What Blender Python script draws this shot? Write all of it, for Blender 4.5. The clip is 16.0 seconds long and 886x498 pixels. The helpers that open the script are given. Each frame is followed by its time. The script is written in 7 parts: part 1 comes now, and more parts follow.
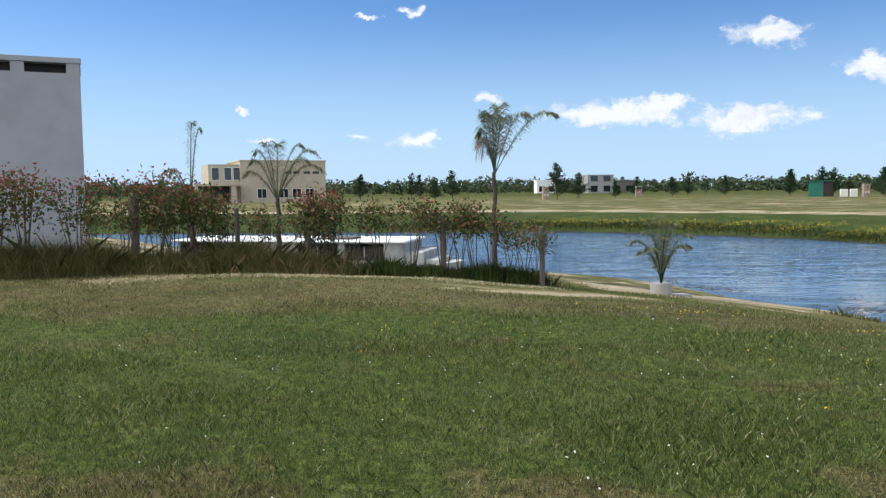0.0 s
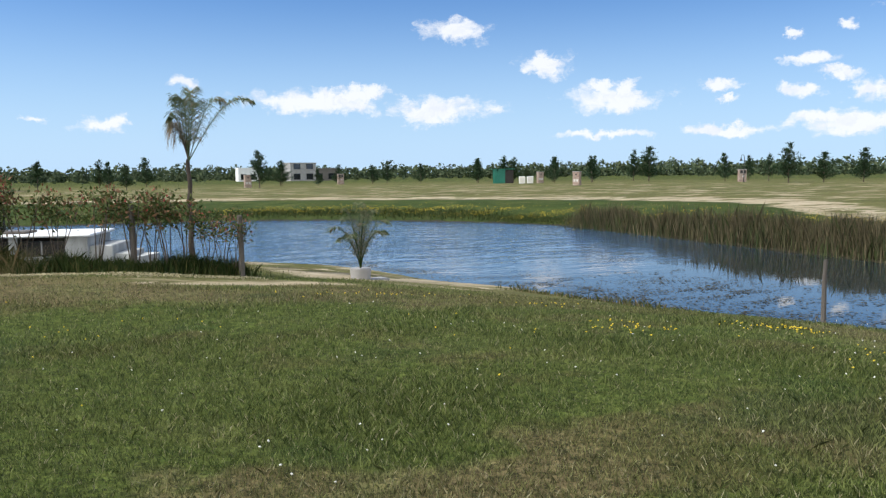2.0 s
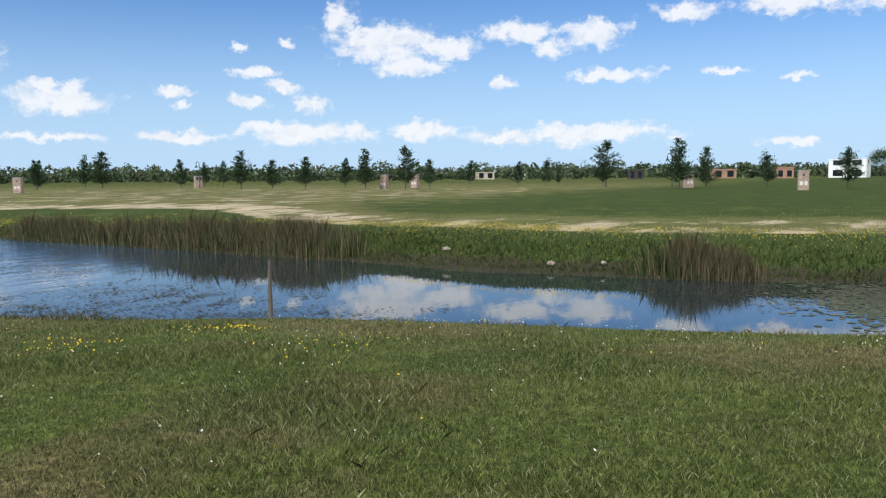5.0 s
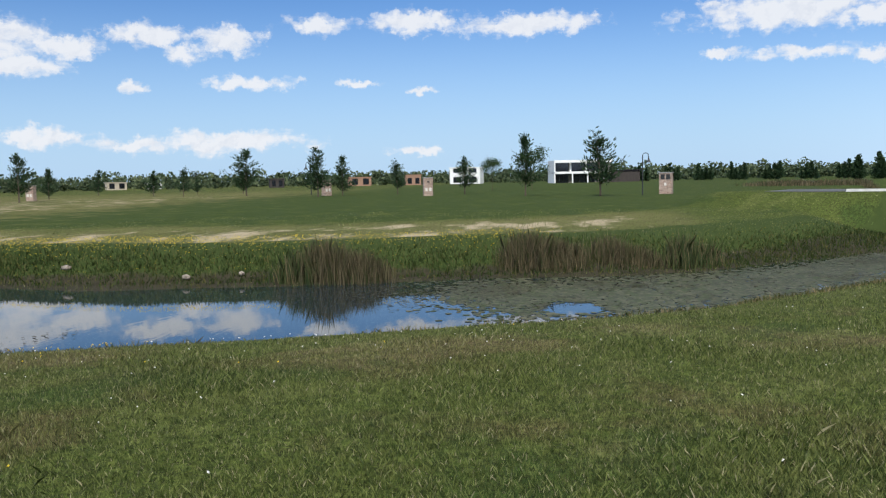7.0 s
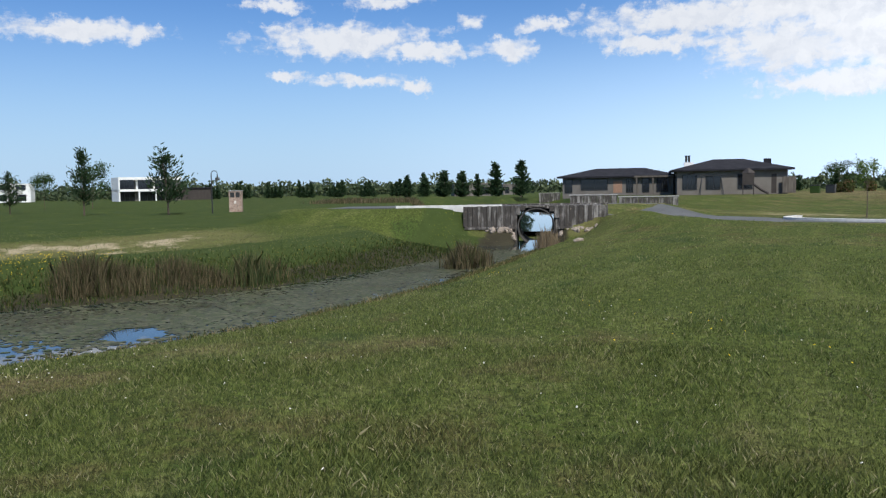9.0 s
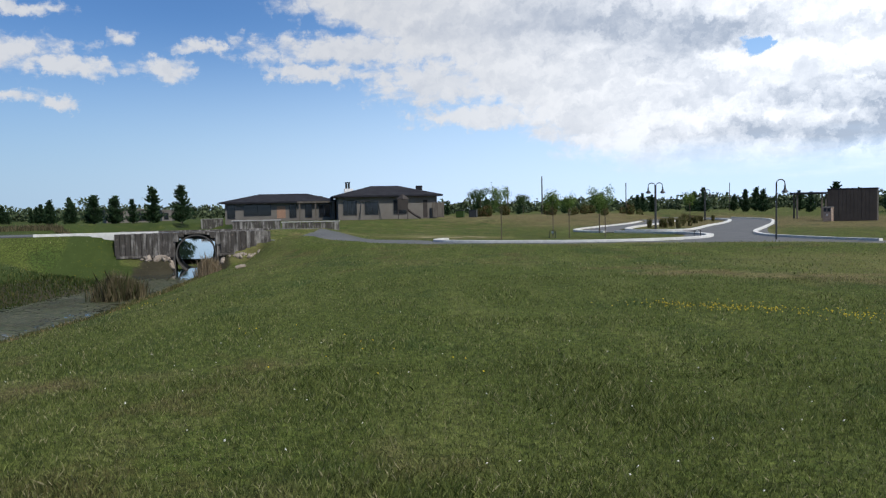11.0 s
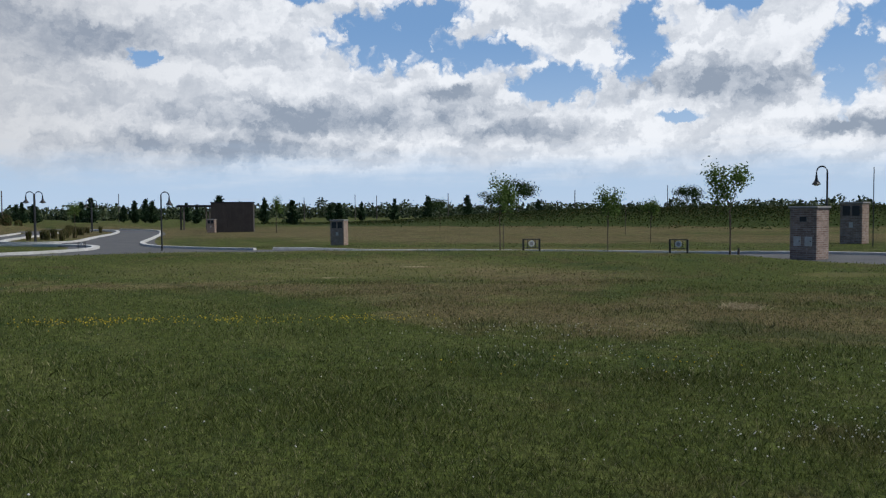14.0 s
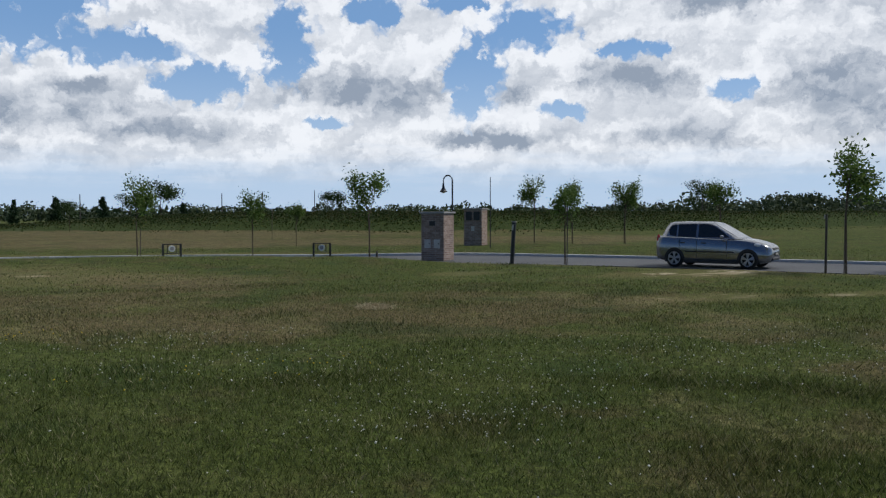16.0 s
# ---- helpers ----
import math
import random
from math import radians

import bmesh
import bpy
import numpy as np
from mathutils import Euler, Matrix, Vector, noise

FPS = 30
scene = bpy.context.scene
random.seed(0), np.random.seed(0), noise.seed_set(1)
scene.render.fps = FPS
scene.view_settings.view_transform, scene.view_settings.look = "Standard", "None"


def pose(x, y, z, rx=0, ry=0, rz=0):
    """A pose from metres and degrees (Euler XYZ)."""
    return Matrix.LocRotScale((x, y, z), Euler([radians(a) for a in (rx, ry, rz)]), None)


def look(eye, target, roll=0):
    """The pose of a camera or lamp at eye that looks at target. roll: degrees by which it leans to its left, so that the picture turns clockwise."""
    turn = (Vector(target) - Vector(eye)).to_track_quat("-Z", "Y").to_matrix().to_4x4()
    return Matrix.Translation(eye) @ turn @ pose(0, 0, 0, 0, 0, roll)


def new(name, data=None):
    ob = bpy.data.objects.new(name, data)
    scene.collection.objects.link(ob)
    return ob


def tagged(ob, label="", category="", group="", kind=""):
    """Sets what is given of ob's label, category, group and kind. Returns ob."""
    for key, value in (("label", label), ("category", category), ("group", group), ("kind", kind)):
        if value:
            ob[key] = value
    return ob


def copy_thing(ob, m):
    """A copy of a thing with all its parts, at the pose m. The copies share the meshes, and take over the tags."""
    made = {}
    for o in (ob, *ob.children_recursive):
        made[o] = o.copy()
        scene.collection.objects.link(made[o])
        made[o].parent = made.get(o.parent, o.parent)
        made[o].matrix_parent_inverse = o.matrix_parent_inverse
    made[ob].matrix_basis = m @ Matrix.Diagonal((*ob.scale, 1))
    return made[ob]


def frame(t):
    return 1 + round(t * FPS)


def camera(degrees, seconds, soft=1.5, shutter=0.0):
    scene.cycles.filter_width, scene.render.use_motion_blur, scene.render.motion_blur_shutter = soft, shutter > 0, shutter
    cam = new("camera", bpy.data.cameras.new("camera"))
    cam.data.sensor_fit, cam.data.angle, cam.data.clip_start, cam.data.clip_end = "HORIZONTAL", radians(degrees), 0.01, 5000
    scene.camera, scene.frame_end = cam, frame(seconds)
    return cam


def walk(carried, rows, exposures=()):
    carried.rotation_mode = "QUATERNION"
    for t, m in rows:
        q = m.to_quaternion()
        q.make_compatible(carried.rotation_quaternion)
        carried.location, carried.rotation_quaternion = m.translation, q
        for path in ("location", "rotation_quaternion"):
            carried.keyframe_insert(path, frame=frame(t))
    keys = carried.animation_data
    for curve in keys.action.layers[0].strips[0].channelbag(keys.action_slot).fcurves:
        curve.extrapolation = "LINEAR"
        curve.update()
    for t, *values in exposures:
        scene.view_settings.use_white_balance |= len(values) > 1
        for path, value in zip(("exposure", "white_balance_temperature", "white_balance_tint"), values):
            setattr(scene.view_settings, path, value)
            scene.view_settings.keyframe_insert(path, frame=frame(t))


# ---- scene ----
cam = camera(57.12, 16.0, soft=1.25)

# seconds, place, heading, tilt, lean
PATH = [
    (0.0, 0.083, -0.018, 1.653, 0.00, -4.26, -0.56),
    (0.5, 0.117, -0.023, 1.651, -3.10, -4.80, -0.61),
    (1.0, 0.143, -0.026, 1.652, -8.88, -5.19, -0.58),
    (1.5, 0.165, -0.037, 1.652, -15.03, -5.29, -0.49),
    (2.0, 0.194, -0.052, 1.649, -20.57, -5.32, -0.64),
    (2.5, 0.223, -0.065, 1.648, -26.09, -5.29, -0.56),
    (3.0, 0.250, -0.088, 1.648, -32.23, -5.28, -0.59),
    (3.5, 0.272, -0.114, 1.650, -38.71, -5.22, -0.60),
    (4.0, 0.286, -0.140, 1.647, -45.10, -5.18, -0.55),
    (4.2, 0.292, -0.148, 1.648, -47.63, -5.17, -0.53),
    (6.3, 0.464, -0.294, 1.650, -72.71, -5.07, -0.94),
    (6.5, 0.482, -0.314, 1.652, -75.21, -4.98, -1.10),
    (7.0, 0.514, -0.377, 1.652, -81.97, -4.95, -1.06),
    (7.5, 0.548, -0.452, 1.651, -89.47, -4.91, -1.09),
    (8.0, 0.576, -0.524, 1.650, -97.29, -4.81, -1.02),
    (8.5, 0.601, -0.580, 1.652, -104.78, -4.59, -0.93),
    (9.0, 0.615, -0.620, 1.651, -111.36, -4.20, -0.91),
    (9.2, 0.612, -0.635, 1.649, -113.67, -4.00, -0.85),
    (11.3, 0.565, -0.814, 1.650, -138.18, -2.68, -1.13),
    (11.5, 0.551, -0.829, 1.651, -140.59, -2.59, -1.14),
    (12.0, 0.500, -0.847, 1.648, -146.98, -2.47, -1.13),
    (12.5, 0.477, -0.854, 1.646, -154.52, -2.46, -1.05),
    (13.0, 0.460, -0.868, 1.648, -162.55, -2.57, -0.70),
    (13.5, 0.433, -0.899, 1.646, -169.80, -2.58, -0.51),
    (14.0, 0.391, -0.936, 1.649, -175.63, -2.57, -0.43),
    (14.5, 0.338, -0.959, 1.651, -180.77, -2.55, -0.28),
    (15.0, 0.285, -0.963, 1.651, -185.92, -2.46, -0.27),
    (15.5, 0.238, -0.961, 1.652, -192.26, -2.37, -0.22),
    (16.0, 0.201, -0.970, 1.653, -199.95, -2.41, -0.13),
]


def held(x, y, z, yaw, tilt, lean):
    return pose(x, y, z, 0, 0, yaw) @ pose(0, 0, 0, 90 + tilt) @ pose(0, 0, 0, 0, 0, lean)


walk(cam, [(t, held(*r)) for t, *r in PATH], exposures=[(0, 0.2, 6250, 10), (4, 0.15, 6250, 10), (7, 0.0, 6250, 10), (9.0, -0.06, 6250, 10), (11.5, -0.48, 6250, 10), (12.3, -0.8, 6250, 10), (13, -0.86, 6250, 10), (16, -0.85, 6250, 10)])

# ---- sky, sun ----
SUN_AZ, SUN_EL = -82.0, 48.0          # degrees clockwise from +y, degrees above the horizon


def lin(h):
    """A colour from its sRGB hex."""
    v = [int(h[i:i + 2], 16) / 255 for i in (0, 2, 4)]
    return tuple(c / 12.92 if c <= 0.04045 else ((c + 0.055) / 1.055) ** 2.4 for c in v) + (1,)


class Nodes:
    """Short names for building a node tree."""

    def __init__(self, tree):
        self.tree = tree
        tree.nodes.clear()

    def add(self, kind, ins=(), **props):
        n = self.tree.nodes.new(kind)
        for k, v in props.items():
            if k == "operation":
                n.operation = v
            elif k == "data_type":
                n.data_type = v
            elif k == "blend_type":
                n.blend_type = v
            elif k == "attribute_name":
                n.attribute_name = v
            elif k == "clamp":
                n.use_clamp = v
            elif k == "interpolation_type":
                n.interpolation_type = v
        for k, v in (ins.items() if isinstance(ins, dict) else enumerate(ins)):
            if v is None:
                continue
            if hasattr(v, "is_output"):
                self.tree.links.new(v, n.inputs[k])
            else:
                n.inputs[k].default_value = v
        return n

    def math(self, op, a, b=None, c=None, clamp=False):
        return self.add("ShaderNodeMath", (a, b, c), operation=op, clamp=clamp).outputs[0]

    def vec(self, op, a, b=None, c=None):
        n = self.add("ShaderNodeVectorMath", (a, b, c), operation=op)
        return n.outputs[1] if op in ("LENGTH", "DOT_PRODUCT", "DISTANCE") else n.outputs[0]

    def noise(self, vector, scale, detail=4.0, rough=0.55, dist=0.0):
        return self.add("ShaderNodeTexNoise", {"Vector": vector, "Scale": scale, "Detail": detail, "Roughness": rough, "Distortion": dist}).outputs[0]

    def step(self, x, a, b, lo=0.0, hi=1.0):
        return self.add("ShaderNodeMapRange", (x, a, b, lo, hi), interpolation_type="SMOOTHSTEP").outputs[0]

    def mix(self, fac, a, b, mode="MIX"):
        n = self.add("ShaderNodeMix", {0: fac, 6: a, 7: b}, data_type="RGBA", blend_type=mode)
        return n.outputs[2]


world = bpy.data.worlds.new("sky")
scene.world = world
world.use_nodes = True
N = Nodes(world.node_tree)
sky = world.node_tree.nodes.new("ShaderNodeTexSky")
sky.sky_type = "NISHITA"
sky.sun_disc = False
sky.sun_elevation, sky.sun_rotation = radians(SUN_EL), radians(SUN_AZ)
sky.air_density, sky.dust_density, sky.ozone_density = 1.0, 0.6, 2.2
d = N.add("ShaderNodeTexCoord").outputs["Generated"]
sx = N.add("ShaderNodeSeparateXYZ", (d,))
az = N.math("MULTIPLY", N.math("ARCTAN2", sx.outputs[0], sx.outputs[1]), 57.2958)
az = N.math("ADD", az, N.math("MULTIPLY", N.math("LESS_THAN", az, -90.0), 360.0))     # -90 .. 270 clockwise from +y
el = N.math("MULTIPLY", N.math("ARCSINE", sx.outputs[2]), 57.2958)
ae = N.add("ShaderNodeCombineXYZ", (az, el, 0.0)).outputs[0]
# single fair-weather clouds: heading, height, half width, half height (degrees)
CLOUDS_NORTH = [(-2.1, 12.0, 1.0, 0.32), (-4.9, 11.6, 0.8, 0.16), (3.2, 6.3, 1.0, 0.36), (21.4, 9.6, 2.5, 0.80), (27.8, 7.35, 1.8, 0.92), (12.0, 5.0, 4.8, 0.80),
                (20.0, 4.3, 4.2, 0.90), (-1.9, 3.4, 1.8, 0.60), (-5.8, 3.7, 0.7, 0.24), (-13.6, 5.3, 0.5, 0.16), (-12.3, 3.4, 0.8, 0.20), (15.3, 5.5, 1.6, 0.56),
                (32.6, 4.9, 3.2, 0.90), (33.2, 5.5, 1.2, 0.64), (31.4, 5.8, 0.9, 0.48), (39.4, 5.5, 1.3, 0.44), (39.6, 4.6, 0.8, 0.28), (31.6, 2.6, 3.6, 0.30)]
CLOUDS_EAST = [(53.4, 9.0, 4.0, 1.5), (50.4, 10.7, 1.3, 0.96), (54.9, 7.5, 3.0, 0.85), (57.8, 8.6, 2.4, 0.64), (62.8, 9.6, 3.1, 0.68), (64.7, 8.5, 1.5, 0.80), (43.6, 8.6, 0.6, 0.32),
               (46.8, 8.9, 0.6, 0.36), (44.5, 6.9, 1.6, 0.40), (46.5, 6.1, 1.3, 0.36), (44.1, 5.2, 1.4, 0.5), (48.2, 4.9, 1.6, 0.66), (61.7, 6.3, 1.0, 0.50), (67.7, 9.3, 2.2, 0.96),
               (69.1, 6.7, 3.2, 0.52), (39.4, 2.7, 3.6, 0.40), (45.3, 3.2, 2.0, 0.56), (48.0, 2.9, 5.2, 0.75), (55.9, 3.0, 2.8, 0.72), (61.5, 2.6, 3.2, 0.60), (68.0, 2.7, 5.6, 0.80), (80.4, 1.9, 1.8, 0.40)]
CLOUDS_LATE = [(73.6, 10.6, 2.2, 0.72), (80.5, 10.7, 3.8, 0.80), (87.9, 10.3, 5.4, 0.75), (80.6, 5.9, 1.2, 0.28), (76.5, 6.5, 1.6, 0.28), (100.9, 7.8, 1.6, 0.34), (104.8, 10.2, 6.4, 1.30),
               (109.9, 9.5, 3.6, 0.80), (116.1, 9.5, 2.0, 0.80), (118.4, 11.0, 1.8, 0.56), (113.4, 11.4, 1.1, 0.72), (100.3, 12.4, 2.4, 0.48), (107.6, 12.7, 2.8, 0.48), (106.1, 7.5, 3.0, 0.44),
               (109.6, 7.0, 1.1, 0.44), (129.2, 10.9, 9.2, 1.39), (126.0, 9.4, 3.6, 0.72), (134.4, 8.8, 6.0, 1.99), (137.7, 6.3, 4.8, 1.00)]
# gaps of blue in the southern deck, and its grey undersides: heading, height, half width, half height (degrees)
GAPS = [(172.0, 12.0, 3.6, 1.7), (178.0, 10.9, 3.4, 1.0), (183.6, 8.7, 2.6, 1.2), (189.2, 11.6, 1.5, 2.6), (195.0, 13.8, 1.8, 1.0), (202.2, 9.6, 1.7, 2.4), (205.8, 12.6, 2.6, 1.3), (201.0, 14.6, 1.8, 0.8),
        (175.0, 13.6, 2.0, 1.0), (155.8, 10.2, 1.0, 0.45), (174.0, 13.2, 2.6, 1.2), (208.5, 7.1, 1.6, 0.5), (213.0, 11.0, 2.0, 0.5), (166.0, 14.6, 1.4, 0.5), (219.5, 8.3, 1.4, 0.6), (192.0, 6.4, 1.2, 0.3)]
GREYS = [(141.0, 12.6, 11.0, 2.0), (150.5, 11.0, 5.0, 1.4), (168.0, 6.5, 9.5, 1.2), (194.5, 8.5, 4.4, 1.2), (213.0, 9.2, 3.4, 1.2), (216.5, 5.4, 3.4, 0.9), (226.0, 7.6, 3.4, 2.2), (220.0, 14.4, 4.6, 1.2),
         (161.0, 4.6, 8.0, 0.9), (181.0, 5.6, 4.5, 0.7), (203.0, 5.3, 4.0, 0.6), (176.0, 8.2, 2.4, 0.6), (205.0, 8.4, 1.2, 0.6), (232.0, 11.5, 4.0, 1.5)]
warp = N.vec("MULTIPLY", N.vec("SUBTRACT", N.add("ShaderNodeTexNoise", {"Vector": ae, "Scale": 0.62, "Detail": 7.0, "Roughness": 0.66}).outputs[1],
                              (0.5, 0.5, 0.5)), (3.0, 2.0, 0.0))
aw = N.vec("ADD", ae, warp)


def billow(p, scale):
    """Round heaped lobes, as on the tops of cumulus."""
    v = N.add("ShaderNodeTexVoronoi", {"Vector": p, "Scale": scale})
    v.feature = "SMOOTH_F1"
    v.inputs["Smoothness"].default_value = 0.6
    return v.outputs["Distance"]


def nearest(spots):
    """Distance to the nearest of the ellipses."""
    best = 9.0
    for ca, ce, cw, ch in spots:
        o = N.vec("MULTIPLY", N.vec("SUBTRACT", aw, (ca, ce, 0)), (0.95 / cw, 0.95 / ch, 0))
        best = N.math("MINIMUM", best, N.vec("LENGTH", o))
    return best


lobes = N.math("ADD", N.math("MULTIPLY", billow(aw, 0.9), 0.65), N.math("MULTIPLY", billow(aw, 2.3), 0.35))
lobes_up = N.math("ADD", N.math("MULTIPLY", billow(N.vec("ADD", aw, (-0.25, 0.42, 0.0)), 0.9), 0.65), N.math("MULTIPLY", billow(N.vec("ADD", aw, (-0.1, 0.2, 0.0)), 2.3), 0.35))
near = N.math("ADD", nearest(CLOUDS_NORTH + CLOUDS_EAST + CLOUDS_LATE), N.math("MULTIPLY", N.math("SUBTRACT", lobes, 0.33), 1.05))
wisp = N.noise(N.vec("MULTIPLY", ae, (0.5, 1.3, 1.0)), 1.6, 6.0, 0.62)
puff = N.step(N.math("ADD", near, N.math("MULTIPLY", N.math("SUBTRACT", wisp, 0.5), 1.0)), 1.30, 0.52)
south = N.step(az, 116.0, 158.0)
# the deck lies above a line that slants down to the south
edge = N.math("SUBTRACT", el, N.math("MULTIPLY_ADD", N.math("SUBTRACT", 141.0, az), 0.50, 4.4))
fold = N.noise(N.vec("MULTIPLY", ae, (0.12, 0.34, 0.0)), 1.3, 6.0, 0.6)
inland = N.math("ADD", N.math("ADD", edge, N.math("MULTIPLY", N.math("SUBTRACT", fold, 0.5), 7.0)), N.math("MULTIPLY", N.math("SUBTRACT", 0.33, lobes), 3.0))
deck = N.math("MULTIPLY", N.step(inland, -0.4, 1.9), N.step(az, 112.0, 128.0))
gap = N.math("ADD", nearest(GAPS), N.math("MULTIPLY", N.math("SUBTRACT", 0.33, lobes), 1.5))
deck = N.math("MULTIPLY", deck, N.step(gap, 0.52, 1.06))
low = N.noise(N.vec("MULTIPLY", ae, (0.10, 0.6, 0.0)), 1.5, 6.0, 0.6)
deck = N.math("MULTIPLY", deck, N.step(N.math("ADD", el, N.math("MULTIPLY", low, 3.0)), 3.0, 6.4))
cover = N.math("MAXIMUM", N.math("MULTIPLY", puff, 0.93), N.math("MULTIPLY", deck, 0.96))
relief = N.step(N.math("SUBTRACT", lobes, lobes_up), -0.30, 0.32)
heap = N.vec("ADD", N.vec("MULTIPLY", aw, (0.45, 0.8, 0.0)), N.vec("MULTIPLY", warp, (0.4, 0.8, 0.0)))
heap_up = N.vec("ADD", heap, (-0.30, 0.75, 0.0))
mass = N.step(N.math("SUBTRACT", N.noise(heap, 0.45, 4.0, 0.52), N.noise(heap_up, 0.45, 4.0, 0.52)), 0.15, -0.17)
fluff = N.noise(aw, 0.55, 6.0, 0.62)
base_grey = N.step(N.math("ADD", nearest(GREYS), N.math("MULTIPLY", N.math("SUBTRACT", fluff, 0.5), 1.9)), 1.75, 0.05)
grey = N.math("MULTIPLY", N.math("ADD", N.math("MULTIPLY", base_grey, 0.74), N.math("ADD", N.math("MULTIPLY", mass, 0.46), N.math("MULTIPLY_ADD", fold, 0.7, -0.36))), south)
grey = N.math("ADD", grey, N.math("MULTIPLY", N.math("ADD", N.math("SUBTRACT", 0.55, fluff), N.math("MULTIPLY", N.math("SUBTRACT", relief, 0.5), N.math("MULTIPLY_ADD", south, -0.22, 0.5))), N.math("MULTIPLY_ADD", south, -0.35, 0.8)), None, True)
late = N.step(az, 126.0, 172.0)
early = N.step(az, 98.0, 150.0)
bright = N.mix(grey, N.mix(late, (10.4, 10.4, 10.5, 1), (19.4, 19.5, 19.7, 1)), N.mix(late, (7.0, 7.5, 8.5, 1), (6.4, 7.4, 8.9, 1)))
haze = N.step(el, 13.5, -1.0)
blue = N.mix(1.0, sky.outputs[0], (0.70, 1.0, 1.38, 1), "MULTIPLY")
blue = N.mix(N.math("MULTIPLY", south, 0.5), blue, (6.6, 11.2, 18.0, 1))
base = N.mix(N.math("MULTIPLY", haze, 0.84), blue, N.mix(early, (6.3, 8.5, 11.0, 1), (11.6, 14.2, 17.4, 1)))
out = N.mix(cover, base, bright)
bg = N.add("ShaderNodeBackground", (out, 0.085))
N.add("ShaderNodeOutputWorld", (bg.outputs[0],))

sun_data = bpy.data.lights.new("sun", "SUN")
sun_data.energy, sun_data.angle, sun_data.color = 4.2, radians(0.6), (1.0, 0.95, 0.86)
sun = new("sun", sun_data)
sun.matrix_world = look((0, 0, 50), (-30 * math.sin(radians(SUN_AZ)), -30 * math.cos(radians(SUN_AZ)), 50 - 30 * math.tan(radians(SUN_EL))))

# ---- materials ----
def material(name, build, rough=0.8, metal=0.0, bump=None, spec=0.5):
    """A node material. build(N, place) gives the colour, or (colour, roughness, bump height)."""
    m = bpy.data.materials.new(name)
    m.use_nodes = True
    n = Nodes(m.node_tree)
    where = n.add("ShaderNodeNewGeometry").outputs["Position"]
    got = build(n, where)
    got = got if isinstance(got, tuple) and not isinstance(got[0], float) else (got, None, None)
    b = n.add("ShaderNodeBsdfPrincipled", {"Base Color": got[0], "Roughness": got[1] if got[1] is not None else rough, "Metallic": metal,
                                           "Specular IOR Level": spec})
    if got[2] is not None:
        bm_ = n.add("ShaderNodeBump", {"Height": got[2], "Distance": bump or 0.01, "Strength": 1.0})
        n.tree.links.new(bm_.outputs[0], b.inputs["Normal"])
    n.add("ShaderNodeOutputMaterial", (b.outputs[0],))
    return m


def worn(name, a, b, scale=6.0, fine=60.0, rough=0.8, metal=0.0, spec=0.5, bump=0.004, streak=0.0):
    """Two tones of one surface, mottled at two sizes; streak pulls the stains upright."""
    def build(n, p):
        q = n.vec("MULTIPLY", p, (1, 1, 1 - streak)) if streak else p
        big, small = n.noise(q, scale, 4), n.noise(p, fine, 3)
        f = n.math("ADD", n.math("MULTIPLY", n.step(big, 0.3, 0.7), 0.75), n.math("MULTIPLY", small, 0.25))
        return n.mix(f, a, b), None, small
    return material(name, build, rough, metal, bump, spec)


def leafy(name, a, b, c=None, through_=0.25):
    """Leaves: tones vary leaf by leaf and let some light through."""
    m = bpy.data.materials.new(name)
    m.use_nodes = True
    n = Nodes(m.node_tree)
    r = n.add("ShaderNodeNewGeometry").outputs["Random Per Island"]
    col = n.mix(r, a, b)
    if c:
        col = n.mix(n.step(n.math("FRACT", n.math("MULTIPLY", r, 7.31)), 0.72, 0.8), col, c)
    p = n.add("ShaderNodeBsdfPrincipled", {"Base Color": col, "Roughness": 0.6, "Specular IOR Level": 0.12})
    t = n.add("ShaderNodeBsdfTranslucent", (col,))
    s = n.add("ShaderNodeMixShader", (through_, p.outputs[0], t.outputs[0]))
    n.add("ShaderNodeOutputMaterial", (s.outputs[0],))
    return m


# worn, drier stretches of the lawn: centre and half widths in plan
DRY_SPOTS = [(4.5, 12.6, 7.5, 2.6), (-5.0, 14.0, 8.0, 3.0), (-2.0, 4.2, 2.5, 1.2), (10.5, 7.0, 3.0, 3.5), (5.0, -22.0, 10.0, 6.5), (-3.0, -15.0, 7.0, 3.5), (-7.5, -9.5, 4.0, 2.2), (1.5, 4.3, 1.8, 0.8), (9.5, 1.5, 2.2, 1.5), (4.6, 4.2, 2.6, 1.6), (25, -82, 75, 32), (-14, -54, 34, 11)]
# lusher stretches
LUSH_SPOTS = [(11, -12.5, 11, 8), (3.5, -6.5, 5, 2.6), (-0.5, 6.6, 3.0, 1.2), (8.0, -24, 8, 4), (62, 2, 42, 30), (-5.5, -9.5, 4.0, 1.6)]


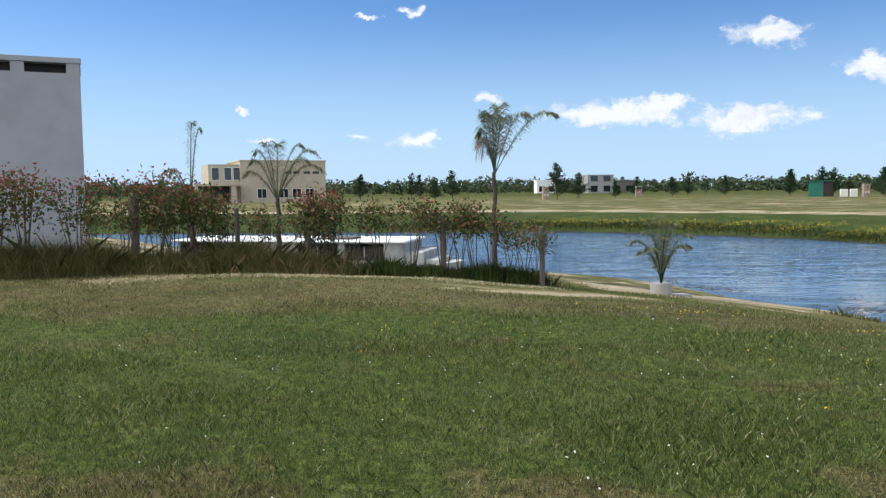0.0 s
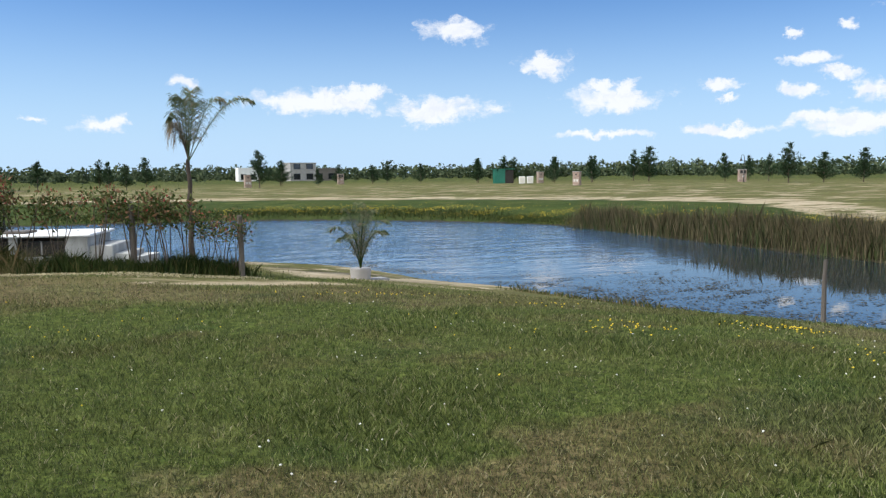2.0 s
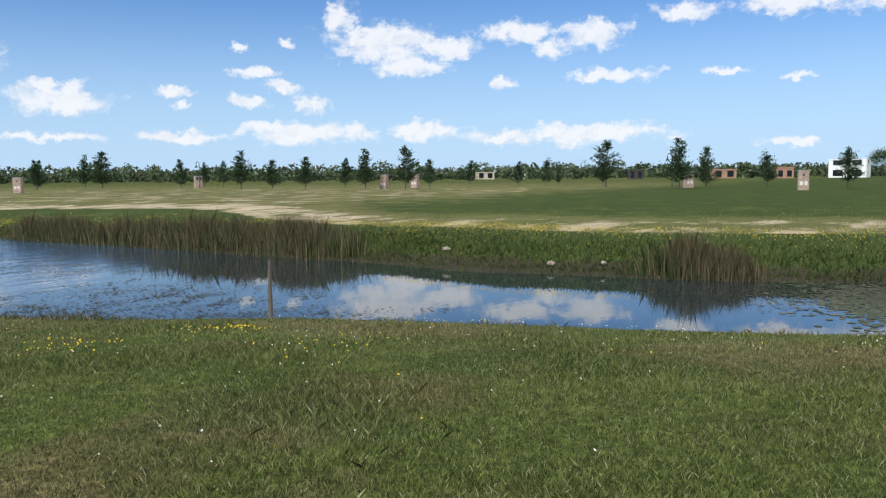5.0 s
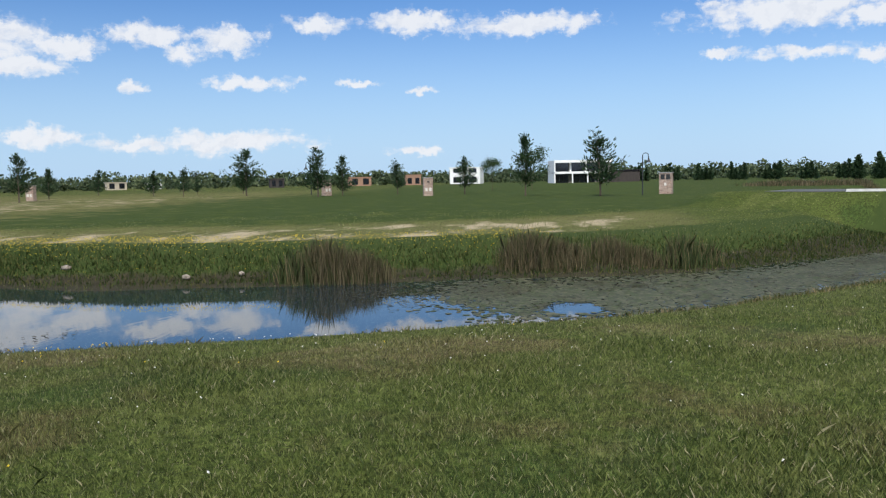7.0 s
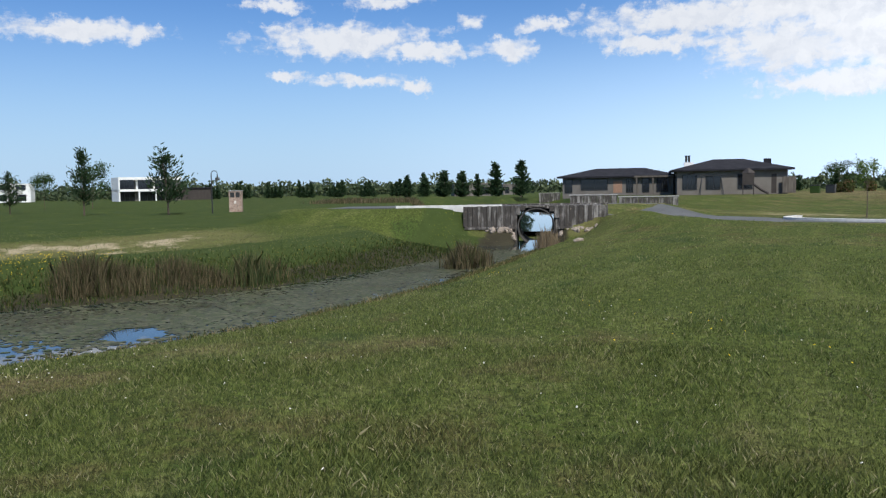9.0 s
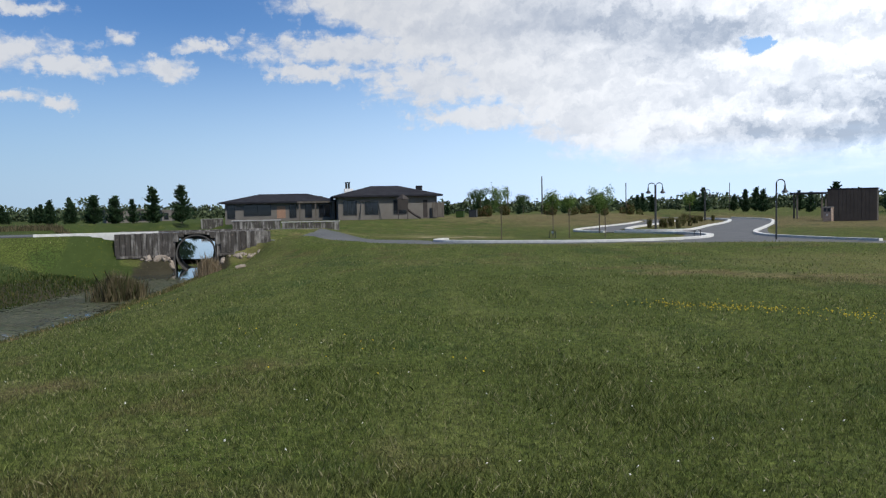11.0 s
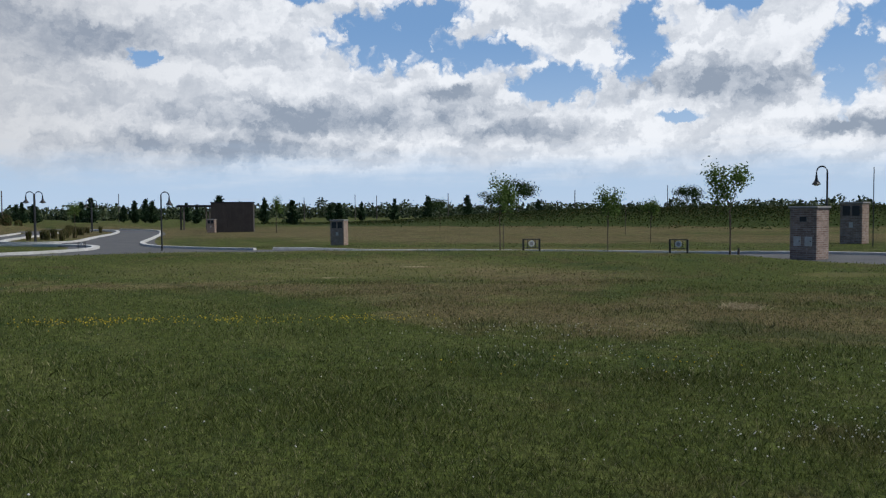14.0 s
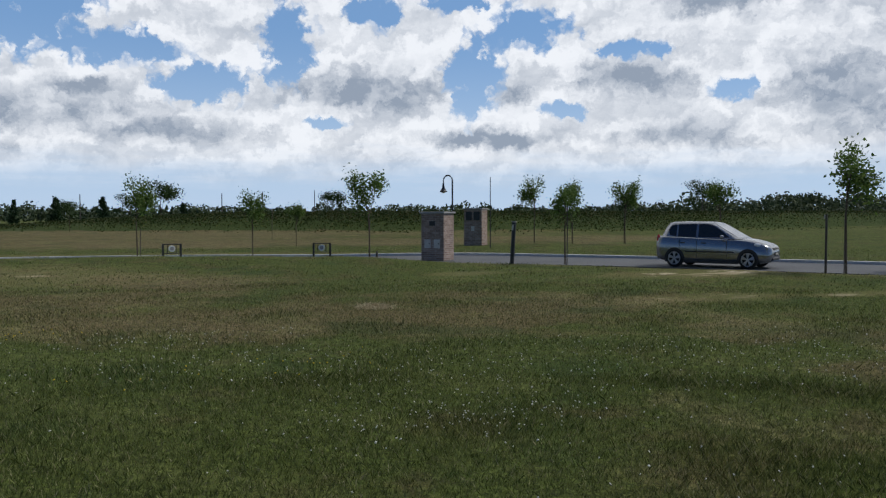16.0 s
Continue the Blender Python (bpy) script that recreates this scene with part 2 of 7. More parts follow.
def lawn_colour(n, p):
    """The mown lawn's tones by place: lush and dry patches, straw drifts, single weeds."""
    big, mid, fine = n.noise(p, 0.13, 5, 0.62), n.noise(p, 0.75, 5, 0.65), n.noise(p, 16.0, 3)
    q = n.vec("ADD", p, n.vec("MULTIPLY", n.vec("SUBTRACT", n.add("ShaderNodeTexNoise", {"Vector": p, "Scale": 0.35, "Detail": 4.0}).outputs[1], (0.5, 0.5, 0.5)), (6.0, 6.0, 0.0)))
    spot = 9.0
    for cx, cy, wx, wy in DRY_SPOTS:
        spot = n.math("MINIMUM", spot, n.vec("LENGTH", n.vec("MULTIPLY", n.vec("SUBTRACT", q, (cx, cy, 0)), (1 / wx, 1 / wy, 0))))
    spot = n.step(spot, 1.15, 0.45)
    lush = 9.0
    for cx, cy, wx, wy in LUSH_SPOTS:
        lush = n.math("MINIMUM", lush, n.vec("LENGTH", n.vec("MULTIPLY", n.vec("SUBTRACT", q, (cx, cy, 0)), (1 / wx, 1 / wy, 0))))
    spot = n.math("SUBTRACT", spot, n.math("MULTIPLY", n.step(lush, 1.2, 0.5), 1.2))
    along = n.vec("MULTIPLY", n.add("ShaderNodeVectorRotate", {"Vector": p, "Angle": 0.78}).outputs[0], (0.22, 1.0, 1.0))
    mown = n.noise(along, 0.9, 4, 0.6)
    col = n.mix(n.step(fine, 0.3, 0.75), (0.056, 0.080, 0.017, 1), (0.122, 0.146, 0.036, 1))
    col = n.mix(n.math("MULTIPLY", n.step(mown, 0.50, 0.66), 0.45), col, (0.165, 0.180, 0.056, 1))
    vast = n.math("MULTIPLY", n.math("SUBTRACT", n.noise(p, 0.035, 4, 0.6), 0.5), 0.45)
    mixd = n.math("ADD", n.math("ADD", vast, n.math("ADD", n.math("MULTIPLY", big, 0.5), n.math("MULTIPLY", mid, 0.5))), n.math("MULTIPLY", spot, 0.20))
    col = n.mix(n.math("MULTIPLY", n.step(mixd, 0.53, 0.70), 0.78), col, n.mix(fine, (0.165, 0.138, 0.062, 1), (0.265, 0.225, 0.110, 1)))
    rust = n.step(n.math("ADD", n.noise(n.vec("ADD", p, (11, 52, 0)), 0.6, 6, 0.7), n.math("MULTIPLY", spot, 0.13)), 0.50, 0.64)
    col = n.mix(n.math("MULTIPLY", rust, 0.46), col, n.mix(fine, (0.100, 0.062, 0.036, 1), (0.175, 0.112, 0.066, 1)))
    dark = n.step(n.noise(n.vec("ADD", p, (31, 7, 0)), 0.4, 5, 0.6), 0.54, 0.66)
    col = n.mix(n.math("MULTIPLY", dark, 0.6), col, (0.038, 0.070, 0.018, 1))
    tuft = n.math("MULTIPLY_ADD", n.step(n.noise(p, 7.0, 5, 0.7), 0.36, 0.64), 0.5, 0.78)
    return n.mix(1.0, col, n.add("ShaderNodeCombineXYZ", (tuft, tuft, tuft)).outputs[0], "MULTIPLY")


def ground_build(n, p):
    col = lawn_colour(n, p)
    # dark thatch and soil, plus shade between the stalks painted into the colour
    thatch_shade = n.math("MULTIPLY", n.step(n.noise(p, 38.0, 4, 0.7), 0.62, 0.40), n.step(n.noise(p, 9.0, 4, 0.7), 0.70, 0.40))
    col = n.mix(n.math("MULTIPLY", thatch_shade, 0.95), col, (0.022, 0.026, 0.011, 1))
    a = n.add("ShaderNodeAttribute", attribute_name="cover").outputs["Color"]
    s = n.add("ShaderNodeSeparateColor", (a,))
    bare, mud, rank = s.outputs[0], s.outputs[1], s.outputs[2]
    grain = n.noise(p, 40.0, 4)
    rag = n.noise(n.vec("MULTIPLY", p, (0.45, 1.0, 1.0)), 0.55, 6, 0.65)
    sand = n.mix(n.noise(p, 2.2, 4), (0.36, 0.29, 0.19, 1), (0.55, 0.47, 0.34, 1))
    col = n.mix(n.math("MULTIPLY", n.step(bare, 0.05, 0.42), n.step(n.noise(n.vec("MULTIPLY", p, (0.3, 0.3, 1)), 0.5, 5, 0.6), 0.2, 0.6)), col, n.mix(0.35, col, (0.225, 0.185, 0.088, 1)))
    col = n.mix(n.step(n.math("ADD", rag, bare), 0.98, 1.12), col, n.mix(0.35, sand, (0.2, 0.16, 0.07, 1)))
    col = n.mix(n.step(n.math("ADD", n.noise(n.vec("ADD", p, (3, 90, 0)), 0.8, 7, 0.7), bare), 1.08, 1.18), col, sand)
    green = n.mix(n.noise(p, 1.3, 5, 0.65), (0.027, 0.044, 0.011, 1), (0.060, 0.080, 0.025, 1))
    col = n.mix(n.step(n.math("ADD", n.noise(p, 0.5, 4), rank), 0.85, 1.1), col, green)
    bloom = n.step(n.math("ADD", n.noise(p, 13.0, 3), n.math("MULTIPLY", rank, 0.12)), 0.77, 0.81)
    col = n.mix(n.math("MULTIPLY", bloom, n.step(rank, 0.75, 1.0)), col, (0.42, 0.33, 0.02, 1))
    slime = n.mix(n.noise(p, 1.4, 6, 0.7), (0.018, 0.016, 0.011, 1), (0.070, 0.062, 0.038, 1))
    wet = n.step(n.math("ADD", n.noise(p, 0.7, 5), mud), 0.9, 1.15)
    col = n.mix(wet, col, slime)
    rough = n.math("MULTIPLY_ADD", wet, -0.35, 0.95)
    return col, rough, n.math("ADD", grain, n.math("MULTIPLY", n.noise(p, 5.0, 4), 2.0))


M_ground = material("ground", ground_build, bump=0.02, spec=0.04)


def blade_material():
    m = bpy.data.materials.new("grass_blades")
    m.use_nodes = True
    n = Nodes(m.node_tree)
    g = n.add("ShaderNodeNewGeometry")
    col = lawn_colour(n, g.outputs["Position"])
    r = g.outputs["Random Per Island"]
    tone = n.mix(n.step(r, 0.1, 0.85), n.mix(0.66, col, (0.015, 0.033, 0.006, 1)), n.mix(0.5, col, (0.28, 0.31, 0.10, 1)))
    col = n.mix(n.step(r, 0.92, 0.95), tone, (0.33, 0.30, 0.17, 1))
    p = n.add("ShaderNodeBsdfPrincipled", {"Base Color": col, "Roughness": 0.5, "Specular IOR Level": 0.22})
    s = n.add("ShaderNodeMixShader", (0.30, p.outputs[0], n.add("ShaderNodeBsdfTranslucent", (col,)).outputs[0]))
    n.add("ShaderNodeOutputMaterial", (s.outputs[0],))
    return m


M_blade = blade_material()


def water_material():
    m = bpy.data.materials.new("water")
    m.use_nodes = True
    n = Nodes(m.node_tree)
    p = n.add("ShaderNodeNewGeometry").outputs["Position"]
    sy = n.add("ShaderNodeSeparateXYZ", (p,)).outputs[1]
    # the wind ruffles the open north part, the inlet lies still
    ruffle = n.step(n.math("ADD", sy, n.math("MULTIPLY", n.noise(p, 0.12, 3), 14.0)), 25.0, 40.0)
    wave = n.noise(n.vec("MULTIPLY", p, (0.42, 1.0, 1.0)), 1.25, 4, 0.62, 0.4)
    amp = n.math("MULTIPLY_ADD", ruffle, 0.62, 0.012)
    b = n.add("ShaderNodeBump", {"Height": wave, "Strength": amp, "Distance": 0.16})
    # blue of the mirrored sky is painted into the ruffled water's base colour
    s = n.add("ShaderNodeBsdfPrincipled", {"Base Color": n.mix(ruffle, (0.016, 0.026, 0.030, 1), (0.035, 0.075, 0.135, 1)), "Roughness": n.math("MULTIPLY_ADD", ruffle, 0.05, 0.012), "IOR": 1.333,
                                           "Specular IOR Level": 1.0, "Normal": b.outputs[0]})
    n.add("ShaderNodeOutputMaterial", (s.outputs[0],))
    return m


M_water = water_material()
M_asphalt = worn("asphalt", (0.062, 0.065, 0.070, 1), (0.095, 0.097, 0.10, 1), 0.6, 90, 0.9, bump=0.004)
M_kerb = worn("kerb_concrete", (0.50, 0.49, 0.46, 1), (0.66, 0.65, 0.62, 1), 3.0, 50, 0.85)
M_bark = worn("bark", (0.055, 0.042, 0.03, 1), (0.13, 0.10, 0.07, 1), 9.0, 70, 0.95, bump=0.01)
M_palm_bark = worn("palm_bark", (0.035, 0.027, 0.02, 1), (0.08, 0.06, 0.045, 1), 12.0, 70, 0.95, bump=0.01)
M_conifer = leafy("conifer_needles", (0.018, 0.040, 0.018, 1), (0.044, 0.075, 0.032, 1), None, 0.15)
M_wood_far = leafy("far_foliage", (0.038, 0.058, 0.030, 1), (0.078, 0.105, 0.052, 1), (0.12, 0.145, 0.072, 1), 0.12)
M_young = leafy("young_leaves", (0.06, 0.11, 0.022, 1), (0.12, 0.19, 0.045, 1), (0.18, 0.24, 0.07, 1), 0.35)
M_oak = leafy("dark_leaves", (0.022, 0.048, 0.014, 1), (0.055, 0.09, 0.024, 1), None, 0.2)
M_red = leafy("red_shoots", (0.20, 0.035, 0.035, 1), (0.34, 0.075, 0.065, 1), (0.15, 0.08, 0.04, 1), 0.25)
M_shrub = leafy("shrub_leaves", (0.038, 0.062, 0.016, 1), (0.105, 0.118, 0.036, 1), (0.20, 0.115, 0.060, 1), 0.25)
M_tall = leafy("tall_grass", (0.042, 0.060, 0.014, 1), (0.115, 0.11, 0.04, 1), (0.25, 0.19, 0.10, 1), 0.2)
M_reed = leafy("reed_stalks", (0.040, 0.036, 0.018, 1), (0.185, 0.150, 0.088, 1), (0.045, 0.058, 0.020, 1), 0.12)
M_reed_g = leafy("green_rushes", (0.03, 0.05, 0.018, 1), (0.08, 0.095, 0.035, 1), (0.16, 0.13, 0.07, 1), 0.12)
M_rank = leafy("bank_grass", (0.020, 0.038, 0.009, 1), (0.048, 0.070, 0.018, 1), (0.095, 0.092, 0.030, 1), 0.22)
M_frond = leafy("palm_fronds", (0.065, 0.095, 0.045, 1), (0.15, 0.18, 0.09, 1), (0.23, 0.19, 0.12, 1), 0.22)
M_frond_dry = leafy("dry_fronds", (0.15, 0.12, 0.075, 1), (0.26, 0.20, 0.13, 1), None, 0.2)
M_straw = leafy("pale_straw", (0.40, 0.34, 0.21, 1), (0.58, 0.51, 0.34, 1), None, 0.35)
M_weed = leafy("water_weed", (0.030, 0.028, 0.016, 1), (0.085, 0.072, 0.04, 1), None, 0.05)
M_algae = leafy("algae_mat", (0.040, 0.046, 0.026, 1), (0.125, 0.122, 0.074, 1), (0.060, 0.075, 0.030, 1), 0.0)
M_post = worn("weathered_wood", (0.06, 0.05, 0.042, 1), (0.14, 0.122, 0.10, 1), 5.0, 60, 0.95, streak=0.85)
M_black = worn("black_steel", (0.012, 0.013, 0.014, 1), (0.03, 0.032, 0.033, 1), 6.0, 60, 0.45, 0.0)
M_plaster_grey = worn("grey_render", (0.31, 0.31, 0.33, 1), (0.39, 0.39, 0.41, 1), 0.8, 40, 0.95)
M_plaster_beige = worn("beige_render", (0.38, 0.325, 0.245, 1), (0.47, 0.41, 0.315, 1), 0.6, 30, 0.95)
M_white = worn("white_paint", (0.68, 0.68, 0.66, 1), (0.80, 0.80, 0.78, 1), 1.2, 40, 0.7)
M_white_worn = worn("worn_white_paint", (0.27, 0.27, 0.25, 1), (0.52, 0.52, 0.49, 1), 2.2, 40, 0.8, streak=0.7)
M_roof_dark = worn("dark_roof_sheet", (0.016, 0.016, 0.020, 1), (0.032, 0.032, 0.038, 1), 1.5, 30, 0.95, spec=0.1)
M_taupe = worn("taupe_render", (0.13, 0.115, 0.10, 1), (0.17, 0.155, 0.135, 1), 0.8, 40, 0.95)
M_dark_wall = worn("dark_brown_cladding", (0.028, 0.022, 0.019, 1), (0.045, 0.036, 0.031, 1), 1.5, 30, 0.8)
M_concrete = worn("bare_concrete", (0.25, 0.24, 0.23, 1), (0.38, 0.37, 0.35, 1), 1.5, 40, 0.95)
M_brick = worn("brick", (0.24, 0.135, 0.085, 1), (0.36, 0.22, 0.15, 1), 9.0, 70, 0.95, bump=0.006)
M_mortar = worn("mortar", (0.30, 0.27, 0.23, 1), (0.40, 0.36, 0.31, 1), 9.0, 70, 0.95)
M_green_sheet = worn("green_steel_sheet", (0.012, 0.15, 0.10, 1), (0.02, 0.20, 0.13, 1), 1.0, 30, 0.5)
M_box_white = worn("meter_door", (0.55, 0.52, 0.46, 1), (0.68, 0.65, 0.60, 1), 5, 50, 0.6)
M_rubble = worn("rubble_stone", (0.20, 0.165, 0.13, 1), (0.38, 0.32, 0.26, 1), 3, 40, 0.95, bump=0.02)
M_window_dark = material("dark_glass", lambda n, p: (0.012, 0.014, 0.018, 1), 0.06, spec=0.6)
M_white_flower = worn("white_petals", (0.62, 0.60, 0.55, 1), (0.8, 0.78, 0.72, 1), 30, 200, 0.7)
M_yellow_flower = worn("yellow_petals", (0.62, 0.43, 0.01, 1), (0.78, 0.58, 0.03, 1), 30, 200, 0.7)


def stained_concrete(n, p):
    """Old pale concrete with black runs down it."""
    runs = n.noise(n.vec("MULTIPLY", p, (2.4, 2.4, 0.22)), 1.5, 5, 0.7)
    mott = n.noise(p, 2.2, 5, 0.65)
    f = n.step(n.math("ADD", n.math("MULTIPLY", runs, 0.8), n.math("MULTIPLY", mott, 0.3)), 0.52, 0.70)
    col = n.mix(f, (0.048, 0.042, 0.037, 1), (0.27, 0.255, 0.235, 1))
    return n.mix(n.step(n.noise(p, 9.0, 3), 0.6, 0.75), col, (0.17, 0.14, 0.11, 1)), None, n.noise(p, 30.0, 4)


M_stained = material("stained_concrete", stained_concrete, 0.95, bump=0.01)

# ---- helpers for meshes ----
def part(name, bm, mat, parent=None, label=""):
    """Link a bmesh (or ready mesh) as one object, under a thing or a part."""
    if isinstance(bm, bmesh.types.BMesh):
        me = bpy.data.meshes.new(name)
        bm.to_mesh(me)
        bm.free()
    else:
        me = bm
    if mat and not me.materials:
        me.materials.append(mat)
    ob = new(name, me)
    if parent:
        ob.parent = parent
    if label:
        ob["label"] = label
    return ob


def thing(name, m=None, label="", category="", group="", kind=""):
    """An Empty at a thing's base, to carry its parts."""
    ob = tagged(new(name), label, category, group, kind)
    if m is not None:
        ob.matrix_basis = m
    return ob


def box_bm(x0, x1, y0, y1, z0, z1, bevel=0.0, bm=None):
    bm = bm or bmesh.new()
    r = bmesh.ops.create_cube(bm, size=1)
    for v in r["verts"]:
        v.co = Vector(((x0 + x1) / 2 + v.co.x * (x1 - x0), (y0 + y1) / 2 + v.co.y * (y1 - y0), (z0 + z1) / 2 + v.co.z * (z1 - z0)))
    if bevel:
        bmesh.ops.bevel(bm, geom=list({e for v in r["verts"] for e in v.link_edges}), offset=bevel, segments=1, affect="EDGES")
    return bm


def tube_bm(points, radii, sides=8, bm=None):
    """A round bar along points, with a radius at each."""
    bm = bm or bmesh.new()
    rings = []
    points = [Vector(p) for p in points]
    for i, (p, r) in enumerate(zip(points, radii)):
        d = (points[min(i + 1, len(points) - 1)] - points[max(i - 1, 0)]).normalized()
        a = d.orthogonal().normalized() if abs(d.z) < 0.99 else Vector((1, 0, 0))
        b = d.cross(a)
        rings.append([bm.verts.new(p + (a * math.cos(k * 2 * math.pi / sides) + b * math.sin(k * 2 * math.pi / sides)) * r) for k in range(sides)])
    for q0, q1 in zip(rings, rings[1:]):
        for k in range(sides):
            bm.faces.new((q0[k], q0[(k + 1) % sides], q1[(k + 1) % sides], q1[k]))
    bm.faces.new(rings[0][::-1])
    bm.faces.new(rings[-1])
    bmesh.ops.recalc_face_normals(bm, faces=bm.faces)
    return bm


def mesh_np(name, verts, faces, mat):
    """A mesh from arrays; all faces have the same number of corners."""
    me = bpy.data.meshes.new(name)
    verts, faces = np.asarray(verts, dtype=np.float32), np.asarray(faces, dtype=np.int32)
    me.vertices.add(len(verts))
    me.vertices.foreach_set("co", verts.ravel())
    k = faces.shape[1]
    me.loops.add(faces.size)
    me.loops.foreach_set("vertex_index", faces.ravel())
    me.polygons.add(len(faces))
    me.polygons.foreach_set("loop_start", np.arange(0, faces.size, k, dtype=np.int32))
    me.update(calc_edges=True)
    me.validate()
    me.materials.append(mat)
    return me


# ---- land: the shores of the pond and its inlet, in plan ----
WATER = -1.30
NEAR = np.array([(-60, 46), (-14, 43), (-9.5, 35), (-8.5, 29), (-4, 26), (0, 26.2), (3.4, 28.6), (5.9, 26.2), (6.9, 24.0), (7.6, 21.4), (9.1, 18.8), (10.1, 15.8),
                 (10.8, 13.6), (12.0, 11.7), (13.2, 9.0), (14.2, 6.0), (15.5, 2.6), (16.9, -0.8), (18.7, -3.6), (20.5, -5.8), (23.4, -9.1), (28, -13.2), (33.1, -17.3), (38.8, -22.2)])
FAR = np.array([(-60, 58), (-20, 56), (0.7, 54.5), (6.2, 54.5), (14, 50), (19.5, 44.2), (22.1, 39.2), (22.1, 31), (21.9, 23.0), (22.0, 17.5), (21.3, 12.7),
                (22.0, 9.5), (22.4, 7.0), (23.3, 4.2), (24.2, 1.1), (24.6, -2.3), (25.8, -4.8), (28.5, -8.0), (32, -12.2), (36.9, -17.7), (40.3, -20.6)])
POND = np.vstack([NEAR, FAR[::-1]])


def to_line(x, y, line):
    """Distance from points to a polyline."""
    best = np.full(np.shape(x), 1e9)
    for (ax, ay), (bx, by) in zip(line, line[1:]):
        ux, uy = bx - ax, by - ay
        k = np.clip(((x - ax) * ux + (y - ay) * uy) / (ux * ux + uy * uy), 0, 1)
        best = np.minimum(best, np.hypot(x - ax - k * ux, y - ay - k * uy))
    return best


def inside(x, y, ring):
    hit = np.zeros(np.shape(x), bool)
    for (ax, ay), (bx, by) in zip(ring, np.roll(ring, -1, axis=0)):
        cross = (ay > y) != (by > y)
        with np.errstate(divide="ignore", invalid="ignore"):
            hit ^= cross & (x < (bx - ax) * (y - ay) / (by - ay if by != ay else 1e-9) + ax)
    return hit


def ease(u, p=2.0):
    return 1 - (1 - np.clip(u, 0, 1)) ** p


def smooth(u):
    u = np.clip(u, 0, 1)
    return u * u * (3 - 2 * u)


# the road, its branch and the berm, in plan
ROAD = np.array([(48.4, -12.6), (46.9, -15.3), (42.7, -23.2), (39.6, -27.6), (34.6, -29.2), (29.5, -27.8), (25.3, -29.2), (22.4, -30.9), (19.6, -33.4), (15.6, -35.6), (9.5, -37.0), (3, -37.2), (-4, -35.6), (-9.5, -32.6), (-14.3, -28.2), (-19.2, -22.6), (-27, -12), (-38, 2), (-60, 26)])
BRANCH = np.array([(16.5, -35.5), (20.4, -41.5), (24.4, -49.5), (28.8, -60), (32.8, -70.8), (39, -83), (47, -92), (60, -100)])
LOOP = np.array([(20.6, -41.5), (25.6, -46.4), (30.6, -46.9), (34.2, -50.0), (37.0, -56), (40.2, -65), (45, -76), (52, -86)])
JUNCTION = np.array([(20.2, -33.5), (20.7, -37.7), (20.8, -40.0), (22.4, -42.8), (25.5, -44.6), (27.6, -49.2), (27.6, -51.6), (24.5, -54), (21.8, -47.6), (19.1, -42.9), (17.2, -41.3), (15.0, -39.8), (12.6, -38.0), (13.0, -35.0)])
# kerbs of the island, of the planted bed, and of the verges
KERB_ISLAND = np.array([(32.6, -32.6), (31.9, -31.2), (30.6, -30.5), (28.4, -30.8), (26.6, -31.5), (24.2, -32.7), (22.2, -34.6), (20.8, -37.7), (20.9, -40), (22.4, -42.8), (25.6, -44.9), (30, -45.4)])
KERB_BED = np.array([(44.5, -79), (39, -66), (35.6, -57), (33.0, -51.5), (31.2, -49.0), (29.4, -48.4), (27.9, -49.2), (27.9, -51.6), (31.1, -59.9), (35.3, -71.5), (41, -83), (48.4, -90)])
KERB_VERGE = np.array([(12.2, -38.6), (15.0, -39.8), (17.2, -41.3), (19.1, -42.9), (21.8, -47.6), (26.1, -59), (30.5, -70.2), (37, -84), (45.5, -93.6)])
KERB_LAWN = np.array([(30.5, -44.9), (33.6, -46.2), (36.2, -50.0), (38.6, -56), (41.6, -64.5), (46.4, -75)])
WALL_DIR = (-0.469, -0.883)           # along the culvert's headwall
BERM = np.array([(40, -140), (8, -112), (-10, -99), (-34, -88), (-80, -88), (-200, -120)])


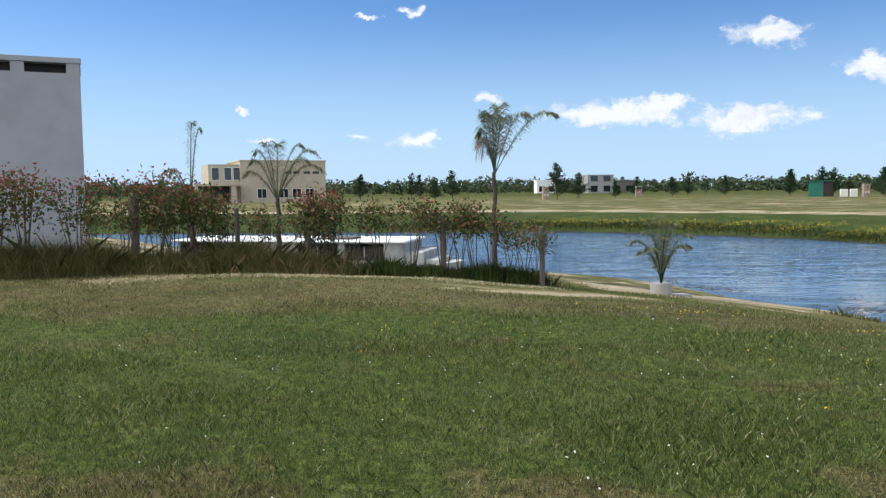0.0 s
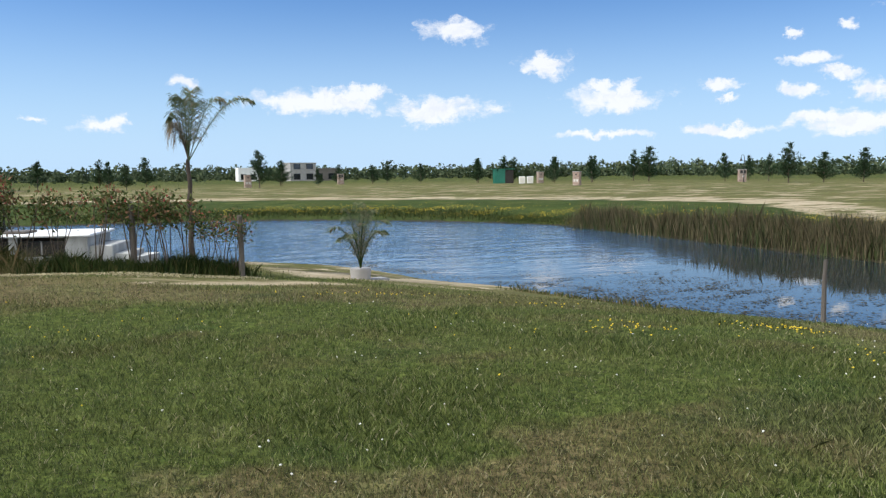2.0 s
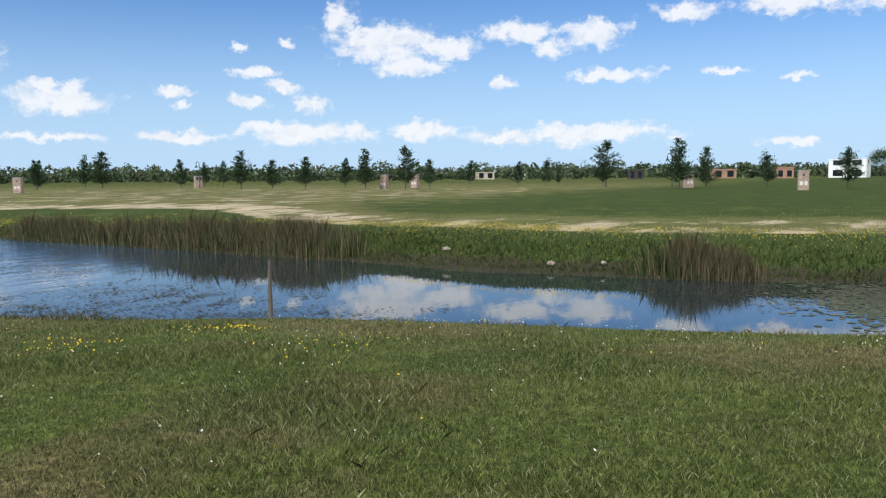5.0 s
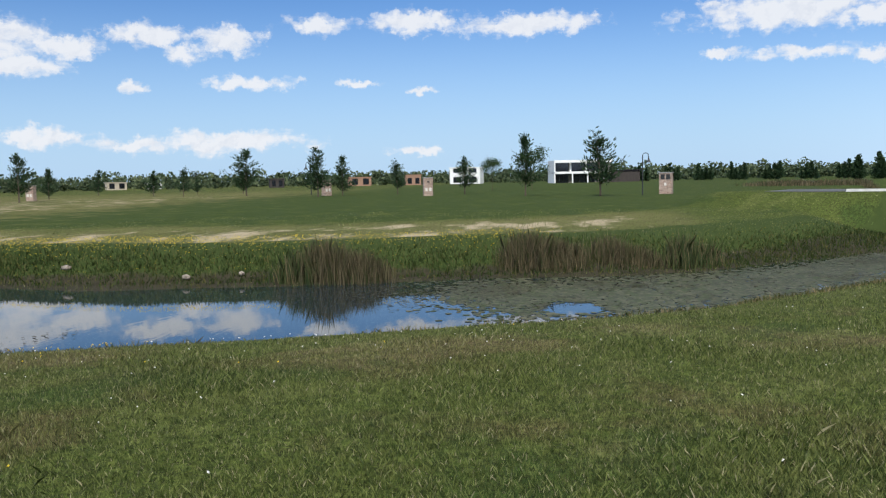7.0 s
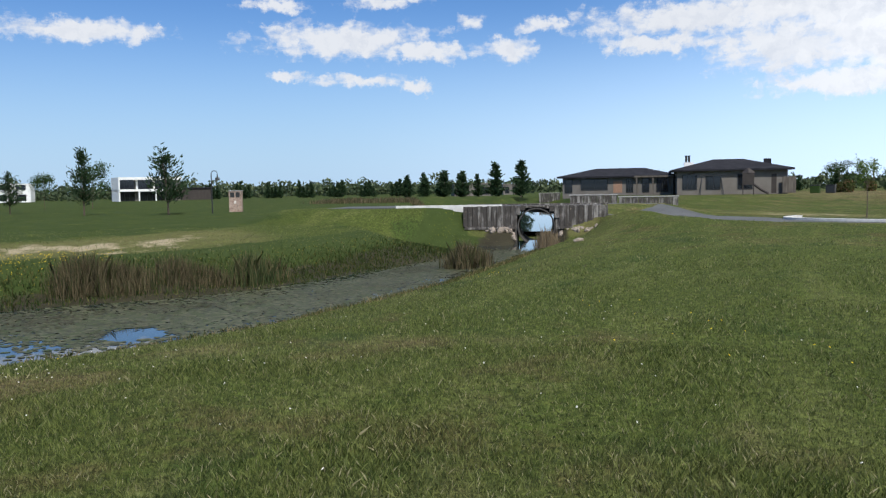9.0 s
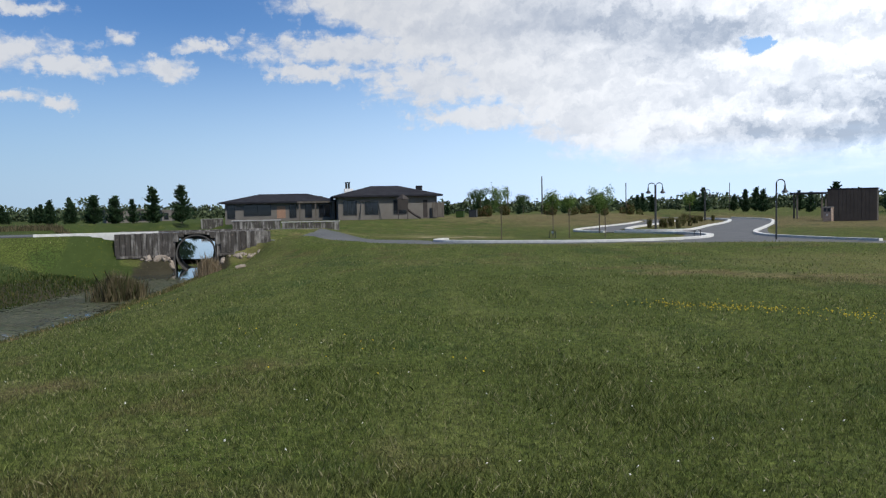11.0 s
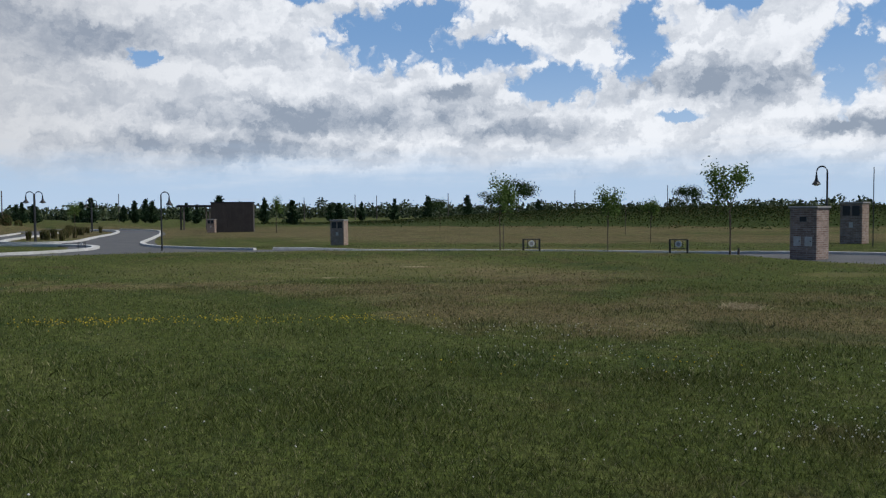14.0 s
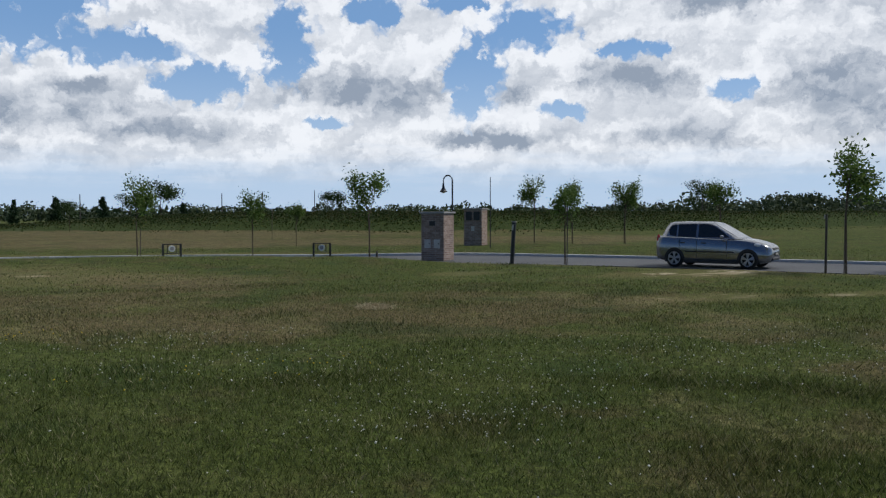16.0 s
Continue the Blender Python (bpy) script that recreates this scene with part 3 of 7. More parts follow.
def height(x, y):
    x, y = np.asarray(x, float), np.asarray(y, float)
    dn, df = to_line(x, y, NEAR), to_line(x, y, FAR)
    north = smooth((y - 8) / 14)
    wide = 10.0 + 7.5 * north * smooth((x + 7) / 11)
    lawn = 0.15 * smooth((-y - 4) / 16) + 0.15 * smooth((x - 22) / 18)
    hn = WATER + (lawn - WATER) * ease(dn / wide, 1.7)
    bank = 4.0 + 9.0 * smooth((y - 22) / 22)
    shelf = 1.1 * (1 - smooth((y - 17) / 5)) * smooth((y + 12) / 6)
    rise = np.clip((df - shelf) / (bank - shelf), 0, 1)
    hf = WATER + 0.05 * np.clip(df / 0.6, 0, 1) * (shelf > 0.05) + 0.82 * np.sin(rise * math.pi / 2) + 0.10 * smooth((df - bank) / 40)
    w = df ** 2 / (dn ** 2 + df ** 2 + 1e-9)
    h = hn * w + hf * (1 - w)
    pit = inside(x, y, POND)
    h = np.where(pit, WATER - 0.55 * smooth(np.minimum(dn, df) / 2.5) - 0.02, h)
    # the raised plot of the low house
    h = h + 0.65 * smooth((x - 44) / 18) * smooth((-y - 30 - 0.12 * (x - 44)) / 6) * (1 - smooth((np.hypot(x, y) - 125) / 30))
    # the second pond past the culvert, with the channel that feeds it
    ax_, ay_ = x - 80.6, y + 35.1
    e = np.hypot((ax_ * 0.91 - ay_ * 0.415) / 46, (ax_ * 0.415 + ay_ * 0.91) / 8.0)
    h = h + (np.minimum(WATER - 0.4, h) - h) * (1 - smooth((e - 0.93) / 0.25))
    ch = to_line(x, y, np.array([(38.5, -20.8), (46.5, -25), (56, -29), (66, -32)]))
    h = h + (np.minimum(WATER - 0.3, h) - h) * (1 - smooth((ch - np.where(x > 46.5, 2.5, 0.9)) / 2.2))
    up = to_line(x, y, np.array([(46.5, -25), (66, -35.3), (90, -48.2), (128, -68.5)]))
    h = h + (np.minimum(WATER - 0.3, h) - h) * (1 - smooth((up - 1.5 - 2.2 * smooth((x - 52) / 25)) / 1.6))
    # the berm in the south
    b = to_line(x, y, BERM)
    h = h + 1.95 * (1 - smooth((b - 2) / 11)) * smooth((34 - x) / 50)
    # road bed
    level = smooth((-y - 41) / 6) * smooth((x - 10) / 8) * (1 - smooth((x - 45) / 12)) * (1 - smooth((np.hypot(x, y) - 100) / 25))
    h = h + (-0.12 - h) * level
    r = np.minimum(np.minimum(to_line(x, y, ROAD) - 2.6, to_line(x, y, BRANCH) - 2.6), to_line(x, y, LOOP) - 1.5)
    r = np.where(inside(x, y, JUNCTION), np.minimum(r, -0.05), r)
    along = (x - 40.0) * WALL_DIR[0] + (y + 21.5) * WALL_DIR[1]
    soft = 0.5 + 3.0 * smooth((np.abs(along) - 3.8) / 2) * smooth((x - 28) / 6)
    over_pipe = (np.abs(along) < 1.25) & (x > 37) & (x < 50)
    bed = -0.10 + 0.72 * smooth((x - 37.2) / 4) * smooth((y + 40) / 5) - 0.15 * smooth((11 - x) / 5) * smooth((x + 14) / 8)
    h = np.where(over_pipe, h, h + (bed - h) * (1 - smooth(r / soft)) + 0.03 * smooth(r / 0.5) * (1 - smooth((r - 0.5) / 6)))
    way = np.degrees(np.arctan2(ROAD[:, 0], ROAD[:, 1])) % 360
    hither = np.hypot(x, y) < np.interp(np.degrees(np.arctan2(x, y)) % 360, way, np.hypot(ROAD[:, 0], ROAD[:, 1])) - 2.2
    lip = smooth((x + 11) / 5) * (1 - smooth((x - 33) / 4)) * hither * (1 - smooth((r - 0.3) / 7)) * smooth(r / 0.3) * (y < -10)
    h = h + (0.175 + 0.015 * smooth((x - 9) / 5)) * lip
    zone = smooth((x - 28) / 4) * smooth((-y - 20.5) / 2.5) * smooth((dn - 1.4) / 2.0) * hither * smooth(r / 0.4) * (1 - smooth((r - 1.2) / 7))
    h = np.maximum(h, h + (bed + 0.30 - h) * zone)
    mound = 0.50 * np.exp(-((x - 36.2) / 2.0) ** 2 - ((y + 26.0) / 1.8) ** 2) * smooth((r - 0.05) / 0.5) * hither * smooth((dn - 1.5) / 2)
    h = np.where(mound > 0.03, np.maximum(h, mound), h)
    # spoil heaped against the headwall, both sides of the pipe
    ahead = -(x - 40.0) * 0.883 + (y + 21.5) * 0.469
    heap = -0.62 - 0.75 * smooth((ahead - 0.5) / 2.6) - 0.6 * (1 - smooth((np.abs(along) - 1.0) / 0.5))
    h = np.where((ahead > -0.1) & (ahead < 3.4) & (np.abs(along) < 5.5) & (np.abs(along) > 1.0), np.maximum(h, heap), h)
    # slight unevenness
    far = np.hypot(x, y)
    h = h + 0.02 * np.sin(x * 0.9 + 1.3 * np.sin(y * 0.5)) * np.sin(y * 0.7 + 0.6) * (1 - np.exp(-far / 6)) * (~pit)
    return h


def ground_z(x, y):
    return float(height(np.array([x]), np.array([y]))[0])


def build_ground():
    rad = np.concatenate([[0.01], np.geomspace(1.0, 110, 300), np.geomspace(113, 4500, 70)])
    na = 560
    ang = np.linspace(0, 2 * math.pi, na, endpoint=False)
    rr, aa = np.meshgrid(rad, ang, indexing="ij")
    x, y = (rr * np.sin(aa)).ravel(), (rr * np.cos(aa)).ravel()
    z = height(x, y)
    i, j = np.meshgrid(np.arange(len(rad) - 1), np.arange(na), indexing="ij")
    i, j = i.ravel(), j.ravel()
    k = (j + 1) % na
    faces = np.stack([i * na + j, i * na + k, (i + 1) * na + k, (i + 1) * na + j], 1)
    faces = faces[:, ::-1]
    me = mesh_np("ground", np.stack([x, y, z], 1), faces, M_ground)
    me.polygons.foreach_set("use_smooth", np.ones(len(faces), bool))
    # what covers the land: bare sand, mud, rank bank grass
    dn, df = to_line(x, y, NEAR), to_line(x, y, FAR)
    pit = inside(x, y, POND)
    bank = 4.0 + 9.0 * smooth((y - 22) / 22)
    sideN = dn < df
    mudline = np.where(sideN, 0.35 + 3.0 * smooth((y - 15) / 8), 0.35 + 0.75 * (1 - smooth((y - 17) / 5)))
    mud = np.where(pit, 1.0, 1 - smooth((np.minimum(dn, df) - mudline) / (mudline * 0.9 + 0.2))) * (np.minimum(dn, df) < 12)
    rank = (~sideN) * (1 - smooth((df - bank * 1.05) / 2.0)) * (df < 30) * (1.0 - 0.42 * smooth((y - 22) / 16))
    bare = (~sideN) * smooth((df - bank * 0.95) / 1.6) * (1 - smooth((df - bank - 5.0) / 8)) * np.where(y > 24, 0.58, 0.50) * smooth((y + 9) / 6)
    bare = np.maximum(bare, (~sideN) * smooth((df - bank) / 3) * 0.47 * smooth((y - 14) / 30) * (1 - smooth((df - 60) / 120)))
    rank = np.maximum(rank, 1 - smooth((to_line(x, y, BERM) - 9) / 4))
    # far field takes the darker green too, painting in shade between its blades
    rank = np.maximum(rank, 0.62 * (~sideN) * smooth((df - bank - 5) / 7) * smooth((x - 18) / 10) * (1 - smooth((y - 25) / 30)))
    tracks = np.minimum(to_line(x, y, ROAD), to_line(x, y, BRANCH) + 0.8)
    bare = np.maximum(bare, 0.5 * (1 - smooth((np.hypot((x - 36) / 7.0, (y + 35.5) / 2.6) - 0.4) / 0.8)))
    bare = np.maximum(bare, 0.40 * (1 - smooth((tracks - 2.8) / 2.0)) * (x < 24))
    bare = np.maximum(bare, 0.55 * (1 - smooth((np.hypot((x - 1.6) / 3.8, (y - 15.3) / 1.3) - 0.5) / 0.7)))
    bare = np.maximum(bare, 0.52 * (1 - smooth((np.hypot((x + 6) / 9.0, (y - 17.0) / 1.0) - 0.5) / 0.8)))
    bare = np.maximum(bare, 0.60 * (1 - smooth((np.hypot((x - 12.6) / 0.9, (y - 9.3) / 1.5) - 0.4) / 0.8)))
    bare = np.maximum(bare, 0.55 * (1 - smooth((np.hypot((x + 15) / 4, (y + 20.5) / 1.8) - 0.4) / 0.9)))
    for cx, cy, wx, wy, k in ((-10.8, -15.0, 2.6, 1.0, 0.50), (-8.6, -22.9, 1.6, 0.9, 0.50), (-14.5, -14.5, 2.0, 0.7, 0.46), (4.6, -22.5, 1.6, 0.6, 0.50)):
        bare = np.maximum(bare, k * (1 - smooth((np.hypot((x - cx) / wx, (y - cy) / wy) - 0.4) / 0.8)))
    bare = np.maximum(bare, 0.42 * (1 - smooth((np.hypot((x - 6) / 8, (y + 26) / 5) - 0.4) / 0.9)))
    bare = np.maximum(bare, 0.55 * sideN * (1 - smooth((dn - 4.0) / 1.8)) * smooth((y - 13) / 4))
    bare = np.maximum(bare, 0.20 * sideN * (1 - smooth((dn - 3.2) / 3)) * smooth((dn - 1) / 1))
    along = (x - 40.0) * WALL_DIR[0] + (y + 21.5) * WALL_DIR[1]
    ahead = -(x - 40.0) * 0.883 + (y + 21.5) * 0.469
    rubble = (1 - smooth((np.abs(np.abs(along) - 2.3) - 0.8) / 0.9)) * (1 - smooth((np.abs(ahead - 0.7) - 0.6) / 0.8))
    bare, rank = np.maximum(bare, 0.42 * rubble), rank * (1 - rubble)
    col = np.stack([bare, mud * np.where(sideN & (y > 14) & ~pit, 0.36, 0.75), rank * 0.9, np.ones_like(x)], 1).astype(np.float32)
    at = me.color_attributes.new("cover", "FLOAT_COLOR", "POINT")
    at.data.foreach_set("color", col.ravel())
    ob = new("ground", me)
    tagged(ob, "mown green lawn sloping to a pond, with dry and sandy patches", "ground", kind="structure")


build_ground()


def build_water():
    gx, gy = np.meshgrid(np.linspace(-62, 44.5, 110), np.linspace(-26, 60, 90), indexing="ij")
    n = gx.shape
    idx = np.arange(gx.size).reshape(n)
    f = np.stack([idx[:-1, :-1], idx[1:, :-1], idx[1:, 1:], idx[:-1, 1:]], -1).reshape(-1, 4)
    v = np.stack([gx.ravel(), gy.ravel(), np.full(gx.size, WATER)], 1)
    keep = (to_line(v[:, 0], v[:, 1], np.vstack([POND, POND[:1]])) < 2.6) | inside(v[:, 0], v[:, 1], POND)
    f = f[keep[f].all(1)]
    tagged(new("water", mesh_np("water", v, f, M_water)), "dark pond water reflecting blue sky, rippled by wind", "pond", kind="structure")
    bm = bmesh.new()
    bm.faces.new([bm.verts.new((*q, WATER - 0.004)) for q in ((44.5, -34), (60, -66), (150, -66), (150, -14), (56, -18))])
    far_water = part("water_far", bm, M_water)
    tagged(far_water, "second pond past the culvert, pale with reflected sky", "pond", kind="structure")


build_water()


def ribbon(line, off0, off1, z0, z1, zf, bm):
    """A strip with thickness along a polyline, between two sideways offsets."""
    pts = [Vector((p[0], p[1], 0)) for p in line]
    rows = []
    for i, p in enumerate(pts):
        d = (pts[min(i + 1, len(pts) - 1)] - pts[max(i - 1, 0)]).normalized()
        s = Vector((d.y, -d.x, 0))
        a, b = p + s * off0, p + s * off1
        za, zb = zf(a.x, a.y), zf(b.x, b.y)
        rows.append([bm.verts.new((a.x, a.y, za + z1)), bm.verts.new((b.x, b.y, zb + z1)), bm.verts.new((b.x, b.y, zb + z0)), bm.verts.new((a.x, a.y, za + z0))])
    for r, q in zip(rows, rows[1:]):
        for k in range(4):
            bm.faces.new((r[k], r[(k + 1) % 4], q[(k + 1) % 4], q[k]))
    bm.faces.new(rows[0])
    bm.faces.new(rows[-1][::-1])
    bmesh.ops.recalc_face_normals(bm, faces=bm.faces)
    return bm


def curve_through(line, n=8):
    """Catmull-Rom points through a polyline."""
    p = [Vector((*q, 0)) for q in line]
    p = [2 * p[0] - p[1]] + p + [2 * p[-1] - p[-2]]
    res = []
    for i in range(1, len(p) - 2):
        for k in range(n):
            t = k / n
            a, b, c, d_ = p[i - 1], p[i], p[i + 1], p[i + 2]
            v = 0.5 * (2 * b + (c - a) * t + (2 * a - 5 * b + 4 * c - d_) * t * t + (3 * b - a - 3 * c + d_) * t ** 3)
            res.append((v.x, v.y))
    return res + [(p[-2].x, p[-2].y)]


def road_z(x, y):
    return -0.07 + 0.72 * float(smooth((x - 37.2) / 4) * smooth((y + 40) / 5)) - 0.15 * float(smooth((11 - x) / 5) * smooth((x + 14) / 8))


def build_roads():
    bm = bmesh.new()
    ribbon(curve_through(ROAD), -2.5, 2.5, -0.3, 0.0, road_z, bm)
    tagged(part("road", bm, M_asphalt), "grey asphalt lane between pale concrete kerbs", "road", kind="structure")
    bm = bmesh.new()
    ribbon(curve_through(BRANCH), -2.3, 2.3, -0.3, 0.004, road_z, bm)
    bm.faces.new([bm.verts.new((*q, road_z(*q) + 0.008)) for q in JUNCTION[::-1]])
    tagged(part("road_branch", bm, M_asphalt), "grey asphalt lane branching off into the estate", "road", kind="structure")
    bm = bmesh.new()
    ribbon(curve_through(LOOP), -1.3, 1.3, -0.3, 0.002, road_z, bm)
    tagged(part("road_loop", bm, M_asphalt), "narrow asphalt lane round the planted bed", "road", kind="structure")
    west = [q for q in curve_through(ROAD) if q[0] < 11.5]
    bm = bmesh.new()
    ribbon(west, -2.72, -2.48, -0.3, 0.10, road_z, bm)
    tagged(part("kerb_south_west", bm, M_kerb), "pale concrete kerb along the lane", "kerb", kind="structure")
    east = [q for q in curve_through(ROAD) if q[0] > 43.6 and q[1] < -16.0]
    bm = bmesh.new()
    ribbon(east, 2.3, 2.62, -0.3, 0.10, road_z, bm)
    tagged(part("kerb_east", bm, M_kerb), "pale concrete kerb beside the culvert", "kerb", kind="structure")
    for nm, ln, hw in (("kerb_island", KERB_ISLAND, 0.19), ("kerb_bed", KERB_BED, 0.16), ("kerb_verge", KERB_VERGE, 0.12), ("kerb_lawn", KERB_LAWN, 0.12)):
        bm = bmesh.new()
        ribbon(curve_through(ln, 6), -hw, hw, -0.3, 0.11, road_z, bm)
        tagged(part(nm, bm, M_kerb), "pale concrete kerb round the grass" if "island" in nm else "pale concrete kerb along the branch lane", "kerb", kind="structure")


build_roads()

# ---- plants ----
def polar(a, d):
    """A place by its heading (degrees clockwise from +y) and distance from the camera's stand."""
    return 0.3 + d * math.sin(radians(a)), -0.4 + d * math.cos(radians(a))


RNG = np.random.default_rng(11)


def leaf_mesh(name, centres, length, width, mat, rng, lie=None, droop=0.0, loose=0.35):
    """Leaves as bent pairs of triangles round given centres; lie: a direction for each, or random."""
    n = len(centres)
    d = rng.normal(size=(n, 3)) if lie is None else np.asarray(lie) + rng.normal(size=(n, 3)) * loose
    d[:, 2] -= droop
    d /= np.linalg.norm(d, axis=1)[:, None] + 1e-9
    s = np.cross(d, rng.normal(size=(n, 3)))
    s /= np.linalg.norm(s, axis=1)[:, None] + 1e-9
    up = np.cross(s, d)
    ln = (length * rng.uniform(0.6, 1.25, n))[:, None]
    wd = (width * rng.uniform(0.6, 1.25, n))[:, None]
    c = np.asarray(centres)
    v = np.stack([c - d * ln / 2, c + s * wd / 2 + up * wd * 0.15, c + d * ln / 2, c - s * wd / 2 + up * wd * 0.15], 1).reshape(-1, 3)
    return mesh_np(name, v, np.arange(4 * n).reshape(-1, 4), mat)


def blades_mesh(name, base, tall, width, mat, rng, lean=0.25, plain=False):
    """Upright blades: a quad that narrows, with a tip."""
    n = len(base)
    a = rng.uniform(0, 2 * math.pi, n)
    side = np.stack([np.cos(a), np.sin(a), np.zeros(n)], 1) * (np.asarray(width) * 0.5)[:, None]
    bend = rng.normal(size=(n, 3)) * lean
    bend[:, 2] = 0
    t = np.asarray(tall)[:, None]
    mid = base + np.array([0, 0, 0.55]) * t + bend * t * 0.35
    tip = base + np.array([0, 0, 1.0]) * t + bend * t
    if plain:
        v = np.stack([base - side, base + side, mid + side * 0.8, tip], 1).reshape(-1, 3)
        return mesh_np(name, v, np.arange(4 * n).reshape(-1, 4), mat)
    v = np.stack([base - side, base + side, mid + side * 0.75, tip, mid - side * 0.75], 1).reshape(-1, 3)
    k = np.arange(n)[:, None] * 5
    return mesh_np(name, v, k + np.array([[0, 1, 2, 3, 4]]), mat)


def conifer(name, seed, h=5.0, spread=1.15, bare=0.14, open_=0.0, label="", group="", cat="conifer", spray=0.36, wide=0.11):
    """A wind-bent she-oak or cypress: straight trunk, whorled boughs, feathery sprays."""
    rng = np.random.default_rng(seed)
    top = thing(name, label=label, category=cat, group=group)
    lean = rng.normal(size=2) * 0.12
    tr = [(lean[0] * t * t, lean[1] * t * t, h * t) for t in (0, 0.25, 0.5, 0.75, 0.98)]
    bm = tube_bm(tr, [0.085, 0.07, 0.055, 0.03, 0.008], 6)
    centres, lies = [], []
    for _ in range(int(78 * (1 - open_ * 0.5))):
        t = bare + (1 - bare) * rng.uniform(0, 1) ** 1.15
        ln = spread * (1.04 - t) ** 0.75 * rng.uniform(0.45, 1.2)
        a = rng.uniform(0, 2 * math.pi)
        rise = rng.uniform(0.15, 0.75) + open_ * 0.3
        p0 = np.array([lean[0] * t * t, lean[1] * t * t, h * t])
        dr = np.array([math.cos(a), math.sin(a), rise])
        p1 = p0 + dr * ln
        tube_bm([tuple(p0), tuple((p0 + p1) / 2 - np.array([0, 0, 0.04])), tuple(p1)], [0.02, 0.013, 0.005], 3, bm)
        k = int(13 + 12 * ln)
        for q in rng.uniform(0.15, 1.1, k):
            centres.append(p0 + dr * ln * q + rng.normal(size=3) * 0.10 * (1 + spread * 0.25))
            lies.append(dr + np.array([0, 0, 0.3]))
    part("trunk", bm, M_bark, top)
    part("crown", leaf_mesh("crown", np.array(centres), spray, wide, M_conifer, rng, lies), None, top)
    return top


def broadleaf(name, seed, h=3.2, crown=0.75, stem=0.45, leaves=420, leaf=0.13, mat=None, label="", group="", cat="tree", stake=False):
    """A young street tree: thin stem, forked limbs, loose clumps of leaves."""
    rng = np.random.default_rng(seed)
    top = thing(name, label=label, category=cat, group=group)
    bm = tube_bm([(0, 0, 0), (0.02, 0.01, h * stem * 0.6), (0.0, 0.03, h * stem), (0.03, 0.0, h * 0.8)], [h * 0.008, h * 0.007, h * 0.006, 0.005], 6)
    cs = []
    for _ in range(9):
        a, r = rng.uniform(0, 2 * math.pi), crown * rng.uniform(0.25, 1.0)
        z0, z1 = h * rng.uniform(stem * 0.9, 0.8), h * rng.uniform(stem + 0.12, 0.97)
        e = np.array([math.cos(a) * r, math.sin(a) * r, max(z1, z0 + 0.15)])
        tube_bm([(0, 0.02, z0), tuple(e * np.array([0.5, 0.5, 1]) * np.array([1, 1, 0.0]) + np.array([0, 0, (z0 + e[2]) / 2])), tuple(e)], [0.014, 0.01, 0.004], 4, bm)
        n = leaves // 9
        cs.append(e + rng.normal(size=(n, 3)) * np.array([crown * 0.28, crown * 0.28, h * 0.058]))
    part("trunk", bm, M_bark, top)
    part("crown", leaf_mesh("crown", np.vstack(cs), leaf, leaf * 0.55, mat or M_young, rng), None, top)
    if stake:
        part("stake", tube_bm([(0.05, 0.03, 0), (0.05, 0.03, h * 0.5)], [0.013, 0.012], 6), M_post, top)
    return top


def scatter_things(proto, places, tops):
    """Stand copies of the prototypes at x, y with the height wanted, each turned its own way."""
    rng = np.random.default_rng(len(places))
    for i, (x, y, h) in enumerate(places):
        p = proto[i % len(proto)]
        s = h / tops[i % len(proto)]
        w = s * rng.uniform(0.85, 1.2)
        m = pose(x, y, ground_z(x, y) - 0.03, 0, 0, rng.uniform(0, 360)) @ Matrix.Diagonal((w, w, s, 1))
        if i < len(proto):
            p.matrix_basis = m
        else:
            c = copy_thing(p, m)
            c.matrix_basis = m


PINES_NORTH = [(-5.6, 149.9, 4.8), (-4.0, 147, 4.4), (1.9, 150.0, 5.1), (17.3, 122.3, 5.5), (22.8, 137.1, 4.3), (28.1, 132.0, 2.8), (34.7, 145.9, 3.6), (38.8, 137.3, 3.4), (43.3, 143.6, 3.8), (49.2, 141.7, 3.7),
               (57.8, 135.0, 4.4), (61.1, 131.1, 4.7), (62.3, 129.8, 4.5), (61.5, 113.2, 4.3), (71.7, 118.9, 4.4), (-13, 130, 4.2), (-1, 120, 3.6)]
PINES_EAST = [(58.8, 138.0, 4.5), (71.3, 132.0, 4.5), (69.7, 116.0, 4.4), (83.5, 124.6, 5.6), (85.7, 123.1, 6.2), (87.0, 104.6, 4.5), (98.9, 112.9, 4.3), (82.1, 86.1, 5.4), (86.8, 84.7, 4.2), (91.8, 82.8, 4.6),
              (89.5, 73.2, 4.2), (83.7, 65.1, 5.2), (100.0, 66.1, 4.1), (129.2, 76.5, 4.3), (111.2, 57.2, 3.7), (89.0, 26.1, 5.5), (92.8, 24.3, 4.7)]
PINES_WIDE = [(92.9, 101.6, 4.2), (85.1, 59.8, 5.3), (99.6, 47.1, 3.8), (116.0, 52.7, 2.5), (101.7, 39.5, 5.8), (94.4, 18.1, 3.9), (89.1, 9.6, 4.0), (76.1, 2.5, 5.5), (72.4, -4.1, 5.5), (22.8, 135.5, 4.0), (117, 46, 3.4)]
G1 = "pines in rows across the estate"
narrow = [conifer("pine_tree", s, 5.0, 1.75, 0.12, 0.15, label="dark green young pine with narrow feathery crown", group=G1) for s in (1, 2, 3, 4)]
scatter_things(narrow, PINES_NORTH + PINES_EAST, [5.15] * 4)
wide = [conifer("pine_tree", s, 5.0, 2.15, 0.18, 0.5, label="dark pine with wide, ragged, wind-blown boughs", group=G1) for s in (11, 12, 13)]
scatter_things(wide, PINES_WIDE, [5.1] * 3)
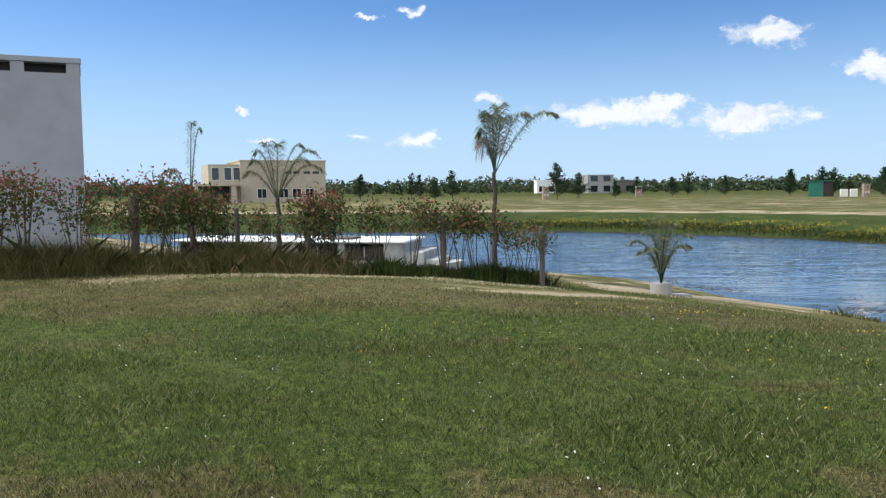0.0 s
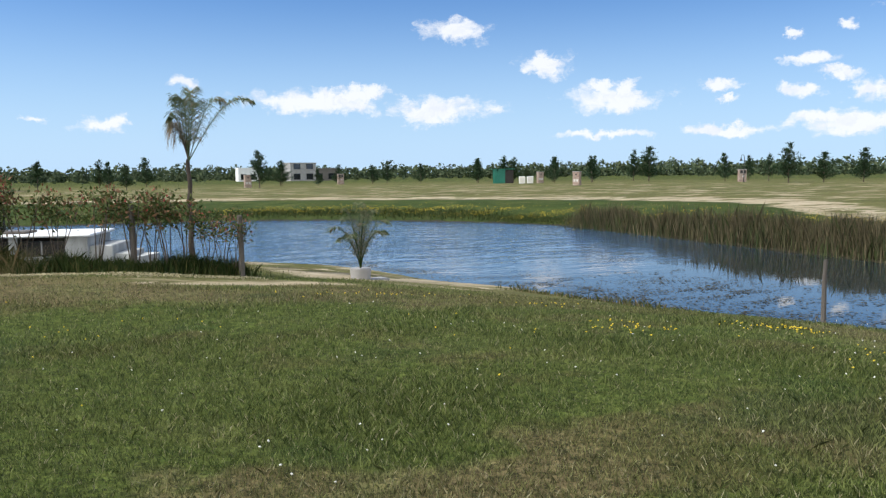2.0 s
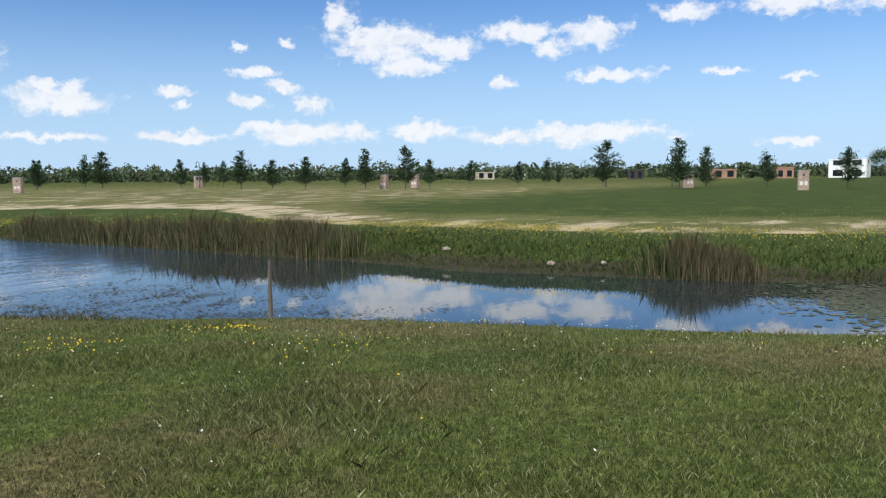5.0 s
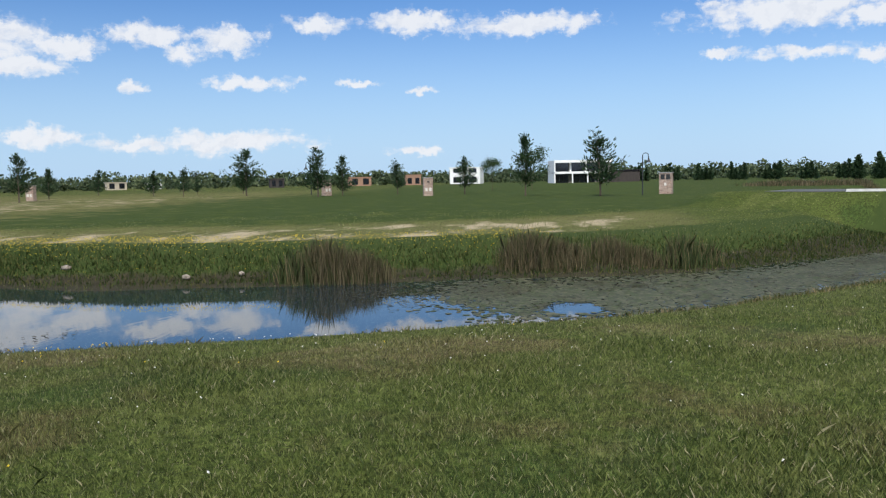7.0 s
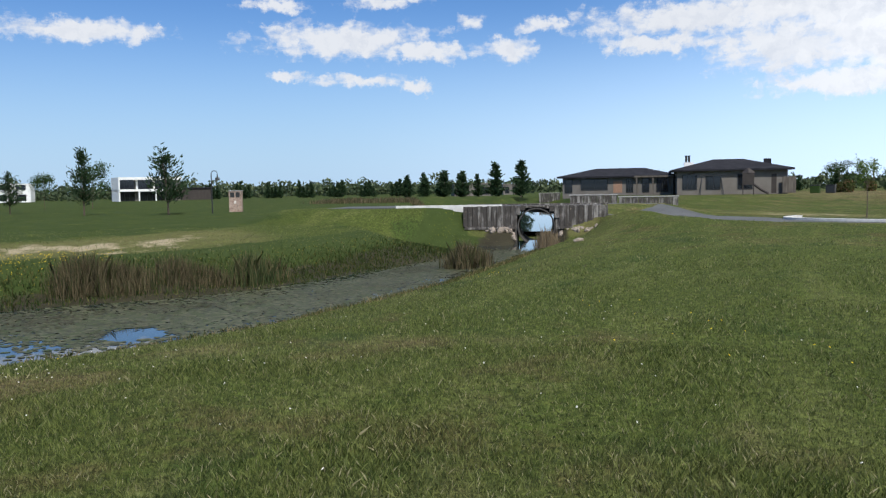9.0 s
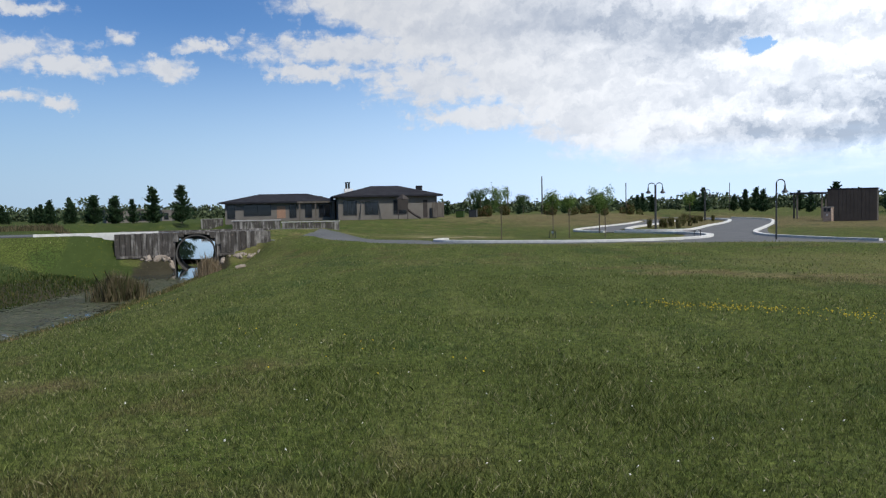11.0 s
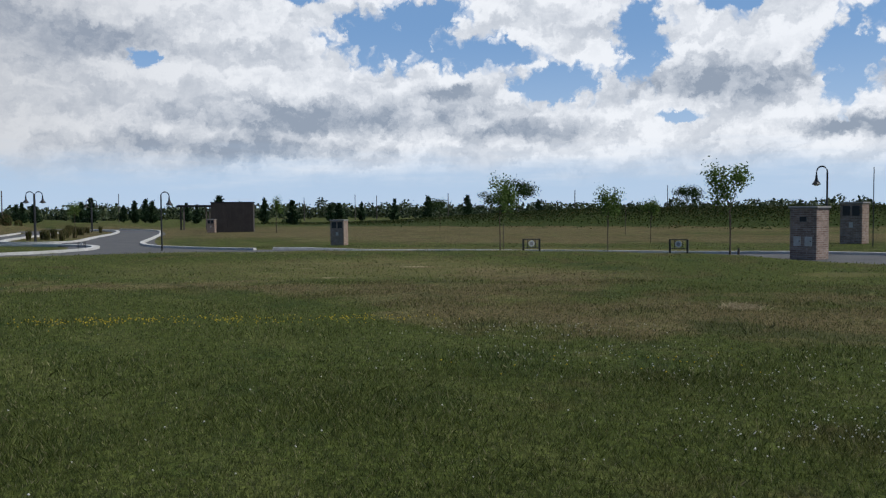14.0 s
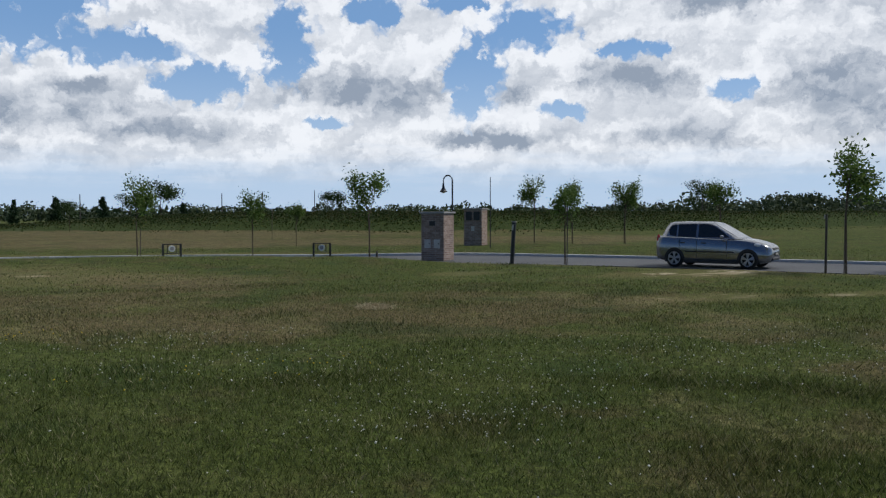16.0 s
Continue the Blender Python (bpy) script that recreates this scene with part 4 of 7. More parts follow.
# the far rows in the south and east
row = [(60 + 7 * i, -172 + 1.4 * i + (i % 3) * 3, 3.3 + (i * 37 % 5) * 0.35) for i in range(20)] + [(36 - 7 * i, -165 + (i % 4) * 3, 3.6 + (i * 31 % 5) * 0.4) for i in range(7)] \
    + [(26 + 6.5 * i, -125 - i * 2.3 + (i % 2) * 5, 3.2 + (i * 29 % 4) * 0.45) for i in range(11)] \
    + [(137, -64.5, 6.2), (134.5, -68.5, 6.6)] + [(166 - 0.8 * i, -57 - 1.05 * i + (i % 3), 3.3 + (i * 23 % 5) * 0.40 + 0.08 * i) for i in range(13)] \
    + [(230 - i * 0.7, 2 - 1.9 * i + (i % 4), 2.8 + (i * 23 % 7) * 0.28) for i in range(40)]
cyp = [conifer("cypress_tree", s, 5.0, 1.45, 0.03, 0.0, "dark green cypress in a far windbreak row", "far cypress rows", "conifer", 0.5, 0.2) for s in (21, 22, 23)]
scatter_things(cyp, row, [5.0] * 3)

YOUNG = [(0.6, -36.2, 3.3), (-3.8, -34.6, 2.9), (-8.4, -33.6, 3.5), (-7.6, -46.5, 2.3), (-22.2, -46.2, 3.9), (-13.4, -26.0, 2.8), (-26.2, -42.3, 3.5), (-31.2, -40.1, 3.5), (-18.7, -19.0, 3.6), (-22.6, -18.4, 3.3),
         (29.4, -33.6, 2.7), (27.7, -37.4, 2.3), (29.9, -43.5, 2.8), (29.5, -38.2, 2.7), (25.8, -38.0, 2.3), (-24.0, -44.6, 3.6), (21.5, -75, 3.2), (36, -66, 2.8)]
saps = [broadleaf("young_tree", s, 3.2, 0.55, 0.50, 1500, 0.115, label="young street tree with fresh green leaves, tied to a stake", group="young trees along the lane", stake=True) for s in (31, 32, 33, 34)]
scatter_things(saps, YOUNG, [3.2] * 4)
bigs = [broadleaf("tree", s, 5.0, 1.5, 0.28, 2400, 0.2, M_oak, "leafy green tree behind the berm") for s in (41, 42)]
scatter_things(bigs, [(-1.5, -118, 6.4), (-26, -122, 5.6), (2.5, -125, 5.0), (8, -96.5, 3.5), (-75, -98, 6.5), (-63, -100, 5.2), (95, -103, 5.0), (88, -106, 3.6), (112, 3, 6.0), (107, 8, 4.5)], [5.0, 5.0])


def far_woods():
    """The belt of trees along the horizon: hundreds of ragged crowns."""
    rng = np.random.default_rng(5)
    cs, big = [], []
    for a in np.arange(-32, 236, 0.32):
        for k in range(2):
            d = rng.uniform(250, 340) + 60 * k
            x, y = d * math.sin(radians(a + rng.uniform(-.2, .2))), d * math.cos(radians(a))
            lump = 0.5 + 0.5 * math.sin(a * 0.31) * math.sin(a * 0.113 + 1)
            h = rng.uniform(2.8, 5.2) + 1.8 * lump * rng.uniform(0, 1) ** 2 + (1.5 if rng.uniform() > 0.93 else 0)
            if 136 < a < 236:
                h *= 1.0 + 0.75 * min(max((a - 209) / 12, 0), 1)
            w = h * rng.uniform(0.35, 0.7)
            n = int(80 * max(1.0, h / 5) ** 1.6)
            u = rng.normal(size=(n, 3))
            u /= np.linalg.norm(u, axis=1)[:, None]
            u *= rng.uniform(0.55, 1.05, n)[:, None]
            cs.append(np.stack([x + u[:, 0] * w, y + u[:, 1] * w, -0.3 + h * 0.52 + u[:, 2] * h * 0.52], 1))
    c = np.vstack(cs)
    me = leaf_mesh("far_woods", c, 1.25, 0.85, M_wood_far, rng)
    tagged(new("far_woods", me), "hazy belt of mixed dark green trees along the horizon", "woods", kind="stuff")


far_woods()


# ---- reeds, rushes and rank grass ----
def bed(name, line, half, n, h0, h1, mat, seed, label, cat, width=0.022, lean=0.17):
    """Stalks scattered along a line in plan, tallest along its middle."""
    rng = np.random.default_rng(seed)
    line = np.array(curve_through(line, 6))
    seg = np.hypot(*np.diff(line, axis=0).T)
    cum = np.concatenate([[0], np.cumsum(seg)])
    s = rng.uniform(0, cum[-1], n)
    px, py = np.interp(s, cum, line[:, 0]), np.interp(s, cum, line[:, 1])
    off = rng.normal(size=(n, 2)) * half * 0.5
    x, y = px + off[:, 0], py + off[:, 1]
    z = np.maximum(height(x, y), WATER - 0.15)
    clump = 0.72 + 0.2 * np.sin(s * 2.1 + 1.7 * np.sin(s * 0.7)) + 0.14 * np.sin(s * 5.3 + off[:, 0] * 3) * np.sin(s * 0.9)
    tall = rng.uniform(h0, h1, n) * clump * (1 - 0.35 * np.clip(np.hypot(off[:, 0], off[:, 1]) / half, 0, 1))
    me = blades_mesh(name, np.stack([x, y, z], 1), tall, np.full(n, width) * rng.uniform(0.6, 1.3, n), mat, rng, lean)
    return tagged(new(name, me), label, cat, kind="stuff")


bed("reed_bed", [(22.8, 38.5), (22.9, 33), (22.9, 28), (23.0, 24)], 0.9, 11000, 0.9, 1.75, M_reed, 61, "tall brown dry reeds along the far bank", "reeds", 0.021)
bed("reed_bed", [(22.9, 24.2), (22.9, 21.5), (23.0, 18.7)], 0.8, 8000, 0.8, 1.55, M_reed, 62, "dense brown reeds at the pond's far edge", "reeds", 0.02)
bed("green_rush_bed", [(22.6, 37), (22.7, 28), (22.8, 18)], 1.0, 2600, 0.7, 1.4, M_reed_g, 63, "green rushes mixed into the reeds", "rushes", 0.03)
bed("reed_clump", [(23.3, 6.7), (23.6, 4.9)], 0.62, 5200, 0.8, 1.75, M_reed, 64, "brown reed clump on the inlet's bank", "reeds", 0.014)
bed("reed_clump", [(25.7, 1.0), (25.9, -1.0)], 0.55, 4200, 0.7, 1.6, M_reed, 65, "pale brown reed clump on the inlet's bank", "reeds", 0.014)
bed("reed_clump", [(26.2, -1.6), (26.4, -3.4)], 0.5, 1800, 0.6, 1.15, M_reed, 66, "sparse brown reeds on the inlet's bank", "reeds", 0.014)
bed("green_rush_clump", [(26.3, -3.9), (27.2, -5.2)], 0.5, 1100, 0.8, 1.5, M_reed_g, 67, "dark green rushes at the inlet's edge", "rushes", 0.022)
bed("green_rush_clump", [(23.0, 7.4), (23.2, 6.2)], 0.4, 700, 0.8, 1.4, M_reed_g, 68, "dark green rushes beside brown reeds", "rushes", 0.022)
bed("reed_clump", [(28.4, -12.2), (29.6, -13.3)], 0.6, 3200, 0.8, 1.6, M_reed, 69, "brown reed clump near the culvert", "reeds", 0.026)
bed("reed_clump", [(34.4, -18.9), (35.6, -19.9)], 0.45, 900, 0.7, 1.35, M_frond_dry, 70, "dry straw-coloured reeds before the pipe", "reeds", 0.026)
bed("bank_grass", [(20.5, 46), (23.6, 39), (23.9, 30), (24.0, 20), (23.4, 12), (24.2, 7), (26, 1), (27.2, -4), (31, -9.5), (36, -15)], 1.7, 32000, 0.08, 0.30, M_rank, 71, "rank green grass on the far bank", "grass", 0.03, 0.4)
bed("dry_bank_grass", [polar(a, 112) for a in (103.5, 106, 109, 112.5)], 3.0, 9000, 0.6, 1.2, M_reed, 78, "brown dry grass along the second pond", "grass", 0.06)
bed("bank_grass", [(-4, 57), (6, 57), (14, 53.5), (20.5, 47)], 2.2, 6000, 0.18, 0.5, M_rank, 72, "green grass on the pond's north bank", "grass", 0.05, 0.4)
bed("shore_grass", [(8.6, 17.6), (9.8, 15.2), (11.9, 11.5), (13.9, 6.3), (15.2, 2.7), (16.6, -0.7), (18.4, -3.6), (20.3, -5.9), (23.2, -9.3), (27.8, -13.5), (33, -17.7)], 0.45, 7000, 0.06, 0.26, M_tall, 74, "uneven grass fringe at the water's edge", "grass", 0.02, 0.4)


def floating(name, c, r0, r1, mat, rng):
    """Ragged little discs lying on the water."""
    n = len(c)
    ang, r = rng.uniform(0, 6.3, n), rng.uniform(r0, r1, n)
    k = np.arange(6) * math.pi / 3
    v = np.stack([c[:, None, 0] + np.cos(k + ang[:, None]) * r[:, None] * rng.uniform(0.5, 1.3, (n, 6)),
                  c[:, None, 1] + np.sin(k + ang[:, None]) * r[:, None] * rng.uniform(0.5, 1.3, (n, 6)),
                  np.repeat(c[:, None, 2], 6, 1)], 2).reshape(-1, 3)
    return mesh_np(name, v, np.arange(6 * n).reshape(-1, 6), mat)


def weed_mats():
    """Floating weed and algae on the inlet and along the near shore."""
    rng = np.random.default_rng(8)
    cs = []
    for _ in range(330):
        k = rng.uniform()
        if k < 0.16:
            i = rng.integers(7, 14)
            p = NEAR[i] + (NEAR[i + 1] - NEAR[i]) * rng.uniform() + rng.normal(size=2) * 0.4 + np.array([0.5, 0.4])
            r = rng.uniform(0.1, 0.4)
        elif k < 0.42:
            p, r = np.array([12.5, 16.5]) + rng.normal(size=2) * np.array([1.9, 2.2]), rng.uniform(0.12, 0.45)
        else:
            q = rng.uniform()
            a = np.array([np.interp(q, [0, .45, 1], [20.4, 23.2, 35]), np.interp(q, [0, .45, 1], [6.5, -4.5, -17.3])])
            p, r = a + rng.normal(size=2) * (0.5 + 1.3 * min(q * 2, 1) * (q < 0.7)), rng.uniform(0.15, 0.6)
        n = int(110 * r + 10)
        o = rng.normal(size=(n, 2)) * r * np.array([1.3, 0.8])
        xy = p + o
        ok = inside(xy[:, 0], xy[:, 1], POND)
        cs.append(np.stack([xy[ok, 0], xy[ok, 1], np.full(ok.sum(), WATER + 0.008) + rng.uniform(0, 0.012, ok.sum())], 1))
    c = np.vstack(cs)
    tagged(new("water_weed", floating("water_weed", c, 0.012, 0.042, M_weed, rng)), "brown weed floating in ragged mats on the pond", "water weed", kind="stuff")


weed_mats()


def algae():
    """The pale scum that fills the narrow of the inlet."""
    rng = np.random.default_rng(9)
    cs = []
    for q in rng.uniform(0, 1, 27000):
        a = np.array([np.interp(q, [0, .3, .6, 1], [20.6, 20.6, 24.0, 35]), np.interp(q, [0, .3, .6, 1], [2.4, -1.8, -6.8, -17.2])])
        cs.append(a + rng.normal(size=2) * (1.7 if q < 0.6 else 0.9))
    c = np.array(cs)
    hole = (np.hypot((c[:, 0] - 18.8) / 1.2, (c[:, 1] + 0.7) / 0.9) < rng.uniform(0.6, 1.1, len(c))) | (c[:, 1] > 1.6 + rng.normal(size=len(c)) * 0.8 + 0.35 * (c[:, 0] - 19))
    c = c[inside(c[:, 0], c[:, 1], POND) & ~hole]
    c3 = np.stack([c[:, 0], c[:, 1], WATER + 0.004 + rng.uniform(0, 0.006, len(c))], 1)
    tagged(new("algae_mat", floating("algae_mat", c3, 0.03, 0.11, M_algae, rng)), "grey-green algae scum covering the inlet", "algae", kind="stuff")


algae()


# ---- lawn ----
# worn ground with hardly a blade: centre and half widths in plan
WORN = [(1.8, 15.3, 3.4, 1.2), (-6, 17.3, 8, 0.9), (12.6, 9.3, 1.0, 1.6), (6.0, 20.2, 3.2, 2.2), (8.4, 16.8, 1.6, 2.6), (-15, -20.5, 4, 1.8), (-10.8, -15.0, 2.2, 0.7), (-8.6, -22.9, 1.5, 0.8), (-14.5, -14.5, 1.8, 0.5)]
def lawn():
    rng = np.random.default_rng(3)

    def ring(n, r0, r1, power):
        u = rng.uniform(0, 1, n)
        r = (r0 ** power + u * (r1 ** power - r0 ** power)) ** (1 / power)
        a = np.radians(rng.uniform(-34, 234, n))
        x, y = r * np.sin(a) + 0.3, r * np.cos(a) - 0.5
        ok = (to_line(x, y, NEAR) > 0.3 + 4.6 * smooth((y - 13) / 4) * rng.uniform(0.5, 1.1, n)) & ~inside(x, y, POND)
        ok &= (np.minimum(to_line(x, y, ROAD), to_line(x, y, BRANCH)) > 2.8) & ~inside(x, y, JUNCTION)
        for cx, cy, wx, wy in WORN:
            ok &= np.hypot((x - cx) / wx, (y - cy) / wy) > rng.uniform(0.45, 1.25, n)
        return x[ok], y[ok], r[ok]

    for nm, n, r0, r1, pw, h0, h1, wd in (("lawn_grass", 520000, 3.3, 9.5, 0.8, 0.024, 0.064, 0.0049), ("lawn_grass", 420000, 9.0, 21.0, 0.8, 0.028, 0.062, 0.0085), ("lawn_grass", 150000, 20.0, 46.0, 0.8, 0.03, 0.065, 0.020)):
        x, y, r = ring(n, r0, r1, pw)
        tuft = 0.5 + 0.25 * np.sin(x * 1.7 + 2 * np.sin(y * 0.9)) + 0.25 * np.sin(y * 2.3 + 1.6 * np.sin(x * 1.1))
        tall = rng.uniform(h0, h1, len(x)) * (0.75 + 0.7 * tuft ** 2) * (1 + 0.35 * (rng.uniform(0, 1, len(x)) > 0.985))
        me = blades_mesh(nm, np.stack([x, y, height(x, y) - 0.008], 1), tall, np.full(len(x), wd) * rng.uniform(0.6, 1.3, len(x)), M_blade, rng, 0.36, True)
        tagged(new(nm, me), "short mown grass blades, green with dry stalks", "grass", kind="stuff")
    # taller tufts and stalks in drifts
    drifts = [(-0.6, 6.0, 1.6), (1.9, 5.8, 1.1), (4.8, 3.5, 1.0), (3.4, -8.4, 1.6), (5.0, -6.8, 1.3), (-3.2, -7.6, 2.0), (-5.8, -6.4, 1.6), (12.6, 8.2, 0.9), (-4.5, 6.4, 1.5), (0.6, -8.8, 1.4)]
    cs = np.vstack([np.array([dx, dy]) + rng.normal(size=(1500, 2)) * ds * 0.6 for dx, dy, ds in drifts])
    me = blades_mesh("grass_tufts", np.stack([cs[:, 0], cs[:, 1], height(cs[:, 0], cs[:, 1])], 1), rng.uniform(0.04, 0.10, len(cs)), np.full(len(cs), 0.004), M_blade, rng, 0.5)
    tagged(new("grass_tufts", me), "taller unmown grass tufts in the lawn", "grass", kind="stuff")

    def flowers(nm, spots, mat, size, label, lift=0.05):
        pts = np.vstack([np.array([px, py]) + rng.normal(size=(n, 2)) * np.array([sx, sy]) for px, py, sx, sy, n in spots])
        n = len(pts)
        z = height(pts[:, 0], pts[:, 1]) + rng.uniform(lift, lift * 2, n)
        ang = np.arange(6) * math.pi / 3
        r = size * rng.uniform(0.7, 1.3, n)[:, None]
        tilt = rng.normal(size=(n, 2)) * 0.4
        ring_ = np.stack([pts[:, :1] + np.cos(ang) * r, pts[:, 1:] + np.sin(ang) * r,
                          z[:, None] + (np.cos(ang) * tilt[:, :1] + np.sin(ang) * tilt[:, 1:]) * r + size * 0.3], 2)
        mid = np.stack([pts[:, 0], pts[:, 1], z + size * 1.1], 1)[:, None]
        low = np.stack([pts[:, 0], pts[:, 1], z - size * 0.5], 1)[:, None]
        v = np.concatenate([ring_, mid, low], 1).reshape(-1, 3)
        f = np.array([(k, (k + 1) % 6, 6) for k in range(6)] + [((k + 1) % 6, k, 7) for k in range(6)])
        tagged(new(nm, mesh_np(nm, v, (np.arange(n)[:, None, None] * 8 + f).reshape(-1, 3), mat)), label, "flowers", kind="stuff")

    flowers("yellow_flowers", [(7.3, 7.4, 0.28, 0.22, 55), (5.1, 7.6, 0.5, 0.35, 34), (7.1, 5.6, 0.6, 0.3, 24), (3.4, 11.8, 0.7, 0.25, 26), (5.6, 10.4, 0.4, 0.2, 14), (7.0, -13.2, 0.8, 0.25, 130), (5.0, -13.5, 0.9, 0.25, 120), (2.6, -13.8, 0.7, 0.2, 60),
                               (3.2, -13.6, 0.6, 0.3, 18), (-1.2, -10.3, 0.9, 0.4, 26), (-0.4, 9.6, 0.5, 0.3, 8), (2, 8, 3.0, 2.0, 16), (8, 3, 2.5, 2.5, 14), (11.8, 6.8, 0.7, 0.6, 22), (9.0, -7.2, 1.2, 0.6, 16), (20.8, -10.2, 0.6, 0.4, 18)], M_yellow_flower, 0.011,
            "small yellow wild flowers scattered in the lawn")
    flowers("white_clover", [(-2.4, -7.4, 0.8, 0.45, 150), (-4.6, -9.4, 2.6, 0.9, 420), (-8.5, -7.6, 2.2, 1.3, 260), (-2.15, -4.6, 0.22, 0.10, 16), (0.2, -12.6, 0.9, 0.5, 90), (-0.3, -10.6, 0.9, 0.45, 70), (-6.5, -5.0, 1.4, 1.2, 60), (6, 5, 3.0, 3.0, 90), (10.5, 1, 2.2, 3.0, 60), (3, -7, 3.0, 2.0, 60), (0.5, 6.5, 3, 2, 60), (9, -4, 3, 3, 30), (-3, -5.2, 1.2, 0.5, 30)],
            M_white_flower, 0.0085, "white clover heads dotted through the lawn")
    flowers("bank_flowers", [(px, py, 0.55, 1.2, 190) for px, py in ((25.2, 32), (25.5, 29), (25.5, 26), (25.5, 23), (25.4, 20), (25.2, 17), (25.0, 14), (25.2, 11.5), (25.6, 9), (26.4, 6.5), (27.0, 4), (27.6, 1.5), (26.0, 16), (25.8, 12))], M_yellow_flower, 0.014,
            "yellow wild flowers along the bank's crest", 0.14)
    flowers("bank_flowers", [(px, py, 1.6, 0.7, 260) for px, py in ((8, 57.5), (12, 56), (15.5, 53.8), (18.5, 51), (21, 47.5), (23.5, 43.5), (25, 39), (25.5, 35.5))], M_yellow_flower, 0.02, "yellow wild flowers on the north bank", 0.12)


lawn()
bed("straw_heap", [(-3.95, -15.4), (-3.5, -15.5)], 0.22, 520, 0.05, 0.17, M_straw, 79, "small heap of pale dry straw on the lawn", "straw", 0.012, 1.1)

# ---- hedge, fence and palms by the shore ----
def shrub(seed, h, red, stems=8, low=0.45):
    rng = np.random.default_rng(seed)
    top = thing("shrub", label="leggy garden shrub with bronze-green leaves and red shoots" if red > 40 else "leggy garden shrub with olive-brown leaves", category="shrub", group="shrubs along the fence")
    bm, leaf, tips = None, [], []
    for _ in range(stems):
        a, lean = rng.uniform(0, 6.3), rng.uniform(0.08, 0.32)
        pts = [(0.05 * math.cos(a), 0.05 * math.sin(a), 0)]
        for k in (0.35, 0.7, 1.0):
            w = lean * h * k + rng.normal() * 0.03
            pts.append((w * math.cos(a), w * math.sin(a), h * k * rng.uniform(0.82, 1.0)))
        bm = tube_bm(pts, [0.014, 0.011, 0.008, 0.004], 4, bm)
        p = np.array(pts)
        q = rng.uniform(low, 1.02, 78) ** 0.85
        c = np.stack([np.interp(q, [0, .35, .7, 1], p[:, i]) for i in range(3)], 1) + rng.normal(size=(78, 3)) * np.array([0.15, 0.15, 0.09])
        leaf.append(c)
        tips.append(p[-1] + rng.normal(size=(max(2, red // 7), 3)) * np.array([0.12, 0.12, 0.13]))
    part("branching", bm, M_bark, top)
    part("foliage", leaf_mesh("foliage", np.vstack(leaf), 0.11, 0.05, M_shrub, rng), None, top)
    if red:
        tagged(part("red_foliage", leaf_mesh("red_foliage", np.vstack(tips), 0.085, 0.04, M_red, rng), None, top, "young red leaves at the shoot tips"), kind="stuff")
    return top


